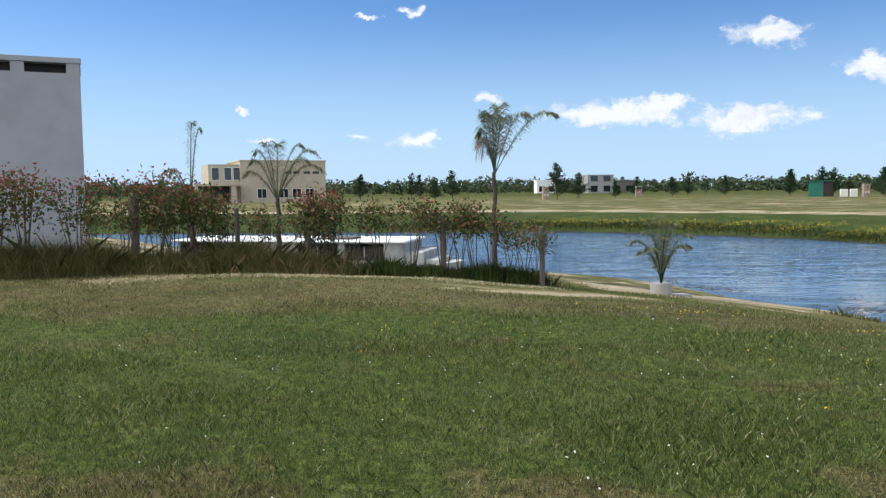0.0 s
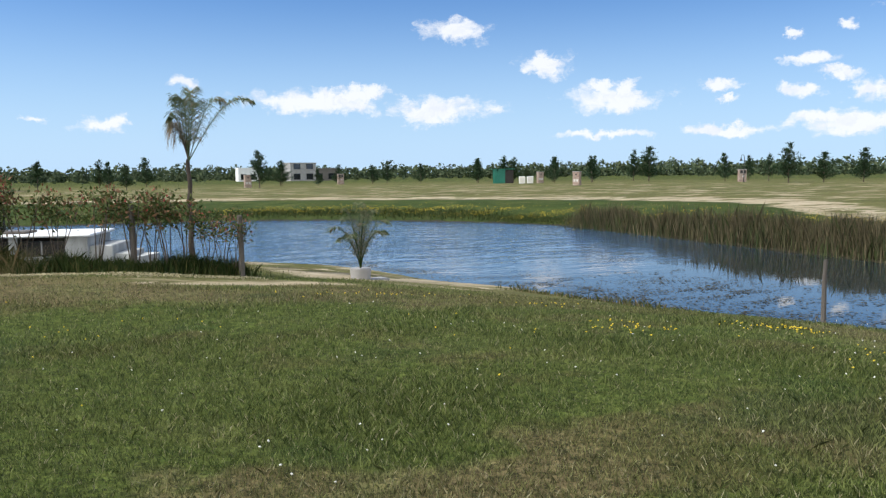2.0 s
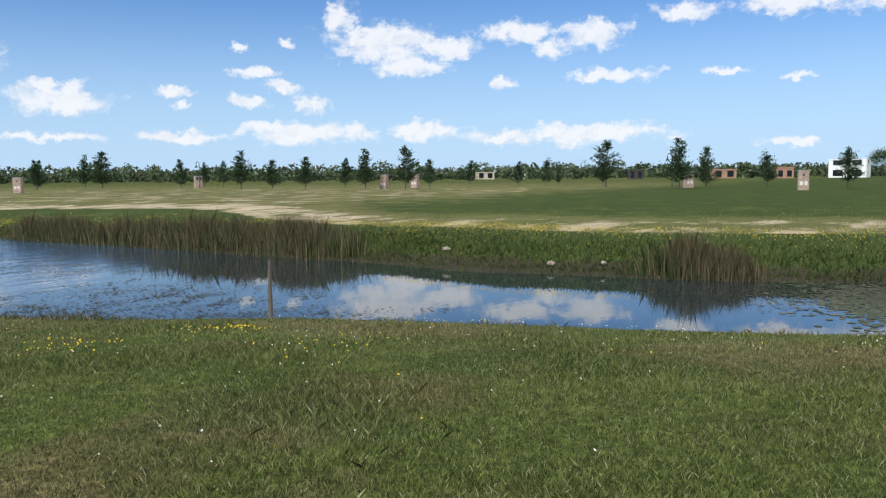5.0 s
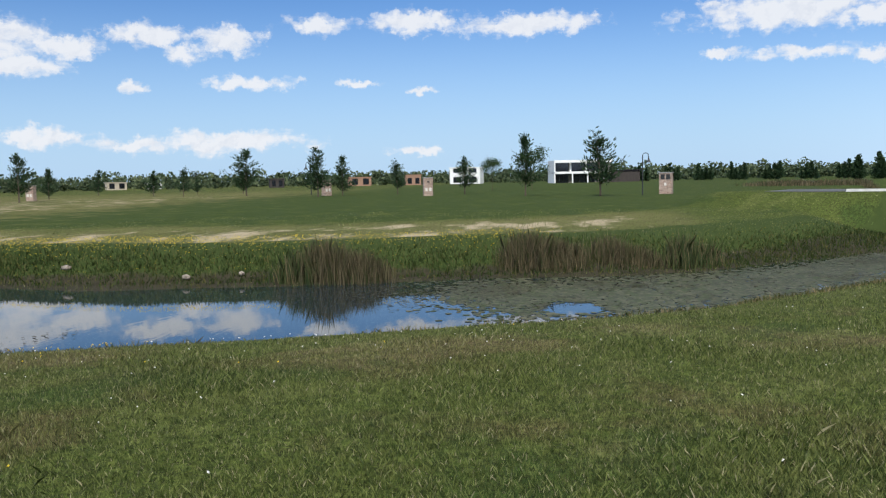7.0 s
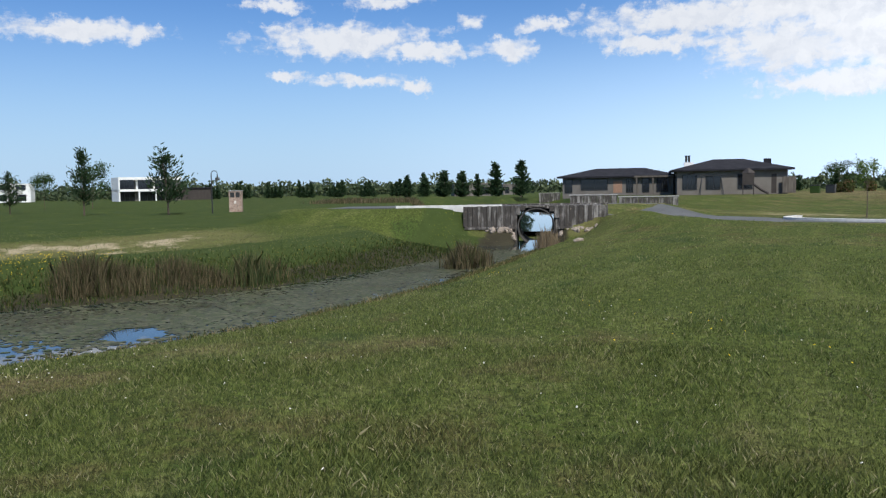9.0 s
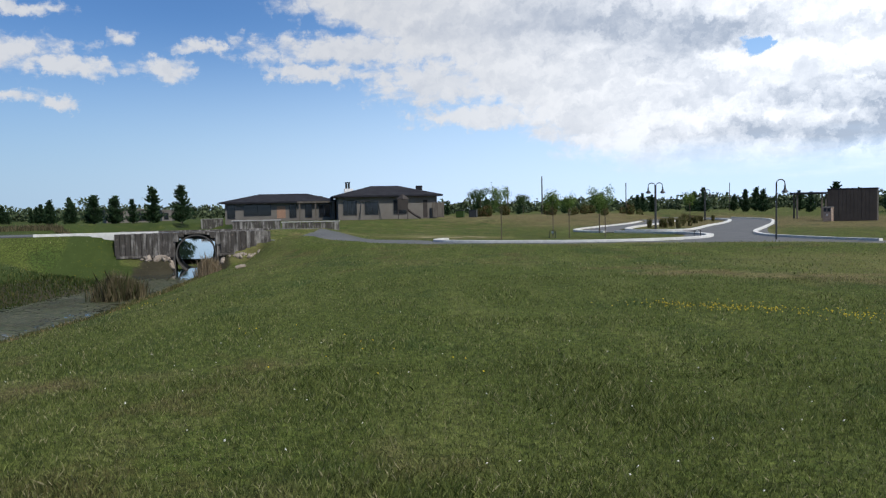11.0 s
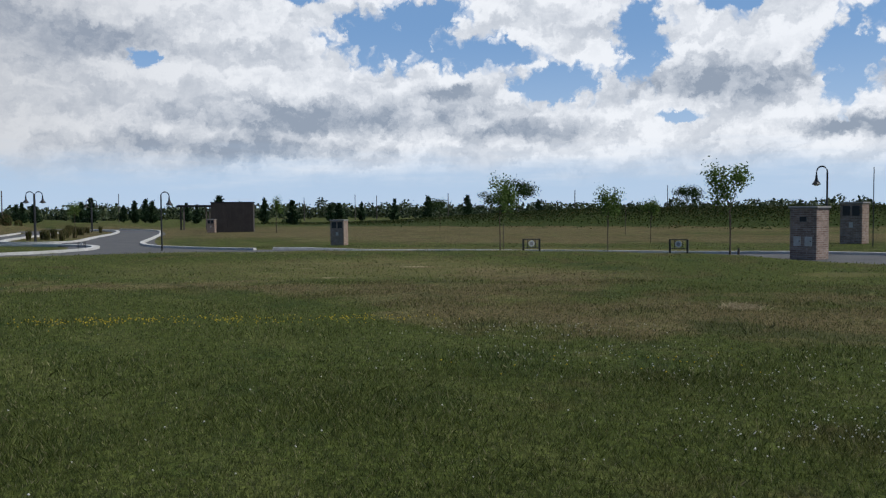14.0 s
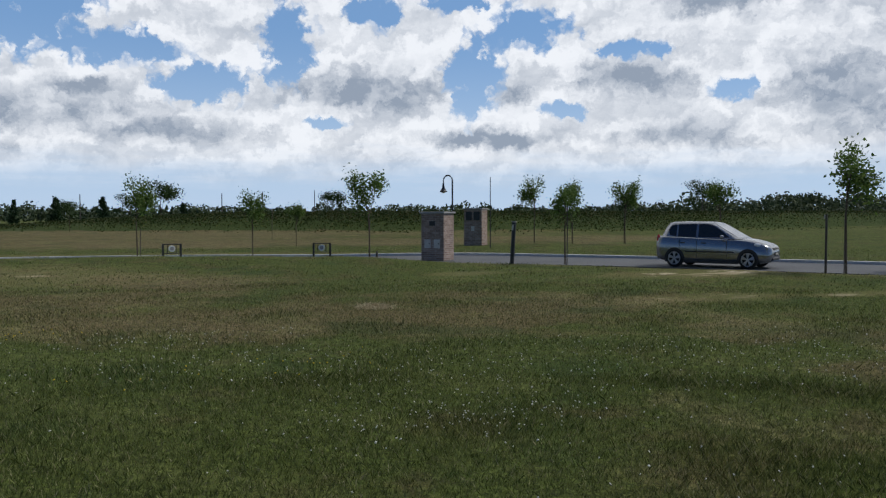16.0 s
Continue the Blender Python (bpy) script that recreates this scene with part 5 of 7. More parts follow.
def hedge():
    protos = [shrub(101, 2.0, 160), shrub(102, 1.75, 24, 5, 0.62), shrub(103, 1.9, 90), shrub(104, 1.6, 16, 4, 0.6), shrub(105, 1.8, 60)]
    heads = [(-27.3, 19.2, 0, 1.06), (-24.4, 19.0, 0, 0.98), (-23.2, 19.8, 1, .8), (-21.5, 19.4, 2, 1.0), (-20.6, 20.0, 3, .9), (-19.6, 19.2, 4, 1.0), (-18.6, 19.6, 2, 1.08), (-17.9, 19.2, 1, 1.05), (-17.0, 19.8, 1, 1.05), (-16.1, 19.2, 4, .95),
             (-15.2, 19.5, 2, .85), (-13.2, 19.1, 3, .95), (-12.4, 19.5, 3, .8), (-10.3, 19.2, 4, .95), (-9.3, 18.8, 0, .9), (-8.3, 19.0, 2, .98), (-6.9, 18.7, 3, 1.1), (-5.1, 18.6, 1, .95), (-2.9, 18.4, 1, 1.0),
             (-0.6, 18.3, 3, 1.1), (0.5, 18.4, 3, .98), (1.6, 18.2, 1, 1.0), (2.6, 18.4, 3, 1.03), (4.0, 18.2, 3, .8), (4.9, 18.3, 3, .9), (5.7, 18.1, 1, .7), (-28.7, 19.4, 2, 1.0), (-30.5, 19.6, 0, 1.0)]
    used = set()
    rng = np.random.default_rng(77)
    for a, d, k, s in heads:
        x, y = polar(a, d)
        m = pose(x, y, ground_z(x, y) - 0.02, 0, 0, rng.uniform(0, 360)) @ Matrix.Diagonal((s, s, s * 1.04, 1))
        if k in used:
            copy_thing(protos[k], m).matrix_basis = m
        else:
            protos[k].matrix_basis = m
            used.add(k)
    line = [polar(a, 19.2 - 0.028 * (a + 30)) for a in (-36, -28, -20, -12, -8)]
    bed("hedge_grass", line, 0.8, 62000, 0.2, 1.1, M_tall, 75, "tall unmown grass under the shrubs, dry at the tips", "grass", 0.006, 0.55)
    bed("hedge_grass", [polar(a, 18.3) for a in (-6, -2, 2, 6)], 0.45, 7000, 0.2, 0.62, M_rank, 76, "green weeds at the fence's foot", "grass", 0.016, 0.35)
    bed("cut_straw", [polar(a, 17.2) for a in (-24, -12, -3, 3, 7)], 0.5, 3600, 0.03, 0.08, M_straw, 77, "pale cut straw strewn before the hedge", "straw", 0.02, 1.2)
    for a, d, h, w in ((6.15, 17.9, 1.28, 0.058), (-0.65, 18.3, 1.42, 0.062), (-9.85, 18.9, 1.55, 0.06), (-20.9, 19.3, 1.62, 0.085), (-14.5, 19.1, 1.4, 0.05)):
        x, y = polar(a, d)
        z = ground_z(x, y)
        bm = tube_bm([(0, 0, -0.2), (0.005, 0.0, h * 0.5), (0.0, 0.01, h), (0.0, 0.01, h + 0.02)], [w * 1.05, w, w * 0.96, w * 0.6], 9)
        for v in bm.verts:
            v.co.x += 0.006 * math.sin(v.co.z * 9 + v.co.y * 60)
        ob = part("fence_post", bm, M_post)
        ob.matrix_basis = pose(x, y, z, 0.6, -0.8)
        tagged(ob, "weathered grey wooden fence post among shrubs", "post", "posts of the shore fence")


hedge()


def frond(bm_leaf, bm_rib, pts, rng, leaflet=0.34, n=46, droop=0.5, wd=0.02):
    """One feather leaf: a bent rib with two rows of hanging leaflets."""
    p = np.array(pts, float)
    t = np.linspace(0, 1, len(p))
    tube_bm([tuple(q) for q in p], list(np.linspace(0.018, 0.004, len(p))), 4, bm_rib)
    for q in np.linspace(0.14, 1.0, n):
        c = np.array([np.interp(q, t, p[:, i]) for i in range(3)])
        d = np.array([np.interp(min(q + 0.05, 1), t, p[:, i]) - np.interp(q - 0.05, t, p[:, i]) for i in range(3)])
        d /= np.linalg.norm(d) + 1e-9
        s = np.cross(d, (0, 0, 1.0))
        s /= np.linalg.norm(s) + 1e-6
        ln = leaflet * (0.45 + 0.8 * math.sin(math.pi * min(1, q * 0.85 + 0.12))) * rng.uniform(0.8, 1.15)
        for side in (-1, 1):
            v = s * side * 0.75 + d * 0.55 + np.array([0, 0, 0.15]) + rng.normal(size=3) * 0.12
            m_ = c + v * ln * 0.55
            e = m_ + v * ln * 0.4 - np.array([0, 0, droop * ln])
            w = d * wd
            vs = [bm_leaf.verts.new(x) for x in (c - w * 0.5, c + w * 0.5, m_ + w * 0.6, e, m_ - w * 0.6)]
            bm_leaf.faces.new(vs)


def palm(x, y, trunk_h, trunk_r, fronds, seed, label, leaflet, n=46, droop=0.5, wd=0.02):
    """fronds: heading (degrees), reach, rise, sag, dry."""
    rng = np.random.default_rng(seed)
    z = ground_z(x, y)
    top = thing("palm_tree", pose(x, y, z), label, "palm")
    if trunk_h > 0.3:
        pts = [(0.02 * math.sin(k * 1.3), 0.01 * k, (trunk_h + 0.16) * k / 14 - 0.1) for k in range(15)]
        part("trunk", tube_bm(pts, [trunk_r * (1.25 - 0.5 * k / 14) * (1.06 if k % 2 else 0.95) for k in range(15)], 9), M_palm_bark, top)
    for a, reach, rise, sag, dry in fronds:
        d = Vector((math.cos(radians(a)), math.sin(radians(a)), 0))
        pts = [tuple(d * (reach * k / 8) + Vector((0, 0, trunk_h + rise * math.sin(k / 8 * 1.75) / math.sin(min(1.75, 1.57)) - sag * (k / 8) ** 2.4))) for k in range(9)]
        leaf, rib = bmesh.new(), bmesh.new()
        frond(leaf, rib, pts, rng, leaflet, n, droop, wd)
        f = part("frond", leaf, M_frond_dry if dry else M_frond, top, "dry brown hanging frond" if dry else "")
        part("rib", rib, M_bark if dry else M_frond, f)
    return top


px, py = polar(3.05, 22.3)
palm(px, py, 2.75, 0.066, [(60, 0.3, 1.85, 0.05, 0), (5, 1.65, 1.7, 0.10, 0), (150, 0.35, 1.75, 0.3, 0), (185, 0.5, 1.3, 0.85, 1), (170, 0.45, 1.5, 0.7, 0), (300, 0.5, 1.6, 0.2, 0), (20, 1.0, 1.75, 0.2, 0), (110, 0.25, 1.7, 0.15, 0), (175, 0.35, 1.2, 0.8, 1)], 201,
     "tall slim palm with wind-blown grey-green fronds and a dry one", 0.40, 70, 0.5, 0.013)
px, py = polar(-11.8, 23.0)
palm(px, py, 2.0, 0.07, [(0, 1.15, 1.55, 0.35, 0), (20, 0.75, 1.65, 0.25, 0), (5, 1.3, 1.2, 0.45, 1), (175, 0.6, 1.45, 0.2, 0), (160, 0.4, 1.6, 0.1, 0), (200, 0.95, 0.95, 0.35, 1), (340, 1.0, 1.35, 0.4, 0), (90, 0.3, 1.6, 0.1, 0), (185, 0.75, 1.25, 0.3, 0)], 202,
     "young palm with arching fronds behind the shrubs", 0.30, 56, 0.5, 0.010)
px, py = polar(-17.4, 22.5)
palm(px, py, 1.7, 0.07, [(60, 0.14, 2.05, 0.0, 0), (20, 0.30, 1.95, 0.1, 0), (200, 0.5, 1.0, 0.3, 1), (190, 0.75, 1.1, 0.5, 1)], 203, "young palm with one upright spear of fronds", 0.24, 52, 0.5, 0.010)


def pot_palm():
    x, y = polar(14.2, 20.4)
    z = ground_z(x, y)
    pot = thing("flower_pot", pose(x, y, z), "pale grey round concrete pot with earth", "pot")
    part("bowl", tube_bm([(0, 0, -0.03), (0, 0, 0.02), (0, 0, 0.24), (0, 0, 0.27), (0, 0, 0.265), (0, 0, 0.2)], [0.235, 0.245, 0.262, 0.262, 0.225, 0.215], 28), M_concrete, pot)
    part("earth", tube_bm([(0, 0, 0.2), (0, 0, 0.245), (0, 0, 0.25)], [0.215, 0.212, 0.05], 20), M_bark, pot)
    slab = part("ground_slab", box_bm(-0.28, 0.28, -0.2, 0.2, -0.03, 0.035, 0.008), M_concrete)
    slab.matrix_basis = pose(x + 0.42, y + 0.1, ground_z(x + 0.42, y + 0.1), 0, 0, 20)
    tagged(slab, "small grey concrete slab on the shore beside the pot", "slab")
    rng = np.random.default_rng(204)
    plant = thing("potted_palm", pose(x, y, z + 0.25), "small palm with thin upright fronds growing in a pot", "palm")
    for i, (a, reach, rise, sag) in enumerate([(0, 0.75, 1.35, 0.25), (180, 0.8, 1.25, 0.3), (20, 0.45, 1.5, 0.1), (160, 0.4, 1.55, 0.1), (350, 0.55, 1.05, 0.2), (195, 0.62, 0.95, 0.25), (80, 0.2, 1.6, 0.0), (270, 0.4, 1.3, 0.2), (300, 0.25, 1.5, 0.1), (60, 0.5, 1.45, 0.2), (120, 0.55, 1.4, 0.2), (230, 0.65, 1.1, 0.3), (320, 0.7, 1.15, 0.3)]):
        d = Vector((math.cos(radians(a)), math.sin(radians(a)), 0))
        pts = [tuple(d * (reach * (k / 8) ** 1.3) + Vector((0, 0, rise * math.sin(k / 8 * 1.57) - sag * (k / 8) ** 3))) for k in range(9)]
        leaf, rib = bmesh.new(), bmesh.new()
        frond(leaf, rib, pts, rng, 0.27, 60, 0.5, 0.007)
        f = part("frond", leaf, M_frond, plant)
        part("rib", rib, M_rank, f)


pot_palm()


def stake():
    x, y = polar(44.75, 17.3)
    bm = tube_bm([(0, 0, -0.6), (0.01, 0, 0.3), (0.0, 0.005, 0.8), (0.012, 0, 1.18), (0.012, 0, 1.22)], [0.05, 0.048, 0.042, 0.038, 0.025], 9)
    ob = part("mooring_stake", bm, M_post)
    ob.matrix_basis = pose(x, y, WATER, 0, 0.8)
    tagged(ob, "bleached wooden stake standing in the shallow water", "post")


stake()


def boat():
    """A long low white houseboat at the bank, half hidden by the shrubs."""
    a, b = Vector((*polar(-17.5, 32.5), 0)), Vector((*polar(1.0, 28.6), 0))
    ln = (b - a).length
    ang = math.degrees(math.atan2(b.y - a.y, b.x - a.x))
    top = thing("houseboat", pose(a.x, a.y, WATER, 0, 0, ang), "long low white houseboat with a flat roof, moored at the bank", "boat")
    bm = bmesh.new()
    prof = [(0.0, 0.9, 0.55), (ln * 0.75, 1.5, 0.35), (ln * 0.93, 1.2, 0.38), (ln, 0.25, 0.45)]
    rows = []
    for x, hw, zt in prof:
        rows.append([bm.verts.new((x, s * hw * k, z)) for s, k, z in ((-1, 0.8, -0.25), (-1, 1, zt), (1, 1, zt), (1, 0.8, -0.25))])
    for r, q in zip(rows, rows[1:]):
        for k in range(4):
            bm.faces.new((r[k], r[(k + 1) % 4], q[(k + 1) % 4], q[k]))
    bm.faces.new(rows[0]); bm.faces.new(rows[-1][::-1])
    bmesh.ops.recalc_face_normals(bm, faces=bm.faces)
    part("hull", bm, M_white_worn, top)
    x0, x1 = 0.4, ln * 0.82
    side = [(x0, x0 + 3.2), (x0 + 4.5, x0 + 6.0), (x1 - 2.0, x1 - 0.6)]
    edges = [x0] + [e for s in side for e in s] + [x1]
    for i in range(0, len(edges), 2):
        part("cabin_wall", box_bm(edges[i], edges[i + 1], -1.3, -1.24, 0.3, 1.12, 0.01), M_white_worn, top)
    for s0, s1 in side:
        part("cabin_wall", box_bm(s0 - 0.002, s1 + 0.002, -1.298, -1.242, 0.3, 0.52), M_white_worn, top)
        w = part("window", box_bm(s0 + 0.05, s1 - 0.05, -1.262, -1.25, 0.5, 1.0), M_window_dark, top)
        part("window_frame", box_bm((s0 + s1) / 2 - 0.02, (s0 + s1) / 2 + 0.02, -1.29, -1.23, 0.52, 1.0), M_concrete, w)
    part("cabin_wall", box_bm(x0, x1, 1.24, 1.3, 0.3, 1.12), M_white_worn, top)
    part("cabin_wall", box_bm(x1, x1 + 0.06, -1.3, 1.3, 0.3, 1.12), M_white_worn, top)
    part("cabin_wall", box_bm(x0 - 0.06, x0, -1.3, 1.3, 0.3, 1.12), M_white_worn, top)
    part("roof", box_bm(x0 - 0.3, x1 + 0.2, -1.45, 1.45, 1.12, 1.2, 0.03), M_white, top, "flat white painted roof")
    part("bow_step", box_bm(x1 + 0.06, x1 + 0.75, -1.1, 1.1, 0.3, 0.82, 0.03), M_white_worn, top)
    part("bow_step", box_bm(x1 + 0.75, x1 + 1.25, -0.9, 0.9, 0.3, 0.55, 0.03), M_white_worn, top)
    part("roof_hatch", box_bm(ln * 0.52, ln * 0.64, -0.8, 0.2, 1.2, 1.27, 0.02), M_post, top)
    part("mast", tube_bm([(ln * 0.57, -0.5, 1.2), (ln * 0.57, -0.5, 1.85)], [0.035, 0.03], 8), M_black, top)


boat()


def tarp():
    x, y = polar(3.6, 19.6)
    bm = bmesh.new()
    bmesh.ops.create_icosphere(bm, subdivisions=3, radius=1)
    for v in bm.verts:
        v.co = Vector((v.co.x * 0.6, v.co.y * 0.3, max(v.co.z, -0.2) * 0.17 * (1 + 0.3 * math.sin(v.co.x * 7) * math.cos(v.co.y * 5))))
    ob = part("garden_tarp", bm, worn("green_netting", (0.02, 0.11, 0.07, 1), (0.05, 0.19, 0.13, 1), 8, 60, 0.8))
    ob.matrix_basis = pose(x, y, ground_z(x, y) + 0.02)
    tagged(ob, "heap of green netting at the palm's foot", "tarp")


tarp()


# ---- houses ----
def slab(name, top, mat, x0, x1, y0, y1, z0, z1, bevel=0.0, label=""):
    return part(name, box_bm(x0, x1, y0, y1, z0, z1, bevel), mat, top, label)


def window(top, x0, x1, z0, z1, y, mull=1, frame_mat=None, depth=0.12):
    """A glazed opening in a wall whose outer face lies at y (the outside towards -y)."""
    w = slab("window", top, M_window_dark, x0, x1, y - 0.012, y + 0.02, z0, z1)
    fm = frame_mat or M_black
    t = 0.06
    for a, b, c, d_ in ((x0 - t, x1 + t, z1, z1 + t), (x0 - t, x1 + t, z0 - t, z0), (x0 - t, x0, z0, z1), (x1, x1 + t, z0, z1)):
        slab("window_frame", w, fm, a, b, y - 0.05, y + 0.02, c, d_)
    for k in range(mull):
        mx = x0 + (x1 - x0) * (k + 1) / (mull + 1)
        slab("mullion", w, fm, mx - 0.03, mx + 0.03, y - 0.04, y + 0.02, z0, z1)
    return w


def place(a, d, z, turn=0.0):
    """A frame at a heading and distance whose -y side faces the camera, turned by some degrees."""
    x, y = polar(a, d)
    return pose(x, y, z, 0, 0, -a + turn)


def grey_house():
    m = place(-23.75, 25.0, -0.35, 2.0)
    top = thing("grey_house", m, "tall grey rendered house wall with slots in its parapet", "house")
    w, h = 9.0, 5.55
    slab("wall", top, M_plaster_grey, -w, 0, 0, 7, -0.4, h - 0.34)
    slab("parapet_cap", top, M_plaster_grey, -w - 0.02, 0.03, -0.03, 0.4, h - 0.07, h + 0.08, 0.01)
    for k, x in enumerate([-0.17, -1.52, -2.87, -4.2, -5.5, -6.8, -8.1]):
        slab("parapet_pier", top, M_plaster_grey, x - 0.17, x + 0.16, 0, 0.34, h - 0.345, h - 0.065)
    # near-black panel added behind the slots to stand for their shade
    slab("slot_shade", top, M_dark_wall, -w, -0.02, 0.345, 0.44, h - 0.34, h - 0.074)
    slab("parapet_cap", top, M_plaster_grey, -0.4, 0.03, 0.4, 7, h - 0.34, h + 0.08, 0.01)


grey_house()


def beige_house():
    m = place(-8.2, 128, -0.4, 16)
    top = thing("beige_house", m, "two-storey beige rendered house with flat roof", "house")
    w, h, dp = 13.0, 6.3, 11.0
    slab("wall", top, M_plaster_beige, -w, 0, 0, dp, 0, h)
    slab("cornice", top, M_plaster_beige, -w - 0.1, 0.1, -0.1, dp + 0.1, h, h + 0.25, 0.03)
    for x in (-3.4, -2.0):
        window(top, x, x + 0.9, 4.55, 4.8, -0.004, 0)
    for x in (-6.2, -5.0):
        window(top, x, x + 0.8, 4.55, 4.8, -0.004, 0)
    for x in (-10.5, -7.2, -5.2, -3.2):
        window(top, x, x + 1.3, 0.9, 2.2, -0.004, 1, M_white)
    wing = part("wing", box_bm(-w - 4.5, -w, 0.6, 8, 0, h - 0.4), M_plaster_beige, top)
    for x, z in ((-w - 4.0, 3.6), (-w - 2.2, 3.6), (-w - 0.9, 3.6)):
        window(top, x, x + 0.7 + (z == 3.6) * 0.3, z, z + 1.8, 0.596, 0, M_white)
    slab("terrace_roof", top, M_plaster_beige, -w - 6.8, -w - 0.02, -1.6, 0.58, 2.7, 3.05, 0.02)
    slab("terrace_pier", top, M_plaster_beige, -w - 1.6, -w - 0.9, -1.55, -0.9, 0, 2.7)
    slab("terrace_pier", top, M_plaster_beige, -w - 6.7, -w - 6.3, -1.55, -1.1, 0, 2.7)
    slab("terrace_back", top, M_dark_wall, -w - 6.3, -w - 1.6, 0.3, 0.55, 0, 2.69)


beige_house()


def white_house():
    """Two storeys of white frames with dark glass between, seen over the plain."""
    m = place(92.0, 215, -0.35, 14) @ Matrix.Diagonal((0.85, 0.85, 0.95, 1))
    top = thing("white_house", m, "white modern two-storey house with balcony and dark glazing", "house")
    slab("floor_slab", top, M_white, -10, 8, -0.5, 9, 2.75, 3.35, 0.03)
    slab("roof_slab", top, M_white, -10, 8, -0.6, 9, 5.75, 6.45, 0.03)
    slab("base", top, M_concrete, -11, 10, -1, 9, -0.3, 0.15)
    slab("back_wall", top, M_taupe, -9.6, 8, 1.6, 9, 0.15, 5.75)
    slab("side_wall", top, M_white, -10, -9.6, -0.5, 9, 0.15, 5.75)
    for x in (-4.5, 0.2, 5.0):
        slab("column", top, M_white, x, x + 0.35, -0.45, -0.1, 0.15, 2.75)
    for x0, x1 in ((-9.3, -5.2), (-4.4, -0.2), (0.4, 4.0)):
        window(top, x0, x1, 3.4, 5.7, 1.59, 2)
    for x0, x1 in ((-9.3, -5.2), (-4.0, 3.0)):
        window(top, x0, x1, 0.2, 2.6, 1.59, 2)
    for x in (-4.8, 0.0):
        slab("curtain_pier", top, M_white, x, x + 0.5, 1.2, 1.58, 3.35, 5.75)
    slab("dark_wing", top, M_dark_wall, 8.1, 17, 1, 8, 0, 3.4)
    slab("wing_roof", top, M_roof_dark, 7.9, 17.4, 0.6, 8.4, 3.4, 3.65)


white_house()


def far_house(name, a, d, w, h, mat, label, storeys=2, turn=10, dark=True):
    m = place(a, d, -0.35, turn)
    top = thing(name, m, label, "house")
    slab("wall", top, mat, -w / 2, w / 2, 0, w * 0.6, 0, h)
    slab("roof_edge", top, mat, -w / 2 - 0.15, w / 2 + 0.15, -0.15, w * 0.6 + 0.15, h, h + 0.3)
    for s in range(storeys):
        z = 0.7 + s * 3.0
        n = max(2, int(w / 4))
        for k in range(n):
            x = -w / 2 + (k + 0.25) * w / n
            window(top, x, x + w / n * 0.5, z, z + 1.6, -0.004, 0)
    return top


far_house("grey_villa", 10.9, 240, 8, 5.2, M_concrete, "unfinished grey concrete villa beyond the trees", 2, 25)
far_house("grey_villa_annex", 12.4, 246, 8, 3.6, M_taupe, "grey block beside the villa", 1, 25)
far_house("white_villa", 83.6, 250, 9.5, 5.0, M_white, "white cubic villa among trees", 2, -12)
far_house("brick_hut", 76.3, 245, 6.5, 2.6, M_brick, "low red brick hut far across the plain", 1, 10)
far_house("brick_hut", 80.0, 240, 4.5, 3.0, M_brick, "low red brick outbuilding far across the plain", 1, 10)
far_house("pale_house", 60.3, 280, 6.0, 2.4, M_plaster_beige, "low pale house on the far side of the plain", 1, 10)
far_house("pale_house", 62.6, 290, 5.0, 2.0, M_white_worn, "low pale shed on the far side of the plain", 1, 10)
far_house("dark_shed", 70.6, 240, 4.0, 2.6, M_dark_wall, "small dark shed far across the plain", 1, 10)
far_house("pale_house", 7.2, 255, 6.0, 4.0, M_white, "small white house half hidden by pines", 1, 15)
far_house("taupe_house", 113.6, 190, 9.0, 3.0, M_taupe, "low grey-brown house behind the culvert", 1, 10)
far_house("pale_house", 116.2, 215, 4.0, 2.8, M_taupe, "small grey-beige house behind the culvert", 1, 10)


def hip_roof(top, x0, x1, y0, y1, z, rise, over=0.6):
    bm = bmesh.new()
    a, b, c, d_ = x0 - over, x1 + over, y0 - over, y1 + over
    run = (d_ - c) / 2
    lo = [bm.verts.new(p) for p in ((a, c, z), (b, c, z), (b, d_, z), (a, d_, z))]
    ed = [bm.verts.new((p.co.x, p.co.y, z - 0.18)) for p in lo]
    r0, r1 = bm.verts.new((a + run, (c + d_) / 2, z + rise)), bm.verts.new((b - run, (c + d_) / 2, z + rise))
    bm.faces.new((lo[0], lo[1], r1, r0)); bm.faces.new((lo[1], lo[2], r1)); bm.faces.new((lo[2], lo[3], r0, r1)); bm.faces.new((lo[3], lo[0], r0))
    for k in range(4):
        bm.faces.new((ed[k], ed[(k + 1) % 4], lo[(k + 1) % 4], lo[k]))
    bm.faces.new(ed[::-1])
    return part("roof", bm, M_roof_dark, top, "dark hipped sheet roof")


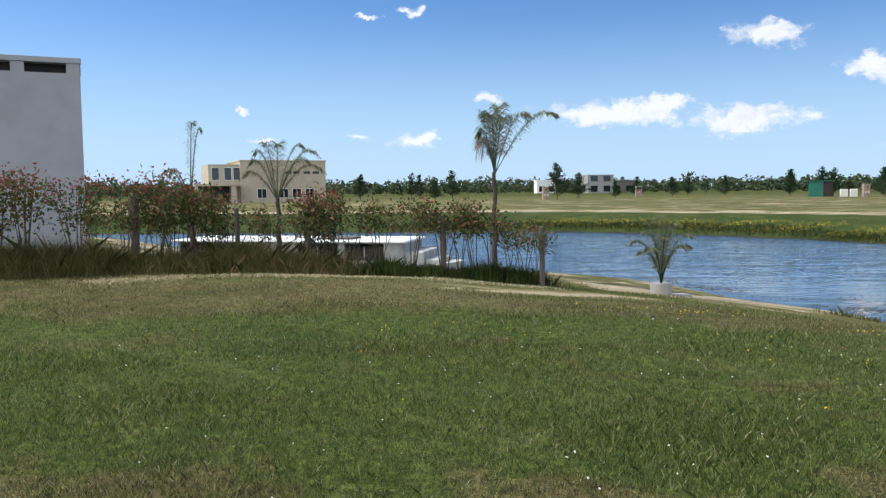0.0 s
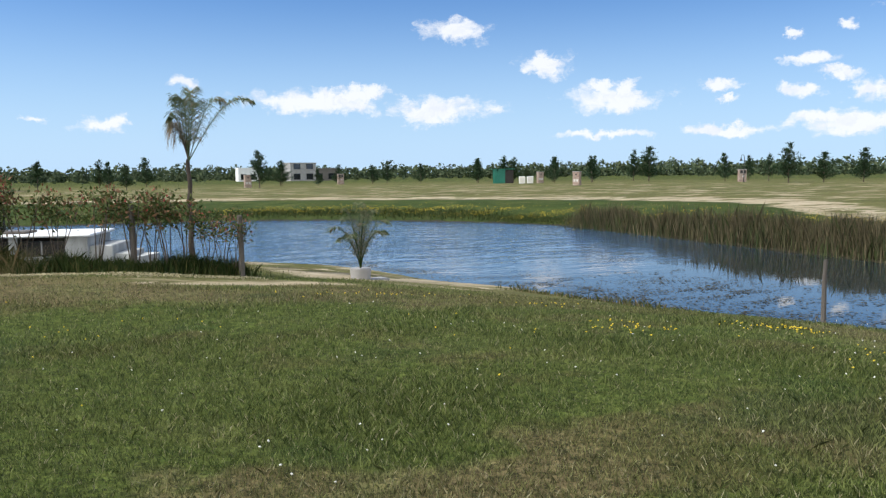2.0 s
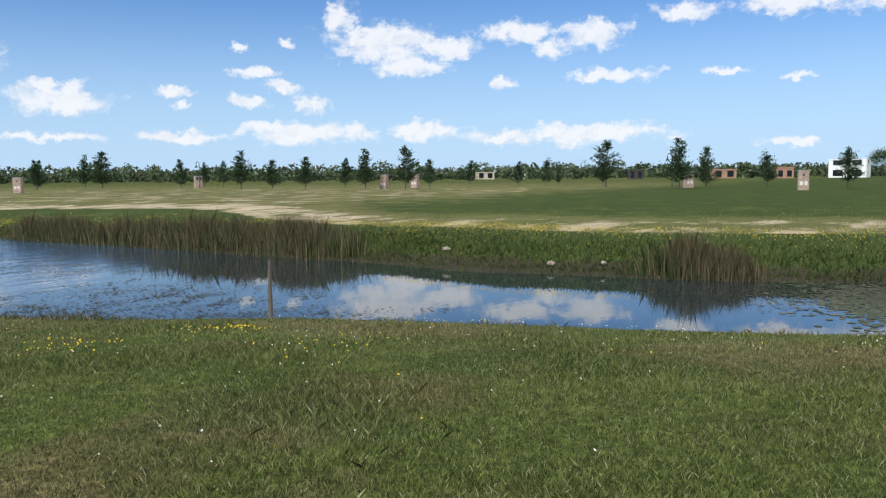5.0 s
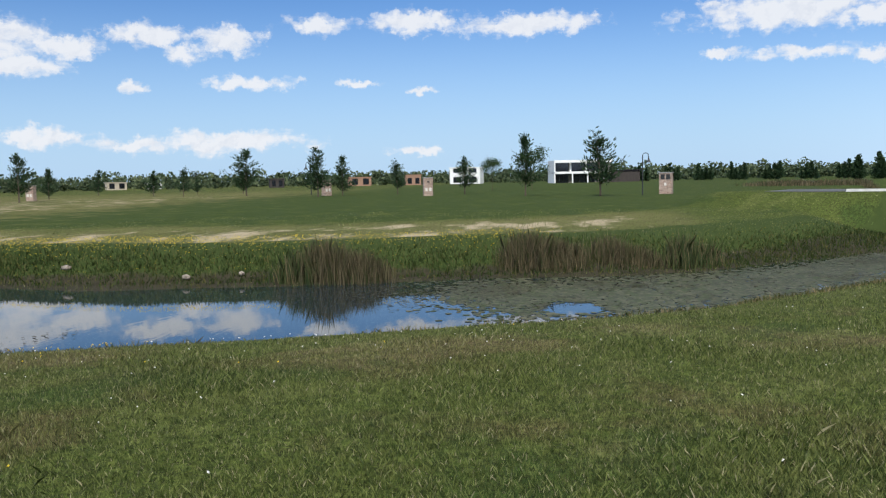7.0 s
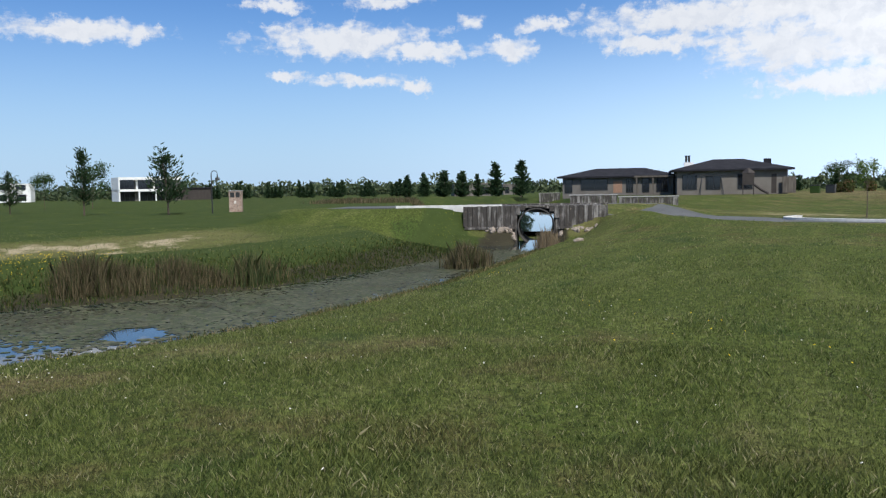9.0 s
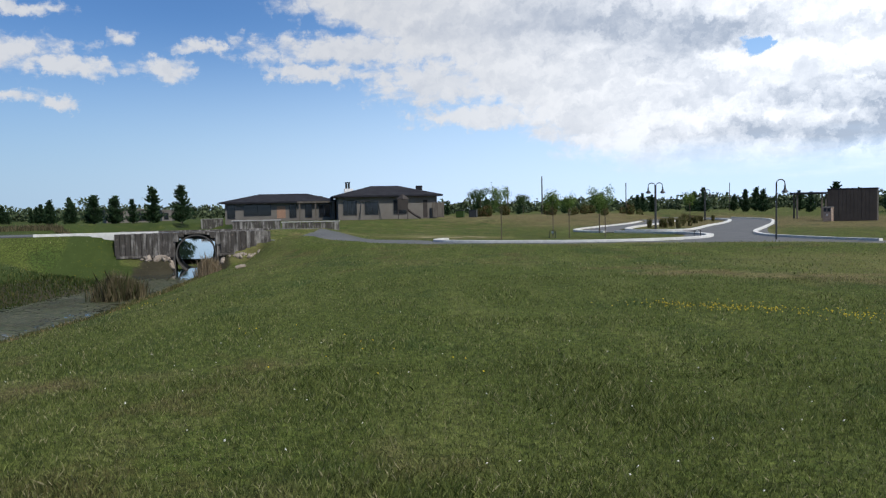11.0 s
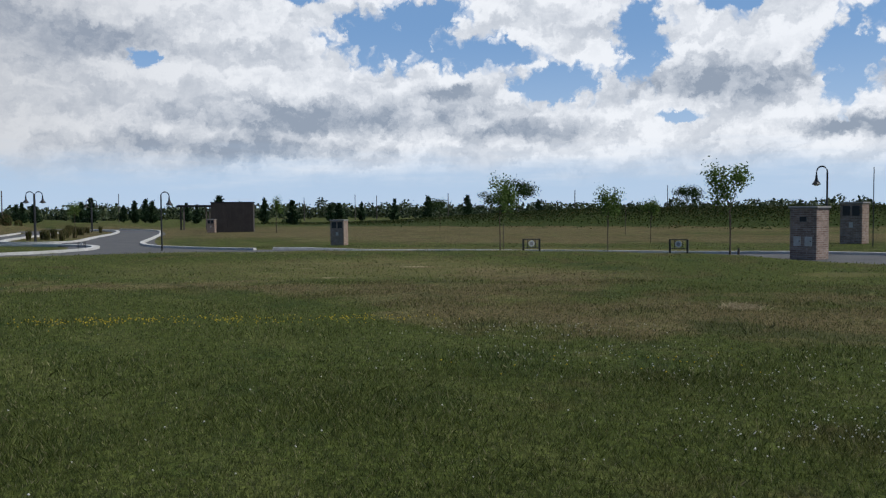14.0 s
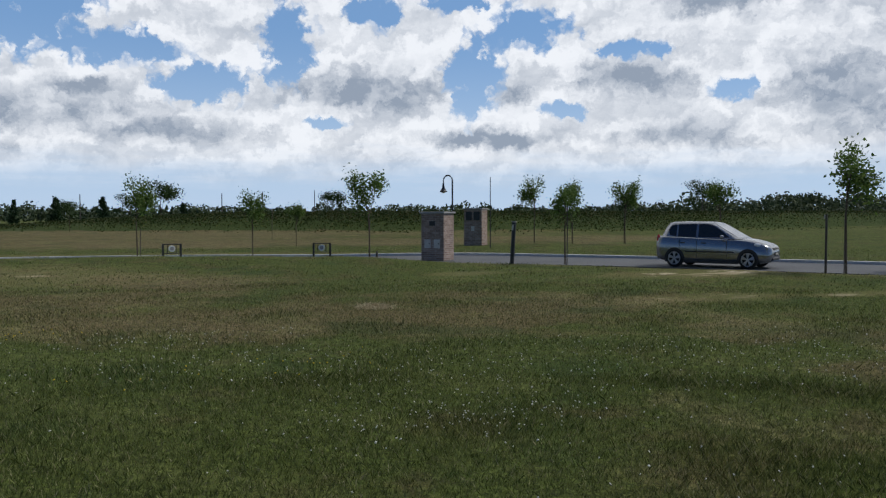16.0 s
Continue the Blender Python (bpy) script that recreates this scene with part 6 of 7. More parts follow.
def low_house():
    z = 0.72
    m = place(130.9, 92, z, 6)
    top = thing("low_house", m, "single-storey taupe house with dark hipped roof and chimney", "house")
    slab("wall", top, M_taupe, -5.6, 5.5, 0, 8, -0.4, 2.45)
    hip_roof(top, -5.6, 5.5, 0, 8, 2.6, 1.15)
    for x0, x1, m_ in ((-5.0, -3.6, 2), (-2.6, -1.2, 0), (0.6, 2.0, 0)):
        window(top, x0, x1, 0.5, 2.0, -0.004, m_)
    slab("door", top, M_dark_wall, 3.9, 4.4, -0.02, 0.02, 0, 2.0)
    slab("fence_panel", top, M_post, 4.9, 6.2, -0.6, -0.5, 0, 1.7)
    ch = slab("chimney", top, M_white, -4.75, -3.75, 2.5, 3.4, 2.6, 3.45)
    for x in (-4.5, -4.2):
        part("flue", tube_bm([(x, 3, 3.45), (x, 3, 4.1), (x, 3, 4.2)], [0.12, 0.12, 0.2], 8), M_black, ch)
    slab("vent", top, M_roof_dark, 3.6, 4.3, 3, 3.6, 3.0, 3.7)
    m2 = place(123.4, 97, z, -6)
    wing = thing("low_house_wing", m2, "long low taupe wing with dark hipped roof and veranda", "house")
    slab("wall", wing, M_taupe, -6.2, 6.4, 0, 7, -0.4, 2.0)
    hip_roof(wing, -6.2, 6.4, 0, 7, 2.15, 0.95)
    for x0, x1, k in ((-5.9, -5.1, 0), (-4.0, -1.0, 1), (1.2, 1.9, 2), (3.0, 3.7, 0), (4.6, 5.8, 1)):
        window(wing, x0, x1, 0.3 if x1 - x0 < 1.6 else 0.6, 1.75, -0.004, k)
    slab("wooden_door", wing, M_brick, -0.3, 0.7, -0.02, 0.02, 0.2, 1.6)
    for x in (2.4, 4.2, 6.2):
        slab("veranda_post", wing, M_post, x, x + 0.16, -1.9, -1.74, -0.4, 2.0)
    slab("veranda_beam", wing, M_post, 2.2, 6.5, -1.95, -1.7, 1.9, 2.1)
    # swing and slide before the house
    m3 = place(129.6, 87.5, ground_z(*polar(129.6, 87.5)), 8)
    sw = thing("swing_frame", m3, "dark steel swing frame on the lawn", "swing")
    for x in (-0.9, 0.9):
        for y in (-0.5, 0.5):
            part("leg", tube_bm([(x + (0.25 if x > 0 else -0.25), y, 0), (x, 0, 2.0)], [0.04, 0.035], 6), M_black, sw)
    part("crossbar", tube_bm([(-1, 0, 2.0), (1, 0, 2.0)], [0.045, 0.045], 6), M_black, sw)
    part("seat", box_bm(-0.25, 0.25, -0.1, 0.1, 0.55, 0.6), M_black, sw)
    for x in (-0.22, 0.22):
        part("chain", tube_bm([(x, 0, 0.58), (x, 0, 2.0)], [0.012, 0.012], 4), M_black, sw)
    m4 = place(131.9, 88, ground_z(*polar(131.9, 88)), 0)
    sl = thing("play_tower", m4, "dark wooden play tower with a slide", "slide")
    for x in (-0.5, 0.5):
        for y in (-0.5, 0.5):
            part("leg", box_bm(x - 0.05, x + 0.05, y - 0.05, y + 0.05, 0, 2.2), M_dark_wall, sl)
    part("platform", box_bm(-0.55, 0.55, -0.55, 0.55, 1.0, 1.1), M_dark_wall, sl)
    part("side_panel", box_bm(-0.5, 0.5, -0.56, -0.5, 1.1, 2.2), M_dark_wall, sl)
    part("tower_roof", tube_bm([(0, 0, 2.2), (0, 0, 2.7)], [0.7, 0.05], 4), M_dark_wall, sl)
    part("chute", tube_bm([(0.5, 0, 1.05), (1.2, 0, 0.5), (1.9, 0, 0.1)], [0.14, 0.14, 0.14], 6), M_dark_wall, sl)


low_house()


def retaining_walls():
    for a0, a1, d, zt, zb in ((118.15, 119.6, 150, 0.62, -0.5), (120.3, 123.5, 64, 1.0, 0.2), (123.6, 127.5, 62, 0.85, -0.1)):
        p, q = Vector((*polar(a0, d), 0)), Vector((*polar(a1, d), 0))
        ln = (q - p).length
        top = thing("retaining_wall", pose(p.x, p.y, 0, 0, 0, math.degrees(math.atan2(q.y - p.y, q.x - p.x))), "stained concrete retaining wall before the low house", "wall", "retaining walls")
        n = max(3, int(ln / 0.45))
        for k in range(n):
            x = ln * k / n
            part("panel", box_bm(x + 0.012, x + ln / n - 0.012, -0.12, 0.12, zb - 0.8, zt - 0.03 * (k % 2), 0.012), M_stained, top)
        part("coping", box_bm(-0.05, ln + 0.05, -0.16, 0.16, zt + 0.002, zt + 0.08, 0.01), M_concrete, top)


retaining_walls()


# ---- the culvert under the lane ----
def culvert():
    m = pose(40.0, -21.5, 0, 0, 0, -118.0)      # x along the wall to the south, y away under the lane
    top = thing("culvert", m, "old stained concrete culvert with a round pipe under the lane", "culvert")
    zc, r, n = -0.46, 1.02, 30
    for k in range(n):
        x0, x1 = -4.0 + 7.85 * k / n, -4.0 + 7.85 * (k + 1) / n
        xm = min(abs(x0), abs(x1)) if x0 * x1 > 0 else 0.0
        zb = -0.45 - 0.04 * (k % 3)
        if xm < r + 0.06:
            zb = zc + math.sqrt(max(0.0, (r + 0.06) ** 2 - xm * xm))
        zt = 0.70 - 0.05 * (abs((x0 + x1) / 2) / 4) ** 2 + 0.015 * math.sin(k * 2.7)
        back = 0.25 * max(0.0, abs((x0 + x1) / 2) - 2.4) * 0.5
        part("wall_plank", box_bm(x0 + 0.008, x1 - 0.008, -0.14 + back + 0.012 * (k % 2), 0.16 + back, zb, zt, 0.012), M_stained, top)
    part("ledge", box_bm(-3.9, -r - 0.1, -0.26, 0.3, -0.6, -0.462, 0.02), M_stained, top)
    part("ledge", box_bm(r + 0.1, 3.7, -0.26, 0.3, -0.6, -0.462, 0.02), M_stained, top)
    for s in (-1, 1):
        part("abutment", box_bm(min(s * (r + 0.02), s * 1.7), max(s * (r + 0.02), s * 1.7), -0.05, 4.2, -1.6, 0.45), M_stained, top)
    part("deck", box_bm(-3.85, 3.75, 0.30, 3.9, 0.56, 0.64, 0.02), M_stained, top)
    part("far_wall", box_bm(-4.1, -r, 3.91, 4.2, -0.5, 0.72, 0.02), M_stained, top)
    part("far_wall", box_bm(r, 4.2, 3.91, 4.2, -0.5, 0.72, 0.02), M_stained, top)
    part("far_wall", box_bm(-r, r, 3.91, 4.2, 0.58, 0.72, 0.02), M_stained, top)
    bm = bmesh.new()
    rings = []
    for y in np.linspace(-0.2, 4.3, 19):
        k = 0.012 * (-1) ** len(rings)
        rings.append([[bm.verts.new((math.cos(a) * (q + k * (q < r)), y, zc + math.sin(a) * (q + k * (q < r)))) for a in np.linspace(0, 2 * math.pi, 36, endpoint=False)] for q in (r, r - 0.07)])
    for g, h_ in zip(rings, rings[1:]):
        for j in range(36):
            i = (j + 1) % 36
            bm.faces.new((g[0][j], g[0][i], h_[0][i], h_[0][j]))
            bm.faces.new((g[1][i], g[1][j], h_[1][j], h_[1][i]))
    for g, fl in ((rings[0], False), (rings[-1], True)):
        for j in range(36):
            i = (j + 1) % 36
            q = (g[0][i], g[0][j], g[1][j], g[1][i])
            bm.faces.new(q[::-1] if fl else q)
    part("pipe", bm, worn("old_pipe", (0.035, 0.032, 0.03, 1), (0.085, 0.078, 0.07, 1), 3, 30, 0.8), top, "dark corrugated pipe")
    # tumbled stones at both sides of the mouth
    rng = np.random.default_rng(31)
    base = bmesh.new()
    bmesh.ops.create_icosphere(base, subdivisions=1, radius=1)
    for v in base.verts:
        v.co *= 1 + 0.25 * math.sin(v.co.x * 5 + v.co.y * 3) * math.cos(v.co.z * 4)
    me = bpy.data.meshes.new("stone")
    base.to_mesh(me)
    base.free()
    me.materials.append(M_rubble)
    for i in range(64):
        s = -1 if i % 2 else 1
        lx, ly = s * rng.uniform(1.15, 2.9 if s < 0 else 3.4), -rng.uniform(0.25, 1.1)
        w = m @ Vector((lx, ly, 0))
        k = rng.uniform(0.06, 0.16)
        st = new("rubble_stone", me)
        st.matrix_basis = pose(w.x, w.y, max(ground_z(w.x, w.y), WATER) + k * 0.3, *rng.uniform(0, 360, 3)) @ Matrix.Diagonal((k * 1.3, k, k * 0.7, 1))
        tagged(st, "broken pale stone tumbled beside the pipe", "stone", "rubble at the pipe's mouth")
    for a, d, k, rz in ((113.2, 40.5, 0.3, 25), (120.9, 35.5, 0.18, 80), (64.5, 25.2, 0.17, 40), (68.1, 25.0, 0.13, 10), (57.2, 27.5, 0.16, 70)):
        x, y = polar(a, d)
        st = new("bank_stone", me)
        st.matrix_basis = pose(x, y, ground_z(x, y) + k * 0.3, 12, 6, rz) @ Matrix.Diagonal((k * 1.5, k * 0.8, k * 0.6, 1))
        tagged(st, "single pale stone lying on the grassy bank", "stone", "stones on the banks")


culvert()


# ---- street furniture ----
def brick_nodes():
    def build(n, p):
        o = n.add("ShaderNodeTexCoord").outputs["Object"]
        s = n.add("ShaderNodeSeparateXYZ", (o,))
        q = n.add("ShaderNodeCombineXYZ", (n.math("ADD", s.outputs[0], s.outputs[1]), s.outputs[2], 0.0)).outputs[0]
        b = n.add("ShaderNodeTexBrick", {"Vector": q, "Color1": (0.25, 0.155, 0.115, 1), "Color2": (0.46, 0.33, 0.26, 1), "Mortar": (0.46, 0.41, 0.36, 1), "Scale": 1.0,
                                         "Mortar Size": 0.009, "Brick Width": 0.24, "Row Height": 0.075})
        g = n.noise(p, 5.0, 5, 0.65)
        col = n.mix(n.step(g, 0.35, 0.7), b.outputs[0], n.mix(0.5, b.outputs[0], (0.16, 0.125, 0.10, 1)))
        return col, None, n.math("ADD", b.outputs[1], n.math("MULTIPLY", n.noise(p, 40, 3), -0.5))
    return material("pillar_brick", build, 0.95, bump=-0.008)


M_pillar = brick_nodes()


def pillar(w=0.95, dp=0.75, h=1.9, label="brick service pillar with meter doors and a concrete cap"):
    top = thing("service_pillar", None, label, "pillar", "brick service pillars")
    part("shaft", box_bm(-w / 2, w / 2, -dp / 2, dp / 2, -0.1, h - 0.08, 0.012), M_pillar, top)
    part("cap", box_bm(-w / 2 - 0.05, w / 2 + 0.05, -dp / 2 - 0.05, dp / 2 + 0.05, h - 0.08, h, 0.015), M_concrete, top)
    for s in (-1, 1):
        d_ = part("meter_door", box_bm(s * 0.2 - 0.13, s * 0.2 + 0.13, -dp / 2 - 0.025, -dp / 2 + 0.01, 0.5, 0.84, 0.008), M_box_white, top)
        part("latch", box_bm(s * 0.2 + 0.07, s * 0.2 + 0.1, -dp / 2 - 0.04, -dp / 2 - 0.02, 0.66, 0.7), M_black, d_)
    part("meter_window", box_bm(-0.12, 0.12, -dp / 2 - 0.02, -dp / 2 + 0.01, 1.36, 1.54, 0.008), M_black, top)
    return top


P0 = pillar()
P0.matrix_basis = place(-160.6, 32.6, ground_z(*polar(-160.6, 32.6)), -32) @ Matrix.Diagonal((1.08, 1.05, 1.02, 1))


def twin_pillar():
    top = thing("service_pillar", None, "brick service pillar with two dark meter boxes", "pillar", "brick service pillars")
    part("shaft", box_bm(-0.55, 0.55, -0.4, 0.4, -0.1, 1.85, 0.012), M_pillar, top)
    part("cap", box_bm(-0.6, 0.6, -0.45, 0.45, 1.85, 1.93, 0.015), M_concrete, top)
    for s in (-1, 1):
        part("meter_box", box_bm(s * 0.24 - 0.18, s * 0.24 + 0.18, -0.43, -0.39, 1.3, 1.75, 0.01), M_black, top)
    part("small_door", box_bm(-0.1, 0.1, -0.42, -0.39, 0.75, 1.0, 0.008), M_box_white, top)
    return top


P1 = twin_pillar()
P1.matrix_basis = place(-157.9, 47, ground_z(*polar(-157.9, 47)), -24) @ Matrix.Diagonal((1, 1, 1.1, 1))
for a, d, turn, s, tw in ((168.4, 45.0, -25, 0.72, 1), (53.15, 108, -30, 1.0, 0), (55.3, 112, -30, 1.0, 0), (73.95, 98, 30, 1.0, 0), (81.0, 84, 8, 1.0, 0), (97.3, 76, -10, 1.0, 1), (29.8, 112, -20, 1.0, 0), (27.3, 138, 25, 1.0, 0), (40.6, 134, 20, 1.0, 1),
                         (159.85, 81, -20, 0.67, 1), (7.1, 130, 15, 1.05, 0), (13.4, 150, 15, 1.0, 1)):
    p = place(a, d, ground_z(*polar(a, d)), turn) @ Matrix.Diagonal((s, s, s, 1))
    copy_thing(P1 if tw else P0, p).matrix_basis = p


def street_lamp(h=3.6):
    top = thing("street_lamp", None, "black crook-necked street lamp with a bell shade", "lamp", "crook-necked street lamps")
    r = 0.25
    pts = [(0, 0, -0.1), (0, 0, h - r)] + [(-r + r * math.cos(a), 0, h - r + r * math.sin(a)) for a in np.linspace(0.2, math.pi, 10)] + [(-2 * r, 0, h - r - 0.12)]
    part("pole", tube_bm(pts, [0.055, 0.045] + [0.035] * 10 + [0.03], 10), M_black, top)
    s = part("shade", tube_bm([(-2 * r, 0, h - r - 0.08), (-2 * r, 0, h - r - 0.3), (-2 * r, 0, h - r - 0.36), (-2 * r, 0, h - r - 0.5), (-2 * r, 0, h - r - 0.52)], [0.04, 0.07, 0.10, 0.21, 0.20], 14), M_black, top)
    part("diffuser", tube_bm([(-2 * r, 0, h - r - 0.5), (-2 * r, 0, h - r - 0.57)], [0.15, 0.09], 12), M_box_white, s)
    return top


L0 = street_lamp()
L0.matrix_basis = place(-159.55, 37.0, ground_z(*polar(-159.55, 37)), 0) @ Matrix.Diagonal((0.8, 0.9, 0.96, 1))
for a, d, turn, s in ((156.75, 41.5, 200, 0.79), (95.75, 72, 170, 1.0), (72.9, 104, 0, 1.15), (40.7, 125, 40, 1.1), (149.2, 58, 0, 0.9), (149.25, 58.1, 180, 0.9), (152.4, 90, 0, 0.9), (152.45, 90.1, 180, 0.9)):
    p = place(a, d, ground_z(*polar(a, d)), turn) @ Matrix.Diagonal((s, s, s, 1))
    copy_thing(L0, p).matrix_basis = p


def lot_sign():
    top = thing("lot_sign", None, "low black steel stand with a round white plate", "sign", "lot stands along the lane")
    for x in (-0.33, 0.33):
        part("leg", box_bm(x - 0.036, x + 0.036, -0.03, 0.03, 0, 0.78, 0.004), M_black, top)
        part("foot", box_bm(x - 0.12, x + 0.12, -0.12, 0.12, -0.02, 0.03, 0.006), M_black, top)
    part("top_rail", box_bm(-0.36, 0.36, -0.02, 0.02, 0.76, 0.8, 0.004), M_black, top)
    part("low_rail", box_bm(-0.305, 0.305, -0.018, 0.018, 0.42, 0.45, 0.004), M_black, top)
    for x in (-0.16, 0.16):
        part("strut", box_bm(x - 0.012, x + 0.012, -0.015, 0.015, 0.45, 0.76), M_black, top)
    bm = tube_bm([(0, -0.045, 0.61), (0, -0.02, 0.61)], [0.125, 0.125], 24)
    pl = part("plate", bm, M_white, top)
    bm = tube_bm([(0, -0.05, 0.61), (0, -0.044, 0.61)], [0.075, 0.075], 20)
    part("mark", bm, M_concrete, pl)
    return top


S0 = lot_sign()
S0.matrix_basis = place(-178.35, 33.6, ground_z(*polar(-178.35, 33.6)), 10)
p = place(-168.55, 33.0, ground_z(*polar(-168.55, 33.0)), -12)
copy_thing(S0, p).matrix_basis = p
for a, d, s in ((142.3, 47, 0.5), (151.9, 45, 0.5)):
    p = place(a, d, ground_z(*polar(a, d)), -12) @ Matrix.Diagonal((s, s, s, 1))
    copy_thing(S0, p).matrix_basis = p


def bollards():
    top = thing("bollard", place(-155.5, 29.3, ground_z(*polar(-155.5, 29.3)), 5) @ pose(0, 0, 0, 0, 3), "black post with a pale reflector band", "bollard")
    part("post", tube_bm([(0, 0, -0.1), (0, 0, 1.42), (0, 0, 1.5)], [0.075, 0.072, 0.072], 12), M_black, top)
    part("cap", tube_bm([(0, 0, 1.5), (0, 0, 1.54)], [0.09, 0.085], 12), M_concrete, top)
    part("reflector", box_bm(-0.075, -0.02, -0.09, -0.065, 1.22, 1.42), M_box_white, top)
    for i, (a, d, h, r) in enumerate(((-151.75, 28.6, 2.0, 0.018), (-135.55, 26.6, 1.75, 0.035), (179.7, 33.4, 1.25, 0.016), (-171.9, 60, 2.2, 0.02), (-164.8, 32.6, 0.45, 0.05))):
        x, y = polar(a, d)
        ob = thing("tree_stake", pose(x, y, ground_z(x, y), 1, -1), "thin dark stake standing in the verge", "stake", "stakes in the verge")
        part("rod", tube_bm([(0, 0, -0.1), (0, 0, h)], [r, r * 0.9], 8), M_post, ob)
        if h > 1.6:
            part("tag", box_bm(-0.05, 0.05, -r - 0.01, -r + 0.005, h - 0.14, h - 0.02), M_box_white, ob)
    x, y = polar(-156.9, 43)
    mast = part("steel_mast", tube_bm([(0, 0, -0.1), (0, 0, 3.7)], [0.028, 0.02], 8), M_black)
    mast.matrix_basis = pose(x, y, ground_z(x, y))
    tagged(mast, "thin black steel mast behind the pillars", "pole")
    for a, d, h in ((-147.0, 118, 6.2), (-142.5, 150, 5.5), (-172.5, 150, 6.0), (-169, 190, 7.5), (-175.2, 170, 6.2), (176, 170, 5.8), (141.6, 120, 5.5), (139.2, 150, 5.5), (147.3, 160, 6), (154, 200, 6.5), (171, 200, 6), (166, 180, 5.2), (169.5, 210, 6.4)):
        x, y = polar(a, d)
        ob = part("utility_pole", tube_bm([(0, 0, -0.2), (0, 0, h)], [0.12, 0.08], 8), M_post)
        ob.matrix_basis = pose(x, y, ground_z(x, y))
        tagged(ob, "slim grey utility pole far behind the berm", "pole", "far utility poles")


bollards()


def dark_box():
    m = place(161.2, 83, ground_z(*polar(161.2, 83)) - 0.02, -4)
    top = thing("plant_room", m, "windowless dark brown box building on the verge", "building")
    n = 13
    for k in range(n):
        x = -2.02 + 4.04 * k / n
        part("panel", box_bm(x + 0.006, x + 4.04 / n - 0.006, -0.02 - 0.012 * (k % 2), 0.05, 0, 2.9), M_dark_wall, top)
    part("core", box_bm(-2.0, 2.0, 0.05, 3.0, 0, 2.88), M_dark_wall, top)
    part("edge_trim", box_bm(-2.06, 2.06, -0.05, 3.05, 2.9, 3.0, 0.01), M_roof_dark, top)
    m = place(158.8, 96, ground_z(*polar(158.8, 96)), 10)
    ca = thing("timber_canopy", m, "open timber canopy with a flat roof behind the trees", "canopy")
    for x in (-1.4, 1.4):
        for y in (-1.0, 1.0):
            part("post", box_bm(x - 0.08, x + 0.08, y - 0.08, y + 0.08, 0, 2.6), M_post, ca)
    part("roof", box_bm(-1.8, 1.8, -1.4, 1.4, 2.6, 2.8, 0.02), M_roof_dark, ca)


dark_box()


def green_shed():
    m = place(24.55, 138, ground_z(*polar(24.55, 138)), 12)
    top = thing("green_shed", m, "small green sheet-metal shed with a sloping roof", "shed")
    for k in range(8):
        x = -1.3 + 2.1 * k / 8
        part("sheet", box_bm(x + 0.005, x + 2.1 / 8 - 0.005, -0.02 - 0.02 * (k % 2), 0.03, 0, 2.35), M_green_sheet, top)
    part("side_wall", box_bm(0.81, 2.2, 0.0, 2.0, 0, 2.3), M_dark_wall, top)
    part("roof", box_bm(-1.5, 2.4, -0.3, 2.2, 2.36, 2.45), M_green_sheet, top)
    for a in (26.05, 26.6):
        x, y = polar(a, 136)
        c = thing("white_cabinet", pose(x, y, ground_z(x, y), 0, 0, -20), "low white service cabinet beside the shed", "cabinet", "white service cabinets")
        part("body", box_bm(-0.5, 0.5, -0.35, 0.35, 0, 1.15, 0.02), M_white, c)
        part("door", box_bm(-0.42, 0.42, -0.37, -0.34, 0.1, 1.05, 0.01), M_box_white, c)
    for i, a in enumerate((135.9, 136.8)):
        x, y = polar(a, 92)
        b = thing("waste_bin", pose(x, y, ground_z(x, y), 0, 0, 30) @ Matrix.Diagonal((0.8, 0.8, 0.8, 1)), "dark wheeled waste container on the lawn", "bin", "waste bins")
        part("bin_body", box_bm(-0.55, 0.55, -0.4, 0.4, 0.05, 1.0, 0.05), M_oak if i == 0 else M_black, b)
        part("lid", box_bm(-0.58, 0.58, -0.43, 0.43, 1.0, 1.1, 0.03), M_black, b)


green_shed()


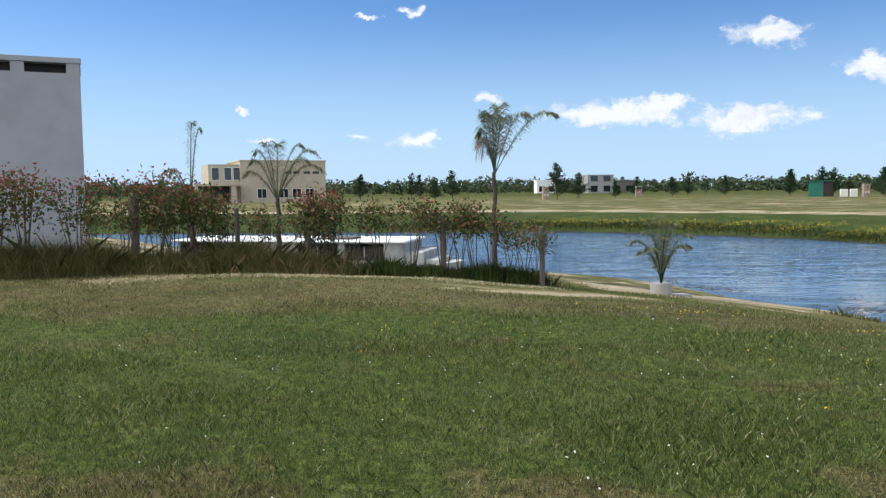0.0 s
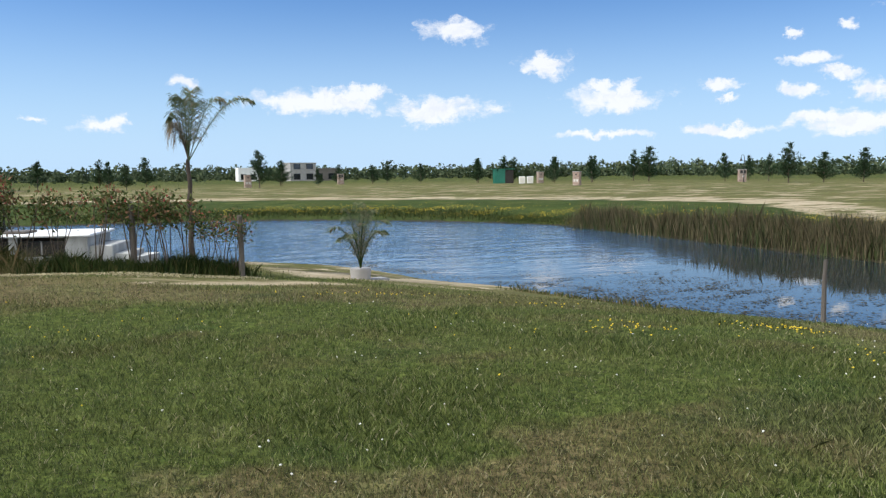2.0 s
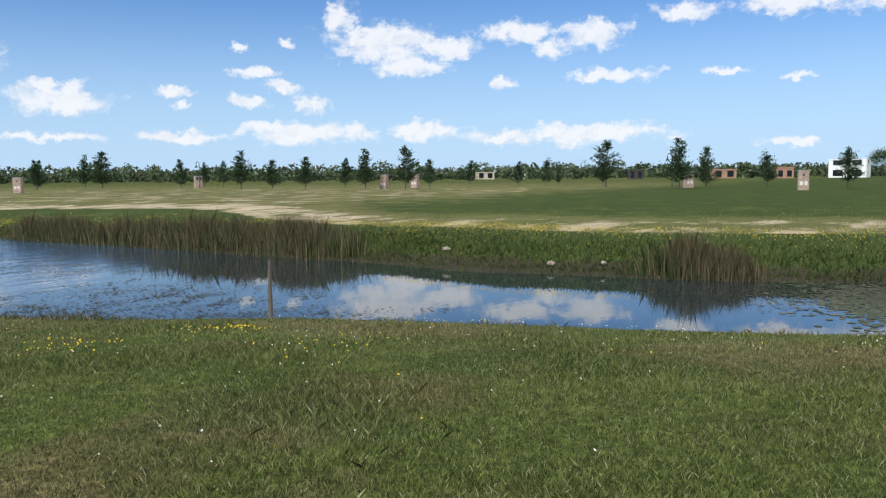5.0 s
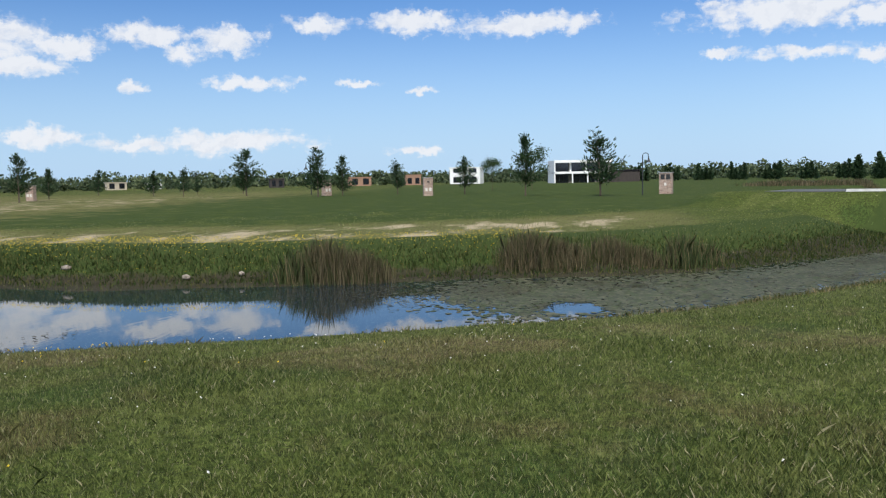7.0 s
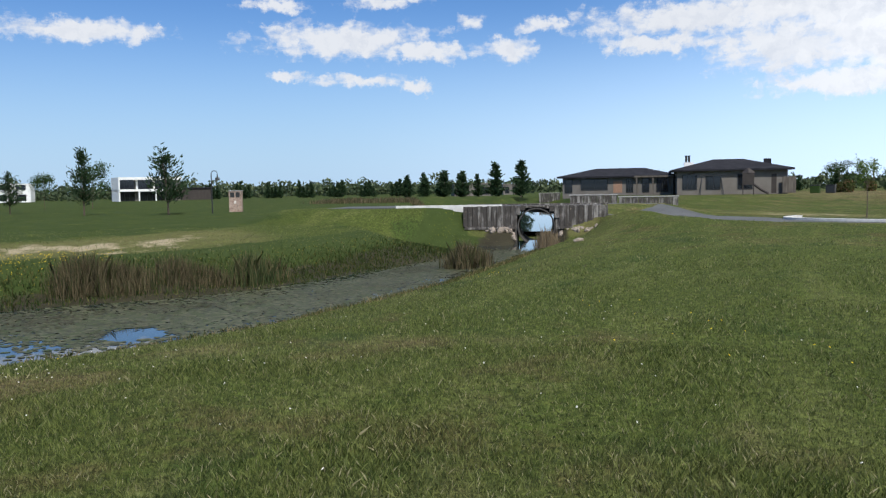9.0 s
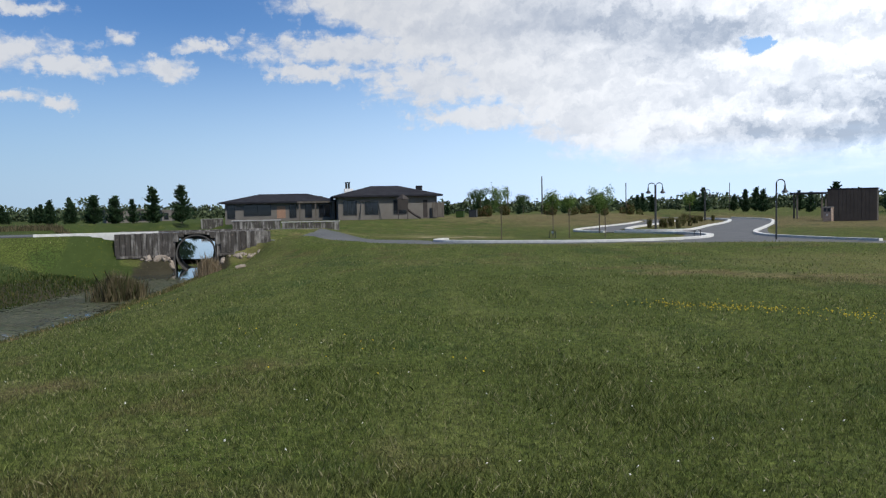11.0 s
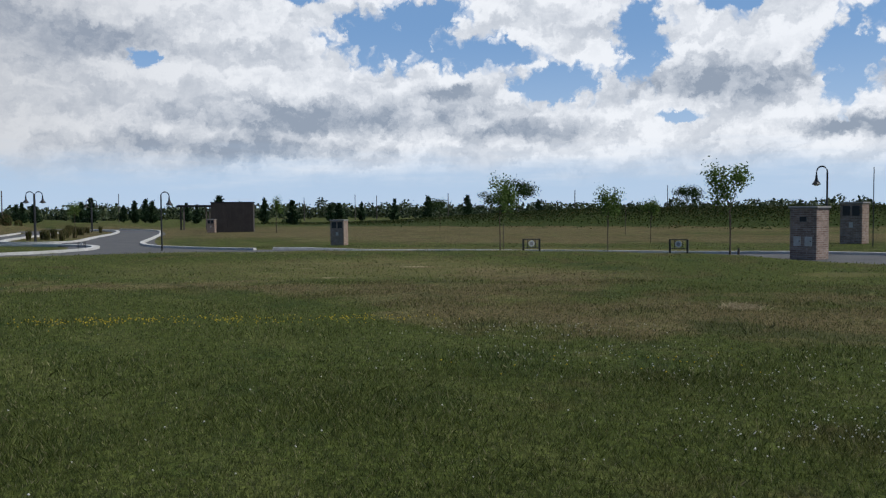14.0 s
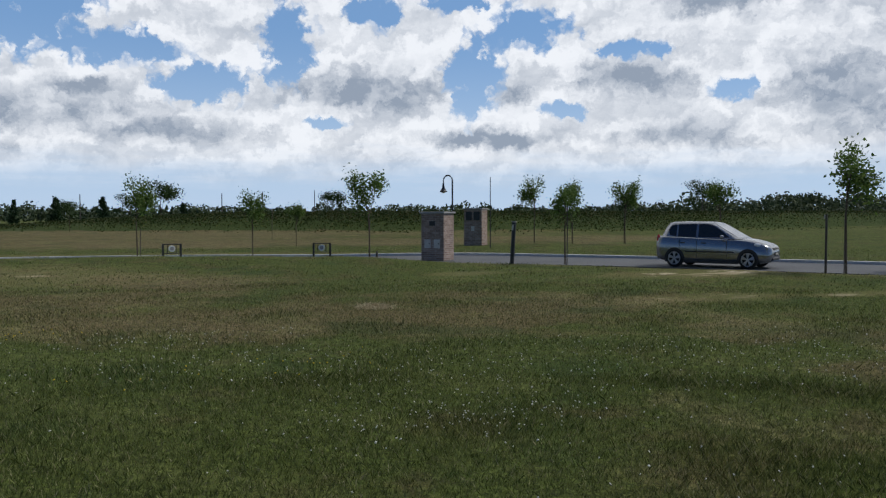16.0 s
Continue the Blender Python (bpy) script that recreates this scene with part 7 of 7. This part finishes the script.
def verge_planting():
    """Ornamental grass clumps by the branch lane, and scrub on the berm."""
    rng = np.random.default_rng(17)
    base = np.stack([rng.normal(size=420) * 0.07, rng.normal(size=420) * 0.07, np.zeros(420)], 1)
    me = blades_mesh("grass_clump", base, rng.uniform(0.5, 1.0, 420), np.full(420, 0.03), M_tall, rng, 0.17)
    for i in range(26):
        q = rng.uniform(0.02, 0.95)
        y = -51 - 30 * q
        x = np.interp(-y, [49, 60, 72, 83], [29.4, 34, 38.5, 43.5]) + rng.uniform(-1.6, 2.2)
        if min(to_line(x, y, BRANCH) - 2.6, to_line(x, y, LOOP) - 1.5) < 0.3:
            continue
        ob = new("grass_clump", me)
        s = rng.uniform(0.6, 1.0)
        ob.matrix_basis = pose(x, y, ground_z(x, y), 0, 0, rng.uniform(0, 360)) @ Matrix.Diagonal((s, s, s * rng.uniform(0.8, 1.1), 1))
        tagged(ob, "ornamental grass clump in the bed by the branch lane", "grass clump", "ornamental grasses")
    blob = rng.normal(size=(700, 3))
    blob *= (rng.uniform(0.75, 1.0, 700) / np.linalg.norm(blob, axis=1))[:, None] * np.array([0.5, 0.5, 0.5])
    blob[:, 2] += 0.45
    low = leaf_mesh("round_shrub", blob, 0.16, 0.09, M_shrub, rng)
    for i in range(22):
        a, d = rng.uniform(133.5, 150), rng.uniform(96, 120)
        x, y = polar(a, d)
        if min(to_line(x, y, BRANCH) - 2.6, to_line(x, y, LOOP) - 1.5) < 0.6:
            continue
        ob = new("round_shrub", low)
        s = rng.uniform(0.8, 1.5)
        ob.matrix_basis = pose(x, y, ground_z(x, y) - 0.05, 0, 0, rng.uniform(0, 360)) @ Matrix.Diagonal((s, s, s * rng.uniform(0.9, 1.25), 1))
        tagged(ob, "rounded brown-green garden shrub on the far lawn", "shrub", "rounded garden shrubs")
    n = 90000
    line = np.array(curve_through(BERM, 10))
    s = rng.uniform(0, 1, n) ** 0.8
    k = np.linspace(0, 0.75, len(line))
    x, y = np.interp(s * 0.75, k, line[:, 0]), np.interp(s * 0.75, k, line[:, 1])
    x, y = x + rng.normal(size=n) * 1.5, y + np.abs(rng.normal(size=n)) * 5.2 - 2.5
    z = height(x, y) + rng.uniform(0.0, 0.22, n)
    tagged(new("berm_scrub", leaf_mesh("berm_scrub", np.stack([x, y, z], 1), 0.26, 0.12, M_rank, rng)), "low dark green scrub covering the berm", "scrub", kind="stuff")


verge_planting()


# ---- the car on the lane ----
def car():
    M_paint = material("car_paint", lambda n, p: (n.mix(n.noise(p, 300, 2), (0.24, 0.25, 0.265, 1), (0.34, 0.35, 0.365, 1)), None, None), 0.2, 0.8)
    M_tyre = worn("tyre_rubber", (0.012, 0.012, 0.012, 1), (0.025, 0.025, 0.024, 1), 10, 80, 0.9)
    M_alloy = worn("alloy", (0.42, 0.43, 0.45, 1), (0.55, 0.56, 0.58, 1), 10, 60, 0.3, 0.85)
    M_lamp = material("lamp_glass", lambda n, p: (0.55, 0.58, 0.62, 1), 0.08, 0.2)
    M_tail = material("tail_lamp", lambda n, p: (0.28, 0.012, 0.012, 1), 0.15)
    M_trim = worn("black_plastic", (0.012, 0.012, 0.013, 1), (0.024, 0.024, 0.025, 1), 10, 90, 0.55)
    x, y = -17.35, -22.95
    top = thing("car", pose(x, y, road_z(x, y), 0, 0, 125.0) @ Matrix.Diagonal((0.95, 1, 1, 1)), "silver-grey compact five-door hatchback standing on the lane", "car")
    L, W = 3.84, 0.835
    # stations along the car from tail (x<0) to nose: sill, belt, half widths low and at the belt
    st = [(-1.92, 0.42, 0.86, 0.66, 0.64), (-1.86, 0.28, 0.98, 0.76, 0.72), (-1.62, 0.22, 1.00, 0.82, 0.78), (-1.2, 0.20, 0.99, 0.835, 0.80), (-0.6, 0.19, 0.97, 0.84, 0.805), (0.0, 0.19, 0.945, 0.84, 0.805),
          (0.5, 0.19, 0.925, 0.84, 0.80), (0.85, 0.20, 0.915, 0.835, 0.785), (1.15, 0.21, 0.90, 0.825, 0.75), (1.45, 0.22, 0.84, 0.81, 0.71), (1.7, 0.23, 0.765, 0.77, 0.66), (1.86, 0.26, 0.68, 0.68, 0.57), (1.92, 0.34, 0.58, 0.56, 0.48)]
    bm = bmesh.new()
    rows = []
    for sx_, z0, z1, w0, w1 in st:
        zm = z0 + (z1 - z0) * 0.55
        half = [(w0 * 0.94, z0), (w0, z0 + 0.12), (max(w0, w1) + 0.004, zm), (w1 + 0.015, z1 - 0.05), (w1 - 0.03, z1), (w1 * 0.5, z1 + 0.025)]
        ring = [(-a, b) for a, b in half] + [(a, b) for a, b in half[::-1]]
        rows.append([bm.verts.new((sx_, a, b)) for a, b in ring])
    n = len(rows[0])
    for r, q in zip(rows, rows[1:]):
        for k in range(n):
            bm.faces.new((r[k], r[(k + 1) % n], q[(k + 1) % n], q[k]))
    bm.faces.new(rows[0]); bm.faces.new(rows[-1][::-1])
    bmesh.ops.recalc_face_normals(bm, faces=bm.faces)
    body = part("body", bm, M_paint, top, "metallic silver-grey body")
    for p in body.data.polygons:
        p.use_smooth = True
    # greenhouse: pillars and roof with panes set in
    def gx(k):          # z, front x, rear x, half width at this share of its height
        return 0.93 + k * 0.545, 0.98 - 0.98 * k ** 0.92, -1.74 + 0.22 * k + 0.10 * k ** 4, 0.775 - 0.155 * k
    bm = bmesh.new()
    lv = []
    for k in (0, 0.25, 0.5, 0.75, 0.92, 1.0):
        z, fx, rx, hw = gx(k)
        if k == 1.0:
            fx, rx, hw = fx - 0.18, rx + 0.12, hw - 0.09
        lv.append([bm.verts.new(c) for c in ((fx, -hw + 0.10, z), (fx - 0.22, -hw, z), (rx + 0.2, -hw, z), (rx, -hw + 0.10, z), (rx, hw - 0.10, z), (rx + 0.2, hw, z), (fx - 0.22, hw, z), (fx, hw - 0.10, z))])
    for r, q in zip(lv, lv[1:]):
        for k in range(8):
            bm.faces.new((r[k], r[(k + 1) % 8], q[(k + 1) % 8], q[k]))
    bm.faces.new(lv[-1])
    bmesh.ops.recalc_face_normals(bm, faces=bm.faces)
    cab = part("cabin", bm, M_paint, top)
    for p in cab.data.polygons:
        p.use_smooth = True

    def pane(name, pts, mat=None):
        q = bmesh.new()
        f = q.faces.new([q.verts.new(p) for p in pts])
        q.normal_update()
        r = bmesh.ops.extrude_face_region(q, geom=[f])
        for v in [v for v in r["geom"] if isinstance(v, bmesh.types.BMVert)]:
            v.co += f.normal * 0.012
        bmesh.ops.recalc_face_normals(q, faces=q.faces)
        return part(name, q, mat or M_window_dark, top)
    for s in (-1, 1):
        def P(xx, k, o=0.003):
            return (xx, s * (gx(k)[3] + o), gx(k)[0])
        def order(l):
            return l if s < 0 else l[::-1]
        pane("side_window", order([P(0.62, 0.10), P(0.30, 0.55), P(-0.02, 0.86), P(-0.42, 0.88), P(-0.42, 0.10)]))
        pane("side_window", order([P(-0.50, 0.10), P(-0.50, 0.88), P(-1.12, 0.86), P(-1.12, 0.10)]))
        pane("side_window", order([P(-1.18, 0.12), P(-1.18, 0.84), P(-1.36, 0.80), P(-1.47, 0.5), P(-1.40, 0.22)]))
    zf, fx, _, hw = gx(0.06)
    z2, fx2, _, hw2 = gx(0.90)
    pane("windscreen", [(fx + 0.004, -hw + 0.13, zf), (fx + 0.004, hw - 0.13, zf), (fx2 + 0.004, hw2 - 0.13, z2), (fx2 + 0.004, -hw2 + 0.13, z2)], material("windscreen_glass", lambda n, p: (0.10, 0.12, 0.14, 1), 0.05, 0.0, None, 1.0))
    zr, _, rx, hw = gx(0.12)
    z2, _, rx2, hw2 = gx(0.84)
    pane("rear_window", [(rx - 0.004, hw - 0.14, zr), (rx - 0.004, -hw + 0.14, zr), (rx2 - 0.004, -hw2 + 0.14, z2), (rx2 - 0.004, hw2 - 0.14, z2)])
    for s in (-1, 1):
        for wx in (-1.21, 1.24):
            arch = bmesh.new()
            for a0 in range(16):
                a, b = math.pi * a0 / 16, math.pi * (a0 + 1) / 16
                v = [arch.verts.new((wx + math.cos(t) * r, s * 0.846, 0.29 + math.sin(t) * r)) for t, r in ((a, 0.27), (b, 0.27), (b, 0.345), (a, 0.345))]
                arch.faces.new(v)
            part("wheel_arch", arch, M_trim, top)
            wh = thing("wheel", pose(wx, s * 0.755, 0.295))
            wh.parent = top
            part("tyre", tube_bm([(0, -0.095 * s, 0), (0, -0.08 * s, 0), (0, 0.07 * s, 0), (0, 0.10 * s, 0)], [0.27, 0.295, 0.295, 0.26], 28), M_tyre, wh)
            rim = bmesh.new()
            tube_bm([(0, 0.085 * s, 0), (0, 0.108 * s, 0)], [0.06, 0.05], 12, rim)
            for k in range(5):
                a = k * 2 * math.pi / 5 + 0.3
                for da in (-0.16, 0.16):
                    tube_bm([(0.05 * math.cos(a), 0.104 * s, 0.05 * math.sin(a)), (0.195 * math.cos(a + da), 0.1 * s, 0.195 * math.sin(a + da))], [0.026, 0.03], 5, rim)
            for k in range(24):
                a, b = k * math.pi / 12, (k + 1) * math.pi / 12
                tube_bm([(0.2 * math.cos(a), 0.1 * s, 0.2 * math.sin(a)), (0.2 * math.cos(b), 0.1 * s, 0.2 * math.sin(b))], [0.016, 0.016], 5, rim)
            part("rim", rim, M_alloy, wh, "five-spoke alloy rim")
        part("side_moulding", box_bm(-0.85, 0.8, s * 0.846 - 0.012, s * 0.846 + 0.012, 0.50, 0.54, 0.006), M_trim, top)
        part("sill", box_bm(-0.9, 0.92, s * 0.8 - 0.03, s * 0.8 + 0.03, 0.15, 0.24, 0.015), M_trim, top)
        for xx in (-0.93, -0.22):
            part("door_handle", box_bm(xx - 0.085, xx + 0.085, s * 0.832 - 0.012, s * 0.832 + 0.016, 0.785, 0.815, 0.008), M_trim, top)
        for xx in (-1.05, -0.45, 0.55):
            part("door_gap", box_bm(xx - 0.004, xx + 0.004, s * 0.838 - 0.012, s * 0.838 + 0.007, 0.30, 0.90), M_trim, top)
        mir = bmesh.new()
        bmesh.ops.create_icosphere(mir, subdivisions=2, radius=1)
        for v in mir.verts:
            v.co = Vector((0.42 + v.co.x * 0.07, s * 0.92 + v.co.y * 0.10, 1.0 + v.co.z * 0.065))
        part("wing_mirror", mir, M_paint, top)
        hl = bmesh.new()
        bmesh.ops.create_icosphere(hl, subdivisions=3, radius=1)
        for v in hl.verts:
            v.co = Vector((1.60 + v.co.x * 0.20, s * (0.60 - 0.12 * v.co.x) + v.co.y * 0.10, 0.715 - 0.05 * v.co.x + v.co.z * 0.085))
        part("headlight", hl, M_lamp, top)
        tl = bmesh.new()
        bmesh.ops.create_icosphere(tl, subdivisions=3, radius=1)
        for v in tl.verts:
            v.co = Vector((-1.84 + v.co.x * 0.055, s * 0.67 + v.co.y * 0.085, 0.90 + v.co.z * 0.17))
        part("tail_light", tl, M_tail, top)
    part("grille", box_bm(1.86, 1.925, -0.33, 0.33, 0.57, 0.665, 0.02), M_trim, top)
    part("grille_bar", box_bm(1.915, 1.94, -0.28, 0.28, 0.585, 0.605, 0.005), M_alloy, top)
    part("lower_intake", box_bm(1.86, 1.94, -0.45, 0.45, 0.27, 0.36, 0.02), M_trim, top)
    plate = part("number_plate", box_bm(1.93, 1.95, -0.2, 0.2, 0.42, 0.53, 0.004), M_trim, top)
    for k in range(3):
        part("plate_bar", box_bm(1.948, 1.954, -0.15 + k * 0.11, -0.07 + k * 0.11, 0.45, 0.50), M_box_white, plate)
    part("aerial", tube_bm([(-0.05, 0, 1.47), (-0.12, 0, 1.56)], [0.008, 0.005], 5), M_trim, top)
    part("wiper", tube_bm([(0.97, -0.45, 0.965), (0.95, 0.1, 0.97)], [0.01, 0.008], 4), M_trim, top)
    part("underbody", box_bm(-1.6, 1.6, -0.7, 0.7, 0.16, 0.3), M_trim, top)


car()
